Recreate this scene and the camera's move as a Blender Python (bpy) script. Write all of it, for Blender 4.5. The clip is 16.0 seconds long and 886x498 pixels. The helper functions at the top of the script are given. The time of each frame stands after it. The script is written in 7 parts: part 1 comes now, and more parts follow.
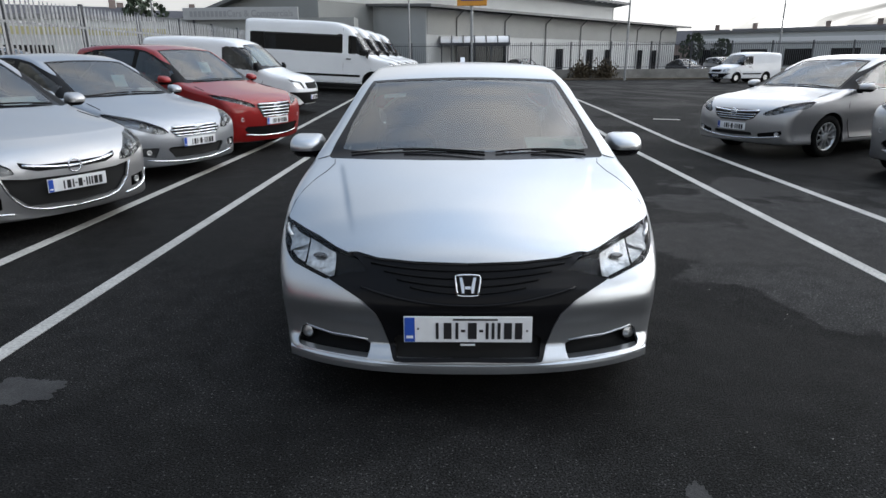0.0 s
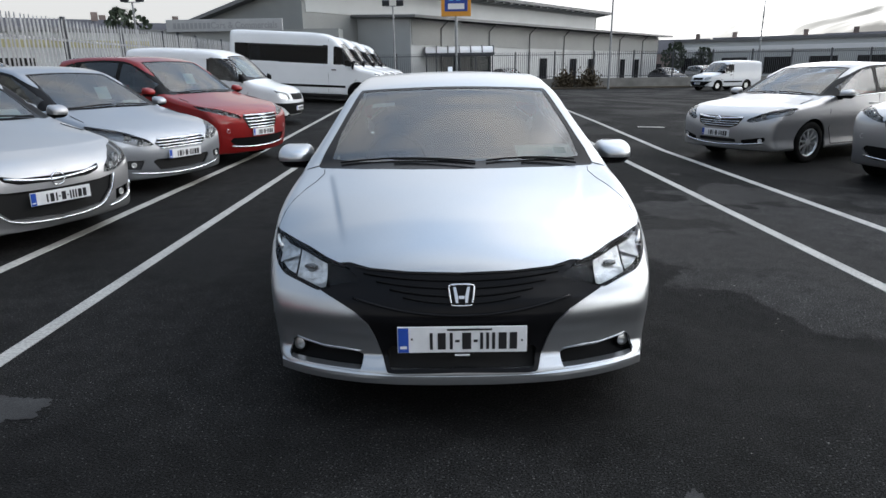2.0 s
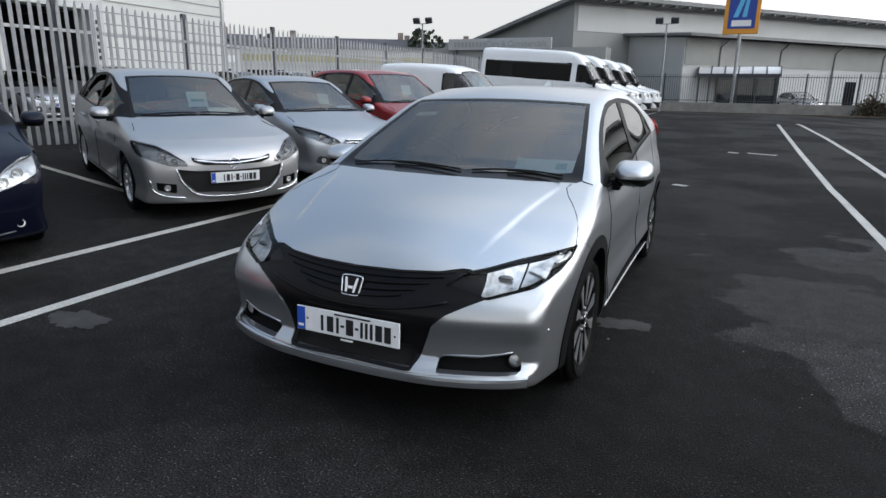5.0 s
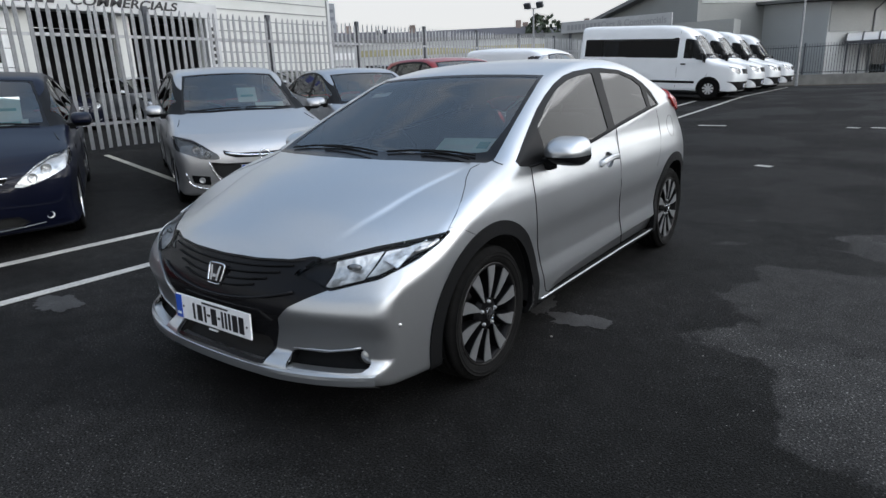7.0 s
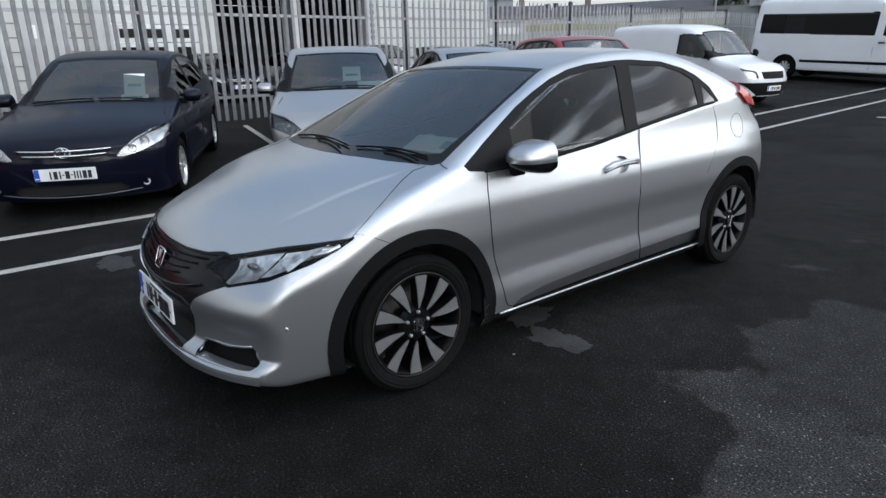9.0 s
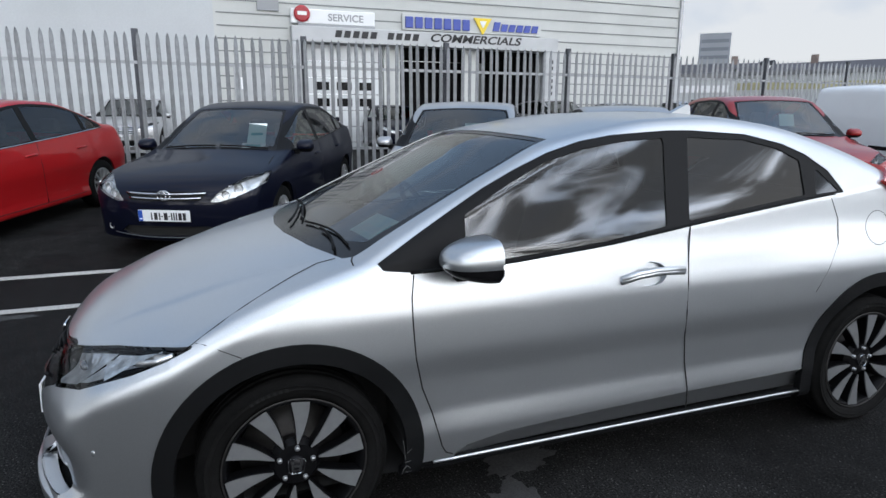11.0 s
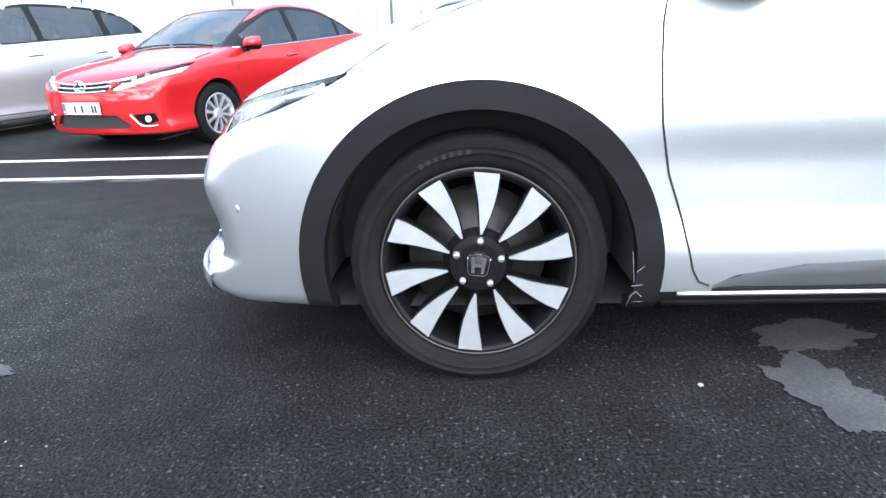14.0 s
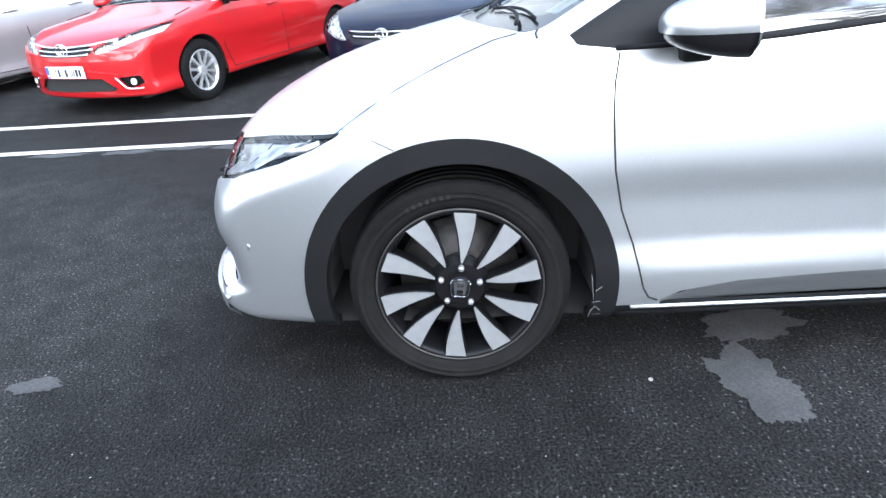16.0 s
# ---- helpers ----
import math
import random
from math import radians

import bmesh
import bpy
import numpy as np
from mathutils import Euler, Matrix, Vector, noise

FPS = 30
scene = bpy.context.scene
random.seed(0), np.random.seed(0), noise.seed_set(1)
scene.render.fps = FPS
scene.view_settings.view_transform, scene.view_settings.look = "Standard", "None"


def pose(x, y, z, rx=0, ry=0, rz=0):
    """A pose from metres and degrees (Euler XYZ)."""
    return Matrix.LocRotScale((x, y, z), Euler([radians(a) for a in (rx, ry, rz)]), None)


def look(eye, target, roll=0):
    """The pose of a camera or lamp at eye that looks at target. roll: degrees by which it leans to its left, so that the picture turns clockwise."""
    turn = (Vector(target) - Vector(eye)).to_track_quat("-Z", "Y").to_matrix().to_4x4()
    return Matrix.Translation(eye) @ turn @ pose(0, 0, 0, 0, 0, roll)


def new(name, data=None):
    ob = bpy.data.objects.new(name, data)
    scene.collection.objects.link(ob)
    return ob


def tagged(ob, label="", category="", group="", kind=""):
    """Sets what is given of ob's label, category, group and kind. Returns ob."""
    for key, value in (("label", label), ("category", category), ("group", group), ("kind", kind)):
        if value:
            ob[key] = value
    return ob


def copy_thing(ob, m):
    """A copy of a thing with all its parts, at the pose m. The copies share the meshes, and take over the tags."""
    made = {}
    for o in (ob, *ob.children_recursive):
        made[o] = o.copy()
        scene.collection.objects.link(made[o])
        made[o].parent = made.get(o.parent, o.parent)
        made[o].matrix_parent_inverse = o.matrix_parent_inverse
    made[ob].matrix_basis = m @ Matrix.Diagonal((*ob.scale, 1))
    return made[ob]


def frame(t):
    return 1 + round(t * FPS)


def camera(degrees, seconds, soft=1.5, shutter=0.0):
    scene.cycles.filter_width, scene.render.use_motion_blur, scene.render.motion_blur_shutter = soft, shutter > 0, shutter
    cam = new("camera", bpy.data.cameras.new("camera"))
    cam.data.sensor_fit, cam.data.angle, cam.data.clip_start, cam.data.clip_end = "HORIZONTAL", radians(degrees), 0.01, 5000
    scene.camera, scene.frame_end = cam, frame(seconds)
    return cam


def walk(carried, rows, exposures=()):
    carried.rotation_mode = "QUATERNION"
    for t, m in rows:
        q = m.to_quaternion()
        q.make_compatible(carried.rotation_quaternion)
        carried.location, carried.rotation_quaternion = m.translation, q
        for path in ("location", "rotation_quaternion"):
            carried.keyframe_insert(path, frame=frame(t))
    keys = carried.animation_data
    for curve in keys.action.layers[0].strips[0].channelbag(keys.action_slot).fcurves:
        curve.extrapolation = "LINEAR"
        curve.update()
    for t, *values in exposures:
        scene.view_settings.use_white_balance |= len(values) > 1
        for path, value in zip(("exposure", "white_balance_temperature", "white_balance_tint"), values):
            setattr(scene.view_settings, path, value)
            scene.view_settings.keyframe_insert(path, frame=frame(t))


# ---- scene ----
cam = camera(71.5, 16.0)
PATH = [
    (0, (-0.042, -2.216, 1.446), (-0.089, -0.304, 0.861), -0.4),
    (0.5, (-0.044, -2.213, 1.442), (-0.084, -0.299, 0.863), -0.3),
    (1, (-0.044, -2.212, 1.443), (-0.081, -0.299, 0.858), -0.5),
    (1.5, (-0.047, -2.202, 1.439), (-0.088, -0.293, 0.844), -0.5),
    (2, (-0.066, -2.196, 1.44), (-0.071, -0.275, 0.884), -0.8),
    (2.5, (0.031, -2.211, 1.432), (0.003, -0.278, 0.918), -1.3),
    (3, (0.292, -2.251, 1.432), (0.057, -0.318, 0.979), -0.5),
    (3.5, (0.554, -2.199, 1.395), (0.215, -0.289, 0.906), -2.0),
    (4, (0.788, -2.088, 1.41), (0.299, -0.215, 0.906), -2.8),
    (4.5, (1.056, -2.05, 1.391), (0.396, -0.226, 0.907), -3.0),
    (4.7, (1.202, -2.044, 1.4), (0.475, -0.246, 0.911), -1.0),
    (6.8, (2.182, -1.361, 1.327), (1.06, 0.203, 0.783), -2.1),
    (7, (2.236, -1.286, 1.32), (1.084, 0.26, 0.79), -2.2),
    (7.5, (2.333, -1.08, 1.34), (1.084, 0.391, 0.816), -1.2),
    (7.8, (2.451, -1.016, 1.344), (1.163, 0.416, 0.803), -1.6),
    (8, (2.501, -0.893, 1.343), (1.109, 0.441, 0.811), -2.2),
    (8.2, (2.583, -0.821, 1.362), (1.189, 0.495, 0.793), -1.4),
    (10.3, (2.922, 0.362, 1.388), (1.199, 1.244, 0.887), -0.3),
    (10.5, (2.856, 0.506, 1.378), (1.118, 1.372, 0.9), 0.6),
    (11, (2.702, 0.721, 1.41), (0.87, 1.401, 0.987), 0.2),
    (11.5, (2.531, 0.877, 1.366), (0.608, 1.173, 0.903), 2.7),
    (11.7, (2.44, 0.898, 1.298), (0.507, 1.01, 0.799), 3.4),
    (12, (2.309, 0.875, 1.108), (0.382, 0.848, 0.573), 2.7),
    (12.5, (2.237, 0.882, 0.813), (0.315, 0.854, 0.26), 0.7),
    (13, (2.243, 0.888, 0.766), (0.311, 0.862, 0.251), -0.2),
    (13.5, (2.242, 0.888, 0.756), (0.319, 0.839, 0.208), -1.3),
    (14, (2.24, 0.882, 0.752), (0.324, 0.8, 0.186), -1.7),
    (14.5, (2.239, 0.881, 0.751), (0.328, 0.795, 0.169), -1.6),
    (15, (2.245, 0.878, 0.755), (0.331, 0.781, 0.184), -1.5),
    (15.5, (2.247, 0.895, 0.786), (0.338, 0.807, 0.197), -2.0),
    (16, (2.359, 0.918, 1.079), (0.527, 0.853, 0.279), -3.6),
]
EXPOSURE = [(0.0, -1.03, 6720, 10), (4.5, -1.0, 6680, 10), (7.0, -0.95, 6650, 10), (8.2, -0.98, 6600, 10), (10.3, -1.1, 6400, 10), (11.0, -1.02, 6400, 10), (11.5, -1.55, 6200, 10), (12.0, -1.72, 6250, 10), (12.5, -0.38, 6200, 10), (13.0, 0.75, 6150, 10), (14.0, 1.12, 6130, 10), (16.0, 1.03, 6100, 10)]
walk(cam, [(t, look(eye, target, roll)) for t, eye, target, roll in PATH], EXPOSURE)


# ---- world and sun ----
world = bpy.data.worlds.new("sky")
scene.world = world
world.use_nodes = True
wt = world.node_tree
wt.nodes.clear()
w_out = wt.nodes.new("ShaderNodeOutputWorld")
w_bg = wt.nodes.new("ShaderNodeBackground")
w_sky = wt.nodes.new("ShaderNodeTexSky")
w_sky.sky_type = "NISHITA"
w_sky.sun_disc = False
SUN_ELEVATION, SUN_ROTATION = radians(36), radians(68)
w_sky.sun_elevation, w_sky.sun_rotation = SUN_ELEVATION, SUN_ROTATION
w_tc = wt.nodes.new("ShaderNodeTexCoord")
w_map = wt.nodes.new("ShaderNodeMapping")
w_map.inputs["Scale"].default_value = (1.0, 1.0, 2.6)
w_noise = wt.nodes.new("ShaderNodeTexNoise")
w_noise.inputs["Scale"].default_value = 2.1
w_noise.inputs["Detail"].default_value = 5
w_noise.inputs["Roughness"].default_value = 0.55
w_noise.inputs["Distortion"].default_value = 0.4
w_ramp = wt.nodes.new("ShaderNodeValToRGB")
w_ramp.color_ramp.elements[0].position, w_ramp.color_ramp.elements[0].color = 0.34, (5.4, 7.7, 11.2, 1)
w_ramp.color_ramp.elements[1].position, w_ramp.color_ramp.elements[1].color = 0.66, (13.6, 13.9, 14.3, 1)
w_mix = wt.nodes.new("ShaderNodeMix")
w_mix.data_type = "RGBA"
w_mix.inputs["Factor"].default_value = 0.82
wt.links.new(w_tc.outputs["Generated"], w_map.inputs["Vector"])
wt.links.new(w_map.outputs["Vector"], w_noise.inputs["Vector"])
# cloud thickens towards the horizon
w_sep = wt.nodes.new("ShaderNodeSeparateXYZ")
w_low = wt.nodes.new("ShaderNodeMapRange")
w_low.inputs["From Min"].default_value, w_low.inputs["From Max"].default_value = 0.03, 0.46
w_low.inputs["To Min"].default_value, w_low.inputs["To Max"].default_value = 0.42, -0.03
w_sum = wt.nodes.new("ShaderNodeMath")
wt.links.new(w_tc.outputs["Generated"], w_sep.inputs["Vector"])
wt.links.new(w_sep.outputs["Z"], w_low.inputs["Value"])
wt.links.new(w_noise.outputs["Fac"], w_sum.inputs[0])
wt.links.new(w_low.outputs["Result"], w_sum.inputs[1])
# the sky clears away from the sun
w_clear = wt.nodes.new("ShaderNodeMath")
w_clear.operation = "MULTIPLY_ADD"
w_clear.inputs[1].default_value = 0.17
wt.links.new(w_sep.outputs["X"], w_clear.inputs[0])
wt.links.new(w_sum.outputs["Value"], w_clear.inputs[2])
wt.links.new(w_clear.outputs["Value"], w_ramp.inputs["Fac"])
wt.links.new(w_sky.outputs["Color"], w_mix.inputs["A"])
wt.links.new(w_ramp.outputs["Color"], w_mix.inputs["B"])
# clouds are brighter round the veiled sun
w_geo = wt.nodes.new("ShaderNodeVectorMath")
w_geo.operation = "DOT_PRODUCT"
w_geo.inputs[1].default_value = (math.sin(SUN_ROTATION) * math.cos(SUN_ELEVATION), math.cos(SUN_ROTATION) * math.cos(SUN_ELEVATION), math.sin(SUN_ELEVATION))
w_glow = wt.nodes.new("ShaderNodeMapRange")
w_glow.interpolation_type = "SMOOTHSTEP"
w_glow.inputs["From Min"].default_value, w_glow.inputs["From Max"].default_value = 0.1, 1.0
w_glow.inputs["To Min"].default_value, w_glow.inputs["To Max"].default_value = 0.95, 2.7
w_gain = wt.nodes.new("ShaderNodeMix")
w_gain.data_type, w_gain.blend_type = "RGBA", "MULTIPLY"
w_gain.inputs["Factor"].default_value = 1
wt.links.new(w_tc.outputs["Generated"], w_geo.inputs[0])
wt.links.new(w_geo.outputs["Value"], w_glow.inputs["Value"])
wt.links.new(w_mix.outputs["Result"], w_gain.inputs["A"])
wt.links.new(w_glow.outputs["Result"], w_gain.inputs["B"])
# broken cloud before the sun: bright gaps and dark bellies
w_map2 = wt.nodes.new("ShaderNodeMapping")
w_map2.inputs["Scale"].default_value = (1.0, 1.0, 2.8)
w_map2.inputs["Location"].default_value = (3.1, 0.7, 1.9)
w_tex2 = wt.nodes.new("ShaderNodeTexNoise")
w_tex2.inputs["Scale"].default_value, w_tex2.inputs["Detail"].default_value, w_tex2.inputs["Distortion"].default_value = 5.6, 7, 0.9
w_gap = wt.nodes.new("ShaderNodeMapRange")
w_gap.interpolation_type = "SMOOTHSTEP"
w_gap.inputs["From Min"].default_value, w_gap.inputs["From Max"].default_value = 0.45, 0.64
w_gap.inputs["To Min"].default_value, w_gap.inputs["To Max"].default_value = 0.2, 3.2
w_side = wt.nodes.new("ShaderNodeMapRange")
w_side.inputs["From Min"].default_value, w_side.inputs["From Max"].default_value = 0.2, 0.55
w_break = wt.nodes.new("ShaderNodeMix")
w_break.data_type, w_break.blend_type = "RGBA", "MULTIPLY"
wt.links.new(w_tc.outputs["Generated"], w_map2.inputs["Vector"])
wt.links.new(w_map2.outputs["Vector"], w_tex2.inputs["Vector"])
wt.links.new(w_tex2.outputs["Fac"], w_gap.inputs["Value"])
wt.links.new(w_sep.outputs["X"], w_side.inputs["Value"])
wt.links.new(w_side.outputs["Result"], w_break.inputs["Factor"])
wt.links.new(w_gain.outputs["Result"], w_break.inputs["A"])
wt.links.new(w_gap.outputs["Result"], w_break.inputs["B"])
wt.links.new(w_break.outputs["Result"], w_bg.inputs["Color"])
wt.links.new(w_bg.outputs["Background"], w_out.inputs["Surface"])
w_bg.inputs["Strength"].default_value = 0.14
sun = new("sun", bpy.data.lights.new("sun", "SUN"))
sun.data.energy, sun.data.angle, sun.data.color = 0.55, radians(55), (1.0, 0.97, 0.92)
sun_dir = Vector((math.sin(SUN_ROTATION) * math.cos(SUN_ELEVATION), math.cos(SUN_ROTATION) * math.cos(SUN_ELEVATION), math.sin(SUN_ELEVATION)))
sun.matrix_world = look(sun_dir * 60, (0, 0, 0))


# ---- materials ----
def mat(name, color, rough=0.5, metal=0.0, coat=0.0, grain=None, bump=0.0, bump_scale=200.0, vary=0.0, vary_scale=3.0, random_tint=0.0, emit=0.0, spec=0.5):
    """A procedural surface: base colour with variation at two scales, roughness variation and fine relief."""
    m = bpy.data.materials.new(name)
    m.use_nodes = True
    nt = m.node_tree
    b = nt.nodes["Principled BSDF"]
    b.inputs["Roughness"].default_value, b.inputs["Metallic"].default_value = rough, metal
    b.inputs["Coat Weight"].default_value, b.inputs["Coat Roughness"].default_value = coat, 0.03
    b.inputs["Specular IOR Level"].default_value = spec
    b.inputs["Base Color"].default_value = (*color, 1)
    tc = nt.nodes.new("ShaderNodeTexCoord")
    out = None
    if vary or grain:
        n1 = nt.nodes.new("ShaderNodeTexNoise")
        n1.inputs["Scale"].default_value, n1.inputs["Detail"].default_value = vary_scale, 6
        nt.links.new(tc.outputs["Object"], n1.inputs["Vector"])
        r1 = nt.nodes.new("ShaderNodeValToRGB")
        lo, hi = 1 - vary, 1 + vary
        r1.color_ramp.elements[0].position, r1.color_ramp.elements[1].position = 0.3, 0.7
        r1.color_ramp.elements[0].color = (*[c * lo for c in color], 1)
        r1.color_ramp.elements[1].color = (*[min(1, c * hi) for c in color], 1)
        nt.links.new(n1.outputs["Fac"], r1.inputs["Fac"])
        out = r1.outputs["Color"]
        if grain:
            n2 = nt.nodes.new("ShaderNodeTexNoise")
            n2.inputs["Scale"].default_value, n2.inputs["Detail"].default_value = grain[0], 3
            nt.links.new(tc.outputs["Object"], n2.inputs["Vector"])
            mr = nt.nodes.new("ShaderNodeMapRange")
            mr.inputs["From Min"].default_value, mr.inputs["From Max"].default_value = 0.3, 0.7
            mr.inputs["To Min"].default_value, mr.inputs["To Max"].default_value = 1 - grain[1], 1 + grain[1]
            nt.links.new(n2.outputs["Fac"], mr.inputs["Value"])
            mx = nt.nodes.new("ShaderNodeMix")
            mx.data_type, mx.blend_type = "RGBA", "MULTIPLY"
            mx.inputs["Factor"].default_value = 1
            nt.links.new(out, mx.inputs["A"])
            nt.links.new(mr.outputs["Result"], mx.inputs["B"])
            out = mx.outputs["Result"]
    if random_tint:
        oi = nt.nodes.new("ShaderNodeObjectInfo")
        mr = nt.nodes.new("ShaderNodeMapRange")
        mr.inputs["To Min"].default_value, mr.inputs["To Max"].default_value = 1 - random_tint, 1 + random_tint
        nt.links.new(oi.outputs["Random"], mr.inputs["Value"])
        mx = nt.nodes.new("ShaderNodeMix")
        mx.data_type, mx.blend_type = "RGBA", "MULTIPLY"
        mx.inputs["Factor"].default_value = 1
        mx.inputs["A"].default_value = (*color, 1)
        if out:
            nt.links.new(out, mx.inputs["A"])
        nt.links.new(mr.outputs["Result"], mx.inputs["B"])
        out = mx.outputs["Result"]
    if out:
        nt.links.new(out, b.inputs["Base Color"])
    if bump:
        n3 = nt.nodes.new("ShaderNodeTexNoise")
        n3.inputs["Scale"].default_value, n3.inputs["Detail"].default_value = bump_scale, 4
        nt.links.new(tc.outputs["Object"], n3.inputs["Vector"])
        bp = nt.nodes.new("ShaderNodeBump")
        bp.inputs["Strength"].default_value, bp.inputs["Distance"].default_value = bump, 0.01
        nt.links.new(n3.outputs["Fac"], bp.inputs["Height"])
        nt.links.new(bp.outputs["Normal"], b.inputs["Normal"])
    if emit:
        b.inputs["Emission Color"].default_value = (*color, 1)
        b.inputs["Emission Strength"].default_value = emit
    return m


def paint(name, color, metal=0.0, rough=0.4):
    return mat(name, color, rough, metal, coat=0.75, spec=0.5 if metal > 0.3 else 0.15, vary=0.03, vary_scale=1.5, grain=(900, 0.05))


def pane(name, tint, ior=1.52):
    """A thin sheet of glass: tinted straight through, mirror gloss by Fresnel."""
    m = bpy.data.materials.new(name)
    m.use_nodes = True
    nt = m.node_tree
    nt.nodes.clear()
    o = nt.nodes.new("ShaderNodeOutputMaterial")
    tr = nt.nodes.new("ShaderNodeBsdfTransparent")
    tr.inputs["Color"].default_value = (*tint, 1)
    gl = nt.nodes.new("ShaderNodeBsdfGlossy")
    gl.inputs["Roughness"].default_value = 0.0
    fr = nt.nodes.new("ShaderNodeFresnel")
    fr.inputs["IOR"].default_value = ior
    mx = nt.nodes.new("ShaderNodeMixShader")
    nt.links.new(fr.outputs["Fac"], mx.inputs["Fac"])
    nt.links.new(tr.outputs["BSDF"], mx.inputs[1])
    nt.links.new(gl.outputs["BSDF"], mx.inputs[2])
    nt.links.new(mx.outputs["Shader"], o.inputs["Surface"])
    return m


SILVER = mat("silver_paint", (0.53, 0.55, 0.57), 0.31, 0.9, coat=0.5, vary=0.025, vary_scale=1.5, grain=(420, 0.07))
SILVER_WARM = paint("warm_silver_paint", (0.44, 0.44, 0.445), 0.75, 0.35)
SILVER_BLUE = paint("blue_silver_paint", (0.38, 0.4, 0.43), 0.75, 0.35)
RED = paint("red_paint", (0.31, 0.007, 0.009), 0.1, 0.4)
DARK_RED = paint("dark_red_paint", (0.24, 0.012, 0.012), 0.15, 0.4)
NAVY = mat("navy_paint", (0.003, 0.004, 0.0115), 0.4, 0.0, coat=0.35, spec=0.06, vary=0.03, grain=(900, 0.05))
WHITE = paint("white_paint", (0.75, 0.77, 0.79), 0.0, 0.4)
BLACK_PAINT = paint("black_paint", (0.012, 0.013, 0.015), 0.0, 0.3)
GREY_PAINT = paint("grey_paint", (0.12, 0.13, 0.14), 0.6, 0.35)
PLASTIC = mat("black_plastic", (0.0042, 0.0045, 0.005), 0.65, vary=0.15, vary_scale=9, bump=0.15, bump_scale=900, spec=0.12)
SATIN = mat("satin_black", (0.006, 0.006, 0.0065), 0.5, spec=0.12)
GLOSS_BLACK = mat("gloss_black", (0.008, 0.008, 0.009), 0.18, spec=0.13)
RUBBER = mat("tyre_rubber", (0.0052, 0.0051, 0.005), 0.8, vary=0.3, vary_scale=14, grain=(160, 0.25), bump=0.25, bump_scale=300, spec=0.1)
SCRATCH = mat("scraped_plastic", (0.1, 0.1, 0.1), 0.8, vary=0.3, vary_scale=60)
RUBBER_WORN = mat("scuffed_rubber", (0.013, 0.013, 0.0128), 0.85, vary=0.4, vary_scale=40, spec=0.1)
LINING = mat("dark_lining", (0.022, 0.022, 0.024), 0.85, vary=0.2, vary_scale=5)
SEAT = mat("seat_cloth", (0.05, 0.05, 0.053), 0.9, vary=0.2, vary_scale=12, bump=0.2, bump_scale=500)
UNDER = mat("underbody", (0.01, 0.01, 0.01), 0.9)
CHROME = mat("chrome", (0.75, 0.76, 0.78), 0.12, 1.0)
ALLOY = mat("machined_alloy", (0.35, 0.36, 0.37), 0.38, 0.8, vary=0.06, vary_scale=30)
ALLOY_BRIGHT = mat("bright_alloy", (0.66, 0.67, 0.68), 0.3, 0.8, vary=0.06, vary_scale=30)
ALLOY_DARK = mat("dark_alloy", (0.0045, 0.0045, 0.005), 0.3, 0.0, spec=0.1)
DISC = mat("brake_disc", (0.04, 0.038, 0.037), 0.5, 0.7, vary=0.2, vary_scale=30)
GLASS = pane("car_glass", (0.7, 0.76, 0.74), 1.8)
GLASS_CLEAR = pane("windscreen_glass", (0.62, 0.71, 0.68), 2.3)
PRIVACY = pane("privacy_glass", (0.1, 0.11, 0.12), 1.3)
GLASS_SIDE = pane("side_glass", (0.3, 0.34, 0.33), 1.75)
GLASS_DARK = pane("tinted_glass", (0.16, 0.18, 0.18), 1.95)
LENS = pane("lamp_lens", (0.95, 0.96, 0.96), 1.25)
LAMP_BOWL = mat("lamp_reflector", (0.68, 0.685, 0.69), 0.28, 0.8, vary=0.3, vary_scale=26, bump=0.7, bump_scale=30)
LAMP_DARK = mat("lamp_housing", (0.15, 0.154, 0.16), 0.25, 0.7, vary=0.3, vary_scale=20)
LAMP_HOUSING = mat("lamp_reflector_facets", (0.72, 0.73, 0.75), 0.2, 0.6, vary=0.45, vary_scale=16, bump=0.6, bump_scale=35)
RED_LENS = mat("red_lens", (0.45, 0.02, 0.012), 0.15, coat=1.0)
PLATE = mat("plate_white", (0.78, 0.79, 0.8), 0.35, vary=0.04, vary_scale=20)
PLATE_BLUE = mat("plate_blue", (0.02, 0.08, 0.42), 0.4)
INK = mat("black_ink", (0.012, 0.012, 0.014), 0.5)
PAPER = mat("paper", (0.78, 0.88, 0.87), 0.7, vary=0.05, vary_scale=20)
PAPER_WHITE = mat("white_paper", (0.82, 0.83, 0.84), 0.7)
PAPER_TEAL = mat("teal_print", (0.12, 0.42, 0.42), 0.7)
GALV = mat("galvanised_steel", (0.31, 0.32, 0.33), 0.5, 0.6, vary=0.18, vary_scale=6, random_tint=0.12)
POST = mat("dark_steel_post", (0.07, 0.075, 0.085), 0.55, 0.4, vary=0.2, vary_scale=5)
WHITE_LINE = mat("road_paint", (0.4, 0.39, 0.365), 0.65, vary=0.16, vary_scale=2.5, grain=(60, 0.28))
YELLOW_LINE = mat("yellow_road_paint", (0.37, 0.35, 0.29), 0.7, vary=0.2, vary_scale=3, grain=(60, 0.3))


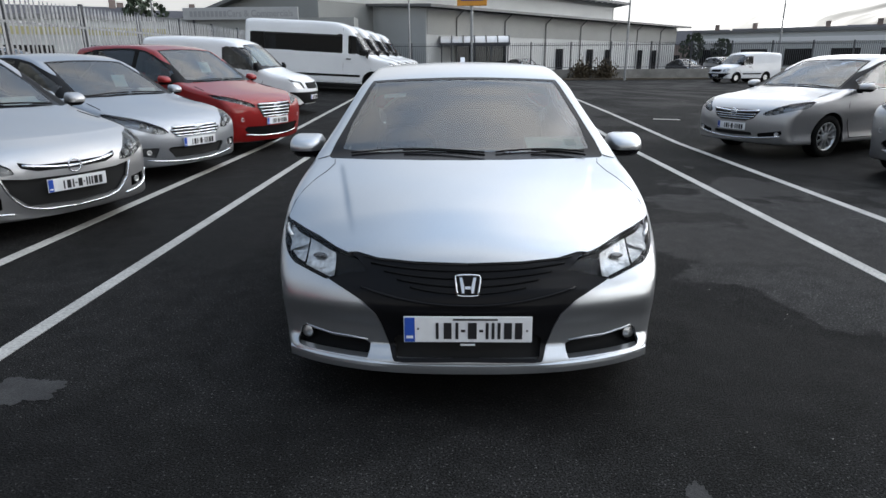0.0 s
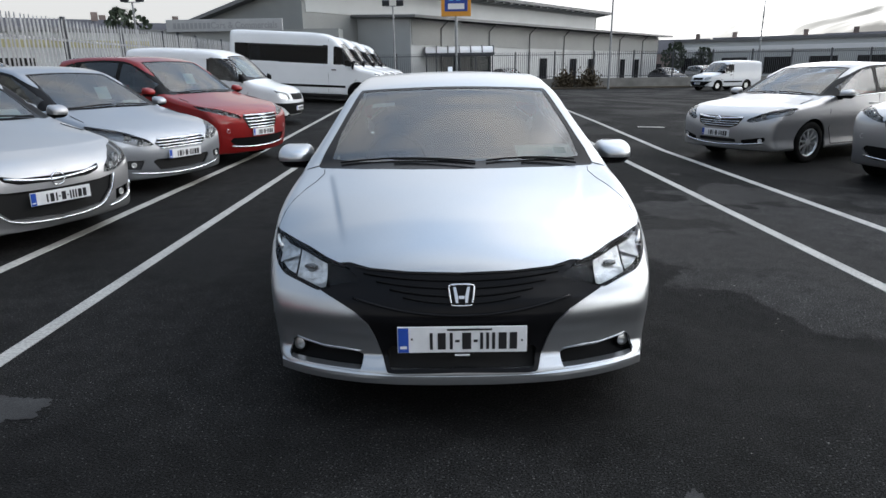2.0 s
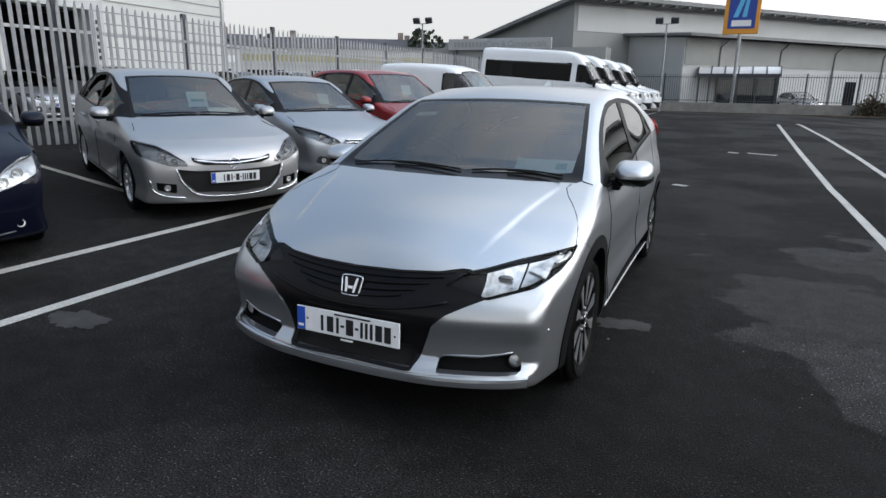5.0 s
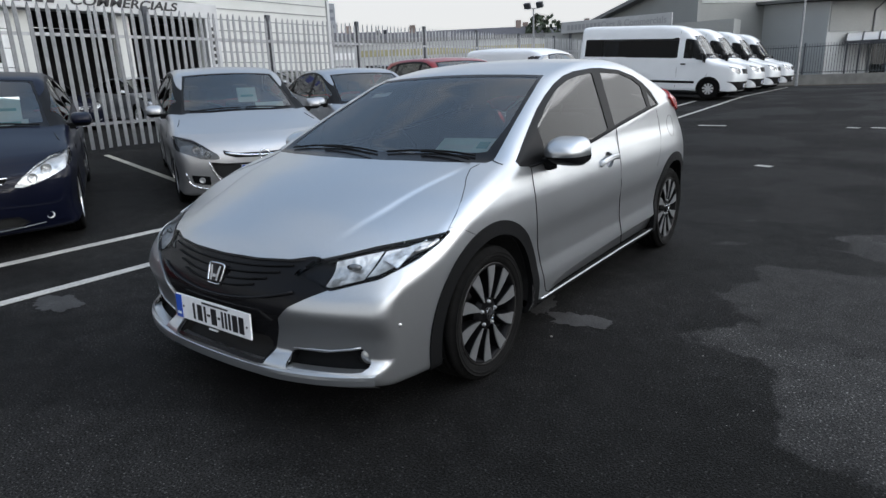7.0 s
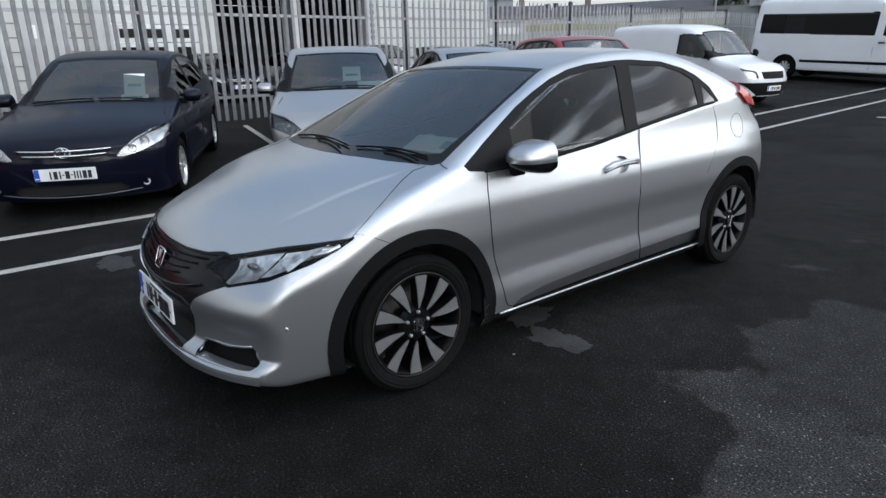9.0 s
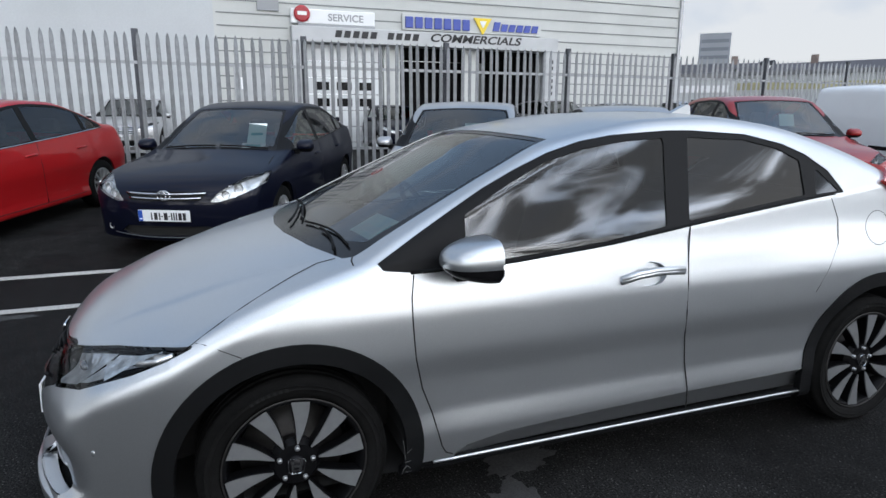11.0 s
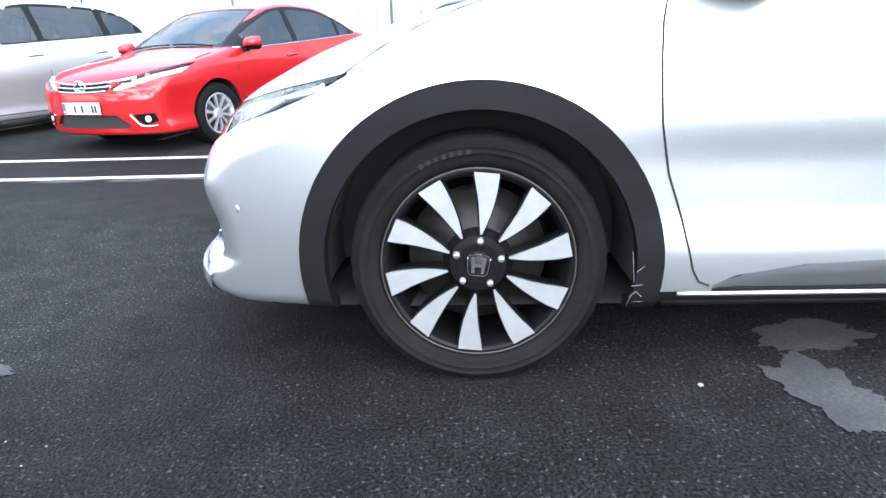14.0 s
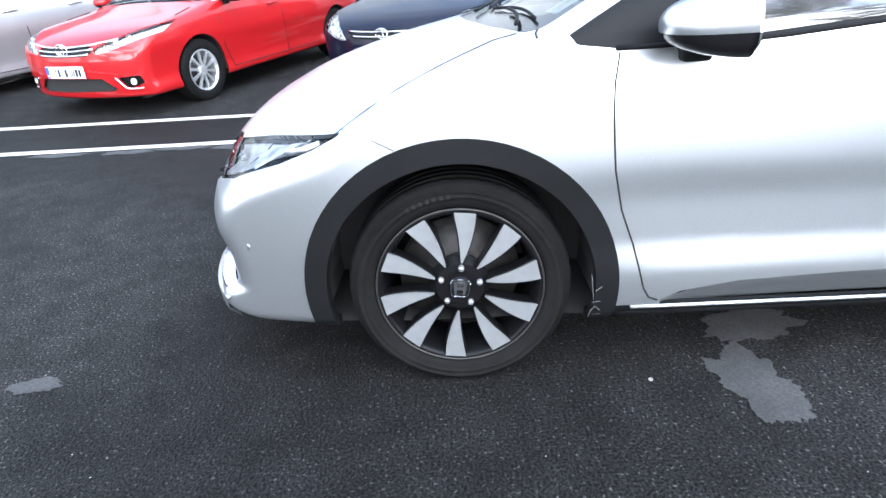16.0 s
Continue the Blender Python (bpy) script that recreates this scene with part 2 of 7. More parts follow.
# ---- building helpers ----
def curve(knots):
    """A smooth curve through a few knots, without overshoot."""
    k = np.array(sorted(knots), float)
    x, y = k[:, 0], k[:, 1]
    h = np.diff(x)
    d = np.diff(y) / h
    m = np.zeros(len(x))
    m[0], m[-1] = d[0], d[-1]
    for i in range(1, len(x) - 1):
        if d[i - 1] * d[i] > 0:
            a, b = 2 * h[i] + h[i - 1], h[i] + 2 * h[i - 1]
            m[i] = (a + b) / (a / d[i - 1] + b / d[i])

    def f(q):
        q = np.clip(np.asarray(q, float), x[0], x[-1])
        i = np.clip(np.searchsorted(x, q) - 1, 0, len(h) - 1)
        t = (q - x[i]) / h[i]
        return ((1 + 2 * t) * (1 - t) ** 2 * y[i] + t * (1 - t) ** 2 * h[i] * m[i]
                + t * t * (3 - 2 * t) * y[i + 1] + t * t * (t - 1) * h[i] * m[i + 1])
    return f


def mesh_of(name, verts, faces, material, smooth=False):
    me = bpy.data.meshes.new(name)
    me.from_pydata([tuple(map(float, v)) for v in verts], [], [tuple(map(int, f)) for f in faces])
    me.materials.append(material)
    if smooth:
        me.polygons.foreach_set("use_smooth", [True] * len(me.polygons))
    me.update()
    return me


def child(ob, parent, label=""):
    ob.parent = parent
    if label:
        ob["label"] = label
    return ob


def part(name, bm, material, parent, label="", smooth=False):
    """Links a bmesh as one mesh object under a thing or a part."""
    me = bpy.data.meshes.new(name)
    bmesh.ops.recalc_face_normals(bm, faces=bm.faces[:])
    bm.to_mesh(me)
    bm.free()
    me.materials.append(material)
    if smooth:
        me.polygons.foreach_set("use_smooth", [True] * len(me.polygons))
    return child(new(name, me), parent, label) if parent else new(name, me)


def grid_part(name, verts, faces, material, parent, label="", smooth=True):
    return child(new(name, mesh_of(name, verts, faces, material, smooth)), parent, label)


def box(bm, x0, x1, y0, y1, z0, z1, bevel=0.0, m=None):
    c = bmesh.ops.create_cube(bm, size=1)
    bmesh.ops.scale(bm, verts=c["verts"], vec=(x1 - x0, y1 - y0, z1 - z0))
    bmesh.ops.translate(bm, verts=c["verts"], vec=((x0 + x1) / 2, (y0 + y1) / 2, (z0 + z1) / 2))
    vs = c["verts"]
    if bevel:
        es = list({e for v in vs for e in v.link_edges})
        r = bmesh.ops.bevel(bm, geom=es, offset=bevel, segments=2, affect="EDGES", profile=0.5)
        vs = list({v for f in r["faces"] for v in f.verts} | {v for v in vs if v.is_valid})
    if m is not None:
        bmesh.ops.transform(bm, matrix=m, verts=vs)
    return vs


def lathe(bm, profile, segments=48, axis="x", m=None):
    """Turns (radius, along) pairs round an axis."""
    rings = []
    for i in range(segments):
        a = 2 * math.pi * i / segments
        ring = []
        for r, h in profile:
            p = Vector((h, r * math.cos(a), r * math.sin(a))) if axis == "x" else Vector((r * math.cos(a), r * math.sin(a), h))
            ring.append(bm.verts.new(m @ p if m is not None else p))
        rings.append(ring)
    for i in range(segments):
        p, q = rings[i], rings[(i + 1) % segments]
        for j in range(len(profile) - 1):
            bm.faces.new((p[j], q[j], q[j + 1], p[j + 1]))


def tube(bm, pts, r, sides=6):
    """A round bar along points."""
    pts = [Vector(p) for p in pts]
    prev = None
    for i, p in enumerate(pts):
        d = (pts[min(i + 1, len(pts) - 1)] - pts[max(i - 1, 0)]).normalized()
        q = d.to_track_quat("Z", "X")
        ring = [bm.verts.new(p + q @ Vector((r * math.cos(2 * math.pi * k / sides), r * math.sin(2 * math.pi * k / sides), 0))) for k in range(sides)]
        if prev:
            for k in range(sides):
                bm.faces.new((prev[k], prev[(k + 1) % sides], ring[(k + 1) % sides], ring[k]))
        else:
            bm.faces.new(ring[::-1])
        prev = ring
    bm.faces.new(prev)


def prism(bm, pts, y0, y1, axis="y", m=None):
    """A flat outline given depth."""
    def at(p, d):
        v = Vector((p[0], d, p[1])) if axis == "y" else Vector((d, p[0], p[1])) if axis == "x" else Vector((p[0], p[1], d))
        return bm.verts.new(m @ v if m is not None else v)
    a = [at(p, y0) for p in pts]
    b = [at(p, y1) for p in pts]
    bm.faces.new(a)
    bm.faces.new(b[::-1])
    for i in range(len(pts)):
        j = (i + 1) % len(pts)
        bm.faces.new((a[i], b[i], b[j], a[j]))


def text_part(name, body, size, material, parent, m, extrude=0.004, align="CENTER", squeeze=1.0):
    cu = bpy.data.curves.new(name, "FONT")
    cu.body, cu.size, cu.extrude, cu.align_x, cu.align_y = body, size, extrude, align, "CENTER"
    cu.offset = size * 0.022
    cu.materials.append(material)
    ob = child(new(name, cu), parent)
    ob.matrix_local = m @ Matrix.Diagonal((squeeze, 1, 1, 1))
    return ob


# ---- car bodies ----
def smax(a, b, k):
    h = np.maximum(k - np.abs(a - b), 0)
    return np.maximum(a, b) + h * h / (4 * k)


class Shell:
    """A car's skin: a rounded solid from its profiles, met by a lattice of rays; x >= 0 is built and mirrored."""

    def __init__(self, s, cell):
        self.s, L, W = s, s["L"], s["W"]
        self.top, self.belt, self.plan = curve(s["top"]), curve(s["belt"]), curve(s["plan"])
        self.side, self.front, self.rear = curve(s["side"]), curve(s["front"]), curve(s["rear"])
        self.sweep, self.crown = curve(s["sweep"]), curve(s["crown"])
        y0, y1 = s.get("skel", (0.75, L - 0.7))
        self.lo, self.hi = np.array((0.0, y0, 0.38)), np.array((W * 0.5, y1, 0.58))
        zl, zh = s["bottom"] + 0.02, s.get("lattice_top", 1.35)
        nx, ny, nz = int(W * 1.1 / cell), int(L / cell), int((zh - zl) * 0.95 / cell)
        idx, pts, faces = {}, [], []

        def vid(i, j, k):
            if (i, j, k) not in idx:
                idx[i, j, k] = len(pts)
                pts.append((W * j / nx, L * i / ny, zl + (zh - zl) * k / nz))
            return idx[i, j, k]
        for i in range(ny):
            for j in range(nx):
                faces.append((vid(i, j, nz), vid(i, j + 1, nz), vid(i + 1, j + 1, nz), vid(i + 1, j, nz)))
                faces.append((vid(i, j, 0), vid(i + 1, j, 0), vid(i + 1, j + 1, 0), vid(i, j + 1, 0)))
            for k in range(nz):
                faces.append((vid(i, nx, k), vid(i + 1, nx, k), vid(i + 1, nx, k + 1), vid(i, nx, k + 1)))
        for j in range(nx):
            for k in range(nz):
                faces.append((vid(0, j, k), vid(0, j + 1, k), vid(0, j + 1, k + 1), vid(0, j, k + 1)))
                faces.append((vid(ny, j, k), vid(ny, j, k + 1), vid(ny, j + 1, k + 1), vid(ny, j + 1, k)))
        B = np.array(pts)
        O = np.clip(B, self.lo, self.hi)
        D = B - O
        D /= np.linalg.norm(D, axis=1)[:, None]
        self.V, self.F = O + D * self.root(O, D, 3.2 if L > 5 else 2.2)[:, None], np.array(faces)
        self.seam = np.array([p[0] == 0 for p in pts])
        self.V[self.seam, 0] = 0
        self.N = self.normals(self.V)
        self.tag = np.zeros(len(self.F), int)
        self.names = ["body"]
        self.cell = cell

    def f(self, p):
        s = self.s
        x, y, z = np.abs(p[:, 0]), p[:, 1], p[:, 2]
        q = (x / (0.9 * s["W"])) ** 2.0
        ye = y - self.sweep(y) * q
        e = 0.004
        slope = (self.top(ye + e) - self.top(ye - e)) / (2 * e)
        f1 = (z - self.top(ye) + self.crown(y) * q) / np.sqrt(1 + slope * slope)
        if "crease" in s:
            xa, ya, xb, yb, step = s["crease"]
            xc = xa + (xb - xa) * (y - ya) / (yb - ya)
            fade = np.clip((y - ya + 0.1) / 0.25, 0, 1) * np.clip((yb - y) / 0.1, 0, 1)
            f1 = f1 + step * fade * (np.tanh((x - xc) / 0.012) + 1) * np.exp(-np.maximum(x - xc, 0) / 0.12)
        b = self.belt(y)
        over = np.maximum(z - b, 0)
        side = self.side(np.minimum(z, b))
        if "side_nose" in s:
            # ahead of the doors the flank is plain, without the flare at its foot
            k = np.clip((y - 0.95) / 0.5, 0, 1)
            side = side * k + curve(s["side_nose"])(np.minimum(z, b)) * (1 - k)
        w = self.plan(y) + side - over * s["lean"] - s.get("lean2", 0) * over * over
        f2 = (x - w) / np.where(z > b, math.sqrt(1 + s["lean"] ** 2), 1.0)
        f3 = self.front(z) + s["bow_f"] * (x / s["W"]) ** s.get("bow_p", 1.7) - y
        f4 = y - self.rear(z) + s["bow_r"] * (x / s["W"]) ** 2.2
        f5 = s["bottom"] - z
        k = s.get("round", 0.07)
        r = smax(smax(f1, f2, k), smax(f3, f4, 0.05), s.get("round_f", 0.06))
        return smax(r, f5, 0.04)

    def root(self, O, D, far):
        a, b = np.zeros(len(O)), np.full(len(O), far)
        for _ in range(26):
            c = (a + b) / 2
            out = self.f(O + D * c[:, None]) > 0
            b, a = np.where(out, c, b), np.where(out, a, c)
        return (a + b) / 2

    def normals(self, p):
        e = 0.003
        g = np.stack([self.f(p + np.eye(3)[i] * e) - self.f(p - np.eye(3)[i] * e) for i in range(3)], 1)
        g[np.abs(p[:, 0]) < 1e-6, 0] = 0
        return g / np.maximum(np.linalg.norm(g, axis=1), 1e-9)[:, None]

    def drop(self, axis, pts):
        """Points of the skin seen along an axis: x: (y, z); y: (x, z) from ahead; r: (x, z) from behind; z: (x, y)."""
        p = np.array(pts, float)
        n = len(p)
        if axis == "x":
            O, d = np.stack([np.zeros(n), p[:, 0], p[:, 1]], 1), (1, 0, 0)
        elif axis == "y":
            O, d = np.stack([p[:, 0], np.full(n, self.s["L"] * 0.5), p[:, 1]], 1), (0, -1, 0)
        elif axis == "r":
            O, d = np.stack([p[:, 0], np.full(n, self.s["L"] * 0.6), p[:, 1]], 1), (0, 1, 0)
        else:
            O, d = np.stack([p[:, 0], p[:, 1], np.full(n, 0.5)], 1), (0, 0, 1)
        D = np.tile(np.array(d, float), (n, 1))
        return O + D * self.root(O, D, 3.5)[:, None]

    def cut(self, name, poly, axis, only=("body",), facing=0.12, where=None):
        """Marks the faces inside an outline seen along an axis as a region, and draws its rim onto the outline."""
        a = np.array(axis, float)
        a /= np.linalg.norm(a)
        u = np.cross((0, 0, 1), a) if abs(a[2]) < 0.9 else np.array((1.0, 0, 0))
        u /= np.linalg.norm(u)
        v = np.cross(a, u)
        P = np.array(poly(self) if callable(poly) else poly, float)
        P2 = np.stack([P @ u, P @ v], 1)
        C = self.V[self.F].mean(1)
        FN = self.N[self.F].mean(1)
        C2 = np.stack([C @ u, C @ v], 1)
        inside = np.zeros(len(C2), bool)
        Q = np.roll(P2, -1, 0)
        for (ax, ay), (bx, by) in zip(P2, Q):
            if ay == by:
                continue
            hit = ((ay > C2[:, 1]) != (by > C2[:, 1])) & (C2[:, 0] < (bx - ax) * (C2[:, 1] - ay) / (by - ay) + ax)
            inside ^= hit
        ok = np.isin(self.tag, [self.names.index(o) for o in only if o in self.names]) & (FN @ a > facing)
        if where is not None:
            ok &= where(C)
        sel = inside & ok
        if name not in self.names:
            self.names.append(name)
        self.tag[sel] = self.names.index(name)
        near = np.zeros(len(self.V), bool)
        near[self.F[sel]] = True
        other = np.zeros(len(self.V), bool)
        other[self.F[~sel & ok]] = True
        rim = np.nonzero(near & other)[0]
        if not len(rim):
            return
        r2 = np.stack([self.V[rim] @ u, self.V[rim] @ v], 1)
        best, bd = r2.copy(), np.full(len(rim), 1e9)
        for p, q in zip(P2, Q):
            d = q - p
            t = np.clip(((r2 - p) @ d) / max(d @ d, 1e-12), 0, 1)
            c = p + t[:, None] * d
            dd = np.linalg.norm(c - r2, axis=1)
            best, bd = np.where((dd < bd)[:, None], c, best), np.minimum(dd, bd)
        go = bd < self.cell * 1.6
        move = (best - r2)[:, :1] * u + (best - r2)[:, 1:] * v
        n = self.N[rim]
        lam = -(n * move).sum(1) / np.maximum(n @ a, 0.15)
        move += np.clip(lam, -0.05, 0.05)[:, None] * a
        self.V[rim[go]] += move[go]
        self.V[self.seam, 0] = 0

    def region(self, name, offset=0.0, skirt=0.0, mirror="both", flip=False):
        """Vertices and faces of a region: mirror 'both' joins the halves, 'left' and 'right' give one."""
        F = self.F[self.tag == self.names.index(name)] if isinstance(name, str) else self.F[name]
        used = np.unique(F)
        back = np.full(len(self.V), -1)
        back[used] = np.arange(len(used))
        V = self.V[used] + self.N[used] * offset
        N = self.N[used]
        F = back[F]
        seam = self.seam[used]
        if mirror == "both":
            n = len(V)
            m = np.where(seam, np.arange(n), np.arange(n) + n)
            V2, N2 = V * (-1, 1, 1), N * (-1, 1, 1)
            F = np.concatenate([F, m[F][:, ::-1]])
            V, N = np.concatenate([V, V2]), np.concatenate([N, N2])
        elif mirror == "right":
            V, N, F = V * (-1, 1, 1), N * (-1, 1, 1), F[:, ::-1]
        F = [tuple(f) for f in F]
        V = [tuple(p) for p in V]
        if skirt:
            edges = {}
            for f in F:
                for q in range(4):
                    e = (f[q], f[(q + 1) % 4])
                    if (e[1], e[0]) in edges:
                        del edges[e[1], e[0]]
                    else:
                        edges[e] = True
            low = {}
            extra = []
            for a, b in edges:
                if mirror != "both" and abs(V[a][0]) < 1e-6 and abs(V[b][0]) < 1e-6:
                    continue
                quad = []
                for q in (a, b):
                    for key, depth in ((("t", q), 0.0), (("b", q), skirt)):
                        if key not in low:
                            low[key] = len(V)
                            V.append(tuple(np.array(V[q]) - N[q] * depth))
                extra.append((low["t", b], low["t", a], low["b", a], low["b", b]))
            F = F + extra
        if flip:
            F = [f[::-1] for f in F]
        return V, F


def arc(cy, cz, r, a0, a1, n=40):
    return [(cy + r * math.cos(radians(a0 + (a1 - a0) * i / n)), cz + r * math.sin(radians(a0 + (a1 - a0) * i / n))) for i in range(n + 1)]


def smooth_poly(pts, n=6):
    """Rounds an outline through its points; a point given as a third value True stays a corner."""
    out = []
    m = len(pts)
    for i in range(m):
        p0, p1, p2, p3 = (np.array(pts[(i + d) % m][:2], float) for d in (-1, 0, 1, 2))
        c1, c2 = len(pts[i]) > 2, len(pts[(i + 1) % m]) > 2
        t1 = (p2 - p1) if c1 else (p2 - p0) / 2
        t2 = (p2 - p1) if c2 else (p3 - p1) / 2
        for q in range(n):
            t = q / n
            out.append(tuple((2 * t ** 3 - 3 * t * t + 1) * p1 + (t ** 3 - 2 * t * t + t) * t1 + (3 * t * t - 2 * t ** 3) * p2 + (t ** 3 - t * t) * t2))
    return out


def side3(pts, x=1.0):
    return [(x, p[0], p[1]) for p in pts]


def front3(pts, y=0.0):
    return [(p[0], y, p[1]) for p in pts]


WHEELS = {}


def wheel(r, width, rim, style):
    """Mesh data of a wheel's parts round the x axis, the outer face at +x."""
    key = (r, width, rim, style)
    if key in WHEELS:
        return WHEELS[key]
    seg = 144 if style == "ten" else 40
    h = width / 2
    data = {}

    def keep(name, bm, material, smooth=True):
        me = bpy.data.meshes.new(name)
        bmesh.ops.recalc_face_normals(bm, faces=bm.faces[:])
        bm.to_mesh(me)
        bm.free()
        me.materials.append(material)
        me.polygons.foreach_set("use_smooth", [smooth] * len(me.polygons))
        data[name] = me
    bm = bmesh.new()
    prof = [(rim - 0.012, h * 0.72), (rim, h * 0.86), (rim + 0.006, h * 0.95), (rim + 0.02, h * 1.0), (rim + (r - rim) * 0.45, h * 1.03), (r - 0.025, h * 0.98), (r - 0.01, h * 0.9), (r - 0.002, h * 0.78)]
    for g in (0.55, 0.2, -0.2, -0.55):
        prof += [(r, g * h + 0.006), (r - 0.007, g * h + 0.004), (r - 0.007, g * h - 0.004), (r, g * h - 0.006)]
    prof += [(r - 0.002, -h * 0.78), (r - 0.012, -h * 0.92), (r - 0.05, -h), (rim - 0.01, -h * 0.9), (rim - 0.012, -h * 0.72)]
    if style == "ten":
        # fine ribs moulded into the sidewall
        prof[4:5] = [(rim + 0.03, h * 1.012), (rim + 0.031, h * 1.03), (rim + 0.033, h * 1.03), (rim + 0.034, h * 1.02), (rim + (r - rim) * 0.6, h * 1.035), (rim + (r - rim) * 0.62, h * 1.05), (rim + (r - rim) * 0.65, h * 1.05), (rim + (r - rim) * 0.66, h * 1.03)]
    lathe(bm, prof, seg)
    if style == "ten":
        # notches across the tread's shoulders
        for v in bm.verts:
            rad = math.hypot(v.co.y, v.co.z)
            if rad > r - 0.026 and abs(v.co.x) > h * 0.5:
                n = round((math.atan2(v.co.z, v.co.y) / (2 * math.pi)) * seg) % seg
                if n % 3 == 0:
                    v.co.y *= 1 - 0.0022 / rad
                    v.co.z *= 1 - 0.0022 / rad
    keep("tyre", bm, RUBBER)
    if style == "ten":
        bm = bmesh.new()
        rr = rim + (r - rim) * 0.48
        box(bm, h * 1.0, h * 1.045, -0.005, 0.005, rr - 0.006, rr + 0.006)
        keep("sidewall_bar", bm, RUBBER_WORN, False)
    bm = bmesh.new()
    lathe(bm, [(rim - 0.004, h * 0.9), (rim - 0.012, h * 0.93), (rim - 0.02, h * 0.86), (rim - 0.03, h * 0.4), (rim - 0.04, -h * 0.7)], seg)
    keep("rim", bm, ALLOY_DARK if style in ("ten", "steel") else ALLOY_BRIGHT)
    if style == "ten":
        bm = bmesh.new()
        lathe(bm, [(rim - 0.0065, h * 0.9), (rim - 0.006, h * 0.945), (rim - 0.002, h * 0.94), (rim - 0.001, h * 0.9)], seg)
        keep("rim_edge", bm, DISC)
    bm = bmesh.new()
    lathe(bm, [(0.001, -h * 0.1), (rim * 0.74, -h * 0.1), (rim * 0.74, -h * 0.2), (0.001, -h * 0.2)], 36)
    keep("brake_disc", bm, DISC)
    if style == "ten":
        blade, web = bmesh.new(), bmesh.new()
        for i in range(10):
            m = Matrix.Rotation(2 * math.pi * i / 10, 4, "X")
            r0, r1 = 0.074, rim - 0.014
            n = 6

            def station(t, grow, dx):
                rr = r0 + (r1 - r0) * t
                half = (0.002 + 0.029 * min(1, t * 1.05) ** 0.85) + grow
                skew = 0.006 * math.sin(t * 3.0)
                x = h * (0.9 + 0.03 * t ** 1.5) + dx
                return [m @ Vector((x, -half + skew, rr)), m @ Vector((x, half * 0.9 + skew, rr))]
            for bmx, grow, top, low in ((blade, 0.0, 0.0, -0.006), (web, 0.004, -0.0045, -0.05)):
                prev = None
                for k in range(n + 1):
                    t = k / n
                    a, b = station(t, grow, top)
                    c, d = station(t, grow * 0.4, low)
                    ring = [bmx.verts.new(p) for p in (a, b, d, c)]
                    if prev:
                        for q in range(4):
                            bmx.faces.new((prev[q], prev[(q + 1) % 4], ring[(q + 1) % 4], ring[q]))
                    else:
                        bmx.faces.new(ring)
                    prev = ring
                bmx.faces.new(prev[::-1])
        lathe(web, [(0.001, h * 0.8), (0.05, h * 0.82), (0.068, h * 0.8), (0.085, h * 0.6), (0.07, h * 0.1), (0.001, h * 0.1)], 40)
        keep("spoke_web", web, ALLOY_DARK, False)
        keep("spoke_face", blade, ALLOY, False)
        bm = bmesh.new()
        lathe(bm, [(0.001, 0.012), (0.006, 0.012), (0.0085, 0.008), (0.0085, 0), (0.011, -0.002)], 10, "x")
        keep("wheel_nut", bm, ALLOY)
        bm = bmesh.new()
        lathe(bm, [(0.001, h * 0.94), (0.026, h * 0.935), (0.031, h * 0.82)], 28)
        keep("centre_cap", bm, GLOSS_BLACK)
        bm = bmesh.new()
        for y0, y1 in ((-0.017, -0.009), (0.009, 0.017)):
            prism(bm, [(y0 * 1.1, 0.02), (y1 * 1.1, 0.02), (y1 * 0.85, -0.02), (y0 * 0.85, -0.02)], h * 0.93, h * 0.97, "x")
        prism(bm, [(-0.01, 0.004), (0.01, 0.004), (0.01, -0.005), (-0.01, -0.005)], h * 0.93, h * 0.965, "x")
        edge = smooth_poly([(-0.024, 0.022), (0, 0.026), (0.024, 0.022), (0.026, 0.01), (0.021, -0.022), (0, -0.026), (-0.021, -0.022), (-0.026, 0.01)], 4)
        tube(bm, [(h * 0.95, a, b) for a, b in edge + edge[:1]], 0.0016, 6)
        keep("cap_emblem", bm, CHROME, False)
    else:
        bm = bmesh.new()
        count = {"steel": 9, "five": 5, "multi": 10}[style]
        for i in range(count):
            m = Matrix.Rotation(2 * math.pi * (i + 0.5) / count, 4, "X")
            wd = {"steel": 0.035, "five": 0.034, "multi": 0.017}[style]
            prism(bm, [(-wd * 0.55, 0.04), (wd * 0.55, 0.04), (wd, rim - 0.02), (-wd, rim - 0.02)], h * 0.55, h * 0.78, "x", m)
        lathe(bm, [(0.001, h * 0.82), (0.05, h * 0.8), (0.062, h * 0.6), (0.06, h * 0.3)], 24)
        keep("spokes", bm, ALLOY_BRIGHT, False)
    WHEELS[key] = data
    return data


def put_wheel(parent, x, y, z, r, width, rim, style, turn=0.0):
    w = child(new("wheel"), parent)
    side = 1 if x > 0 else -1
    w.matrix_local = Matrix.Translation((x, y, z)) @ Matrix.Rotation(0 if side > 0 else math.pi, 4, "Z") @ Matrix.Rotation(turn, 4, "X")
    for name, me in wheel(r, width, rim, style).items():
        if name == "wheel_nut":
            for i in range(5):
                a = 2 * math.pi * (i + 0.25) / 5
                child(new(name, me), w).location = (width * 0.405, 0.056 * math.cos(a), 0.056 * math.sin(a))
        elif name == "sidewall_bar":
            for k in range(7):
                child(new(name, me), w).matrix_local = Matrix.Rotation(radians(10 + k * 4.0), 4, "X")
        else:
            child(new(name, me), w)
    return w


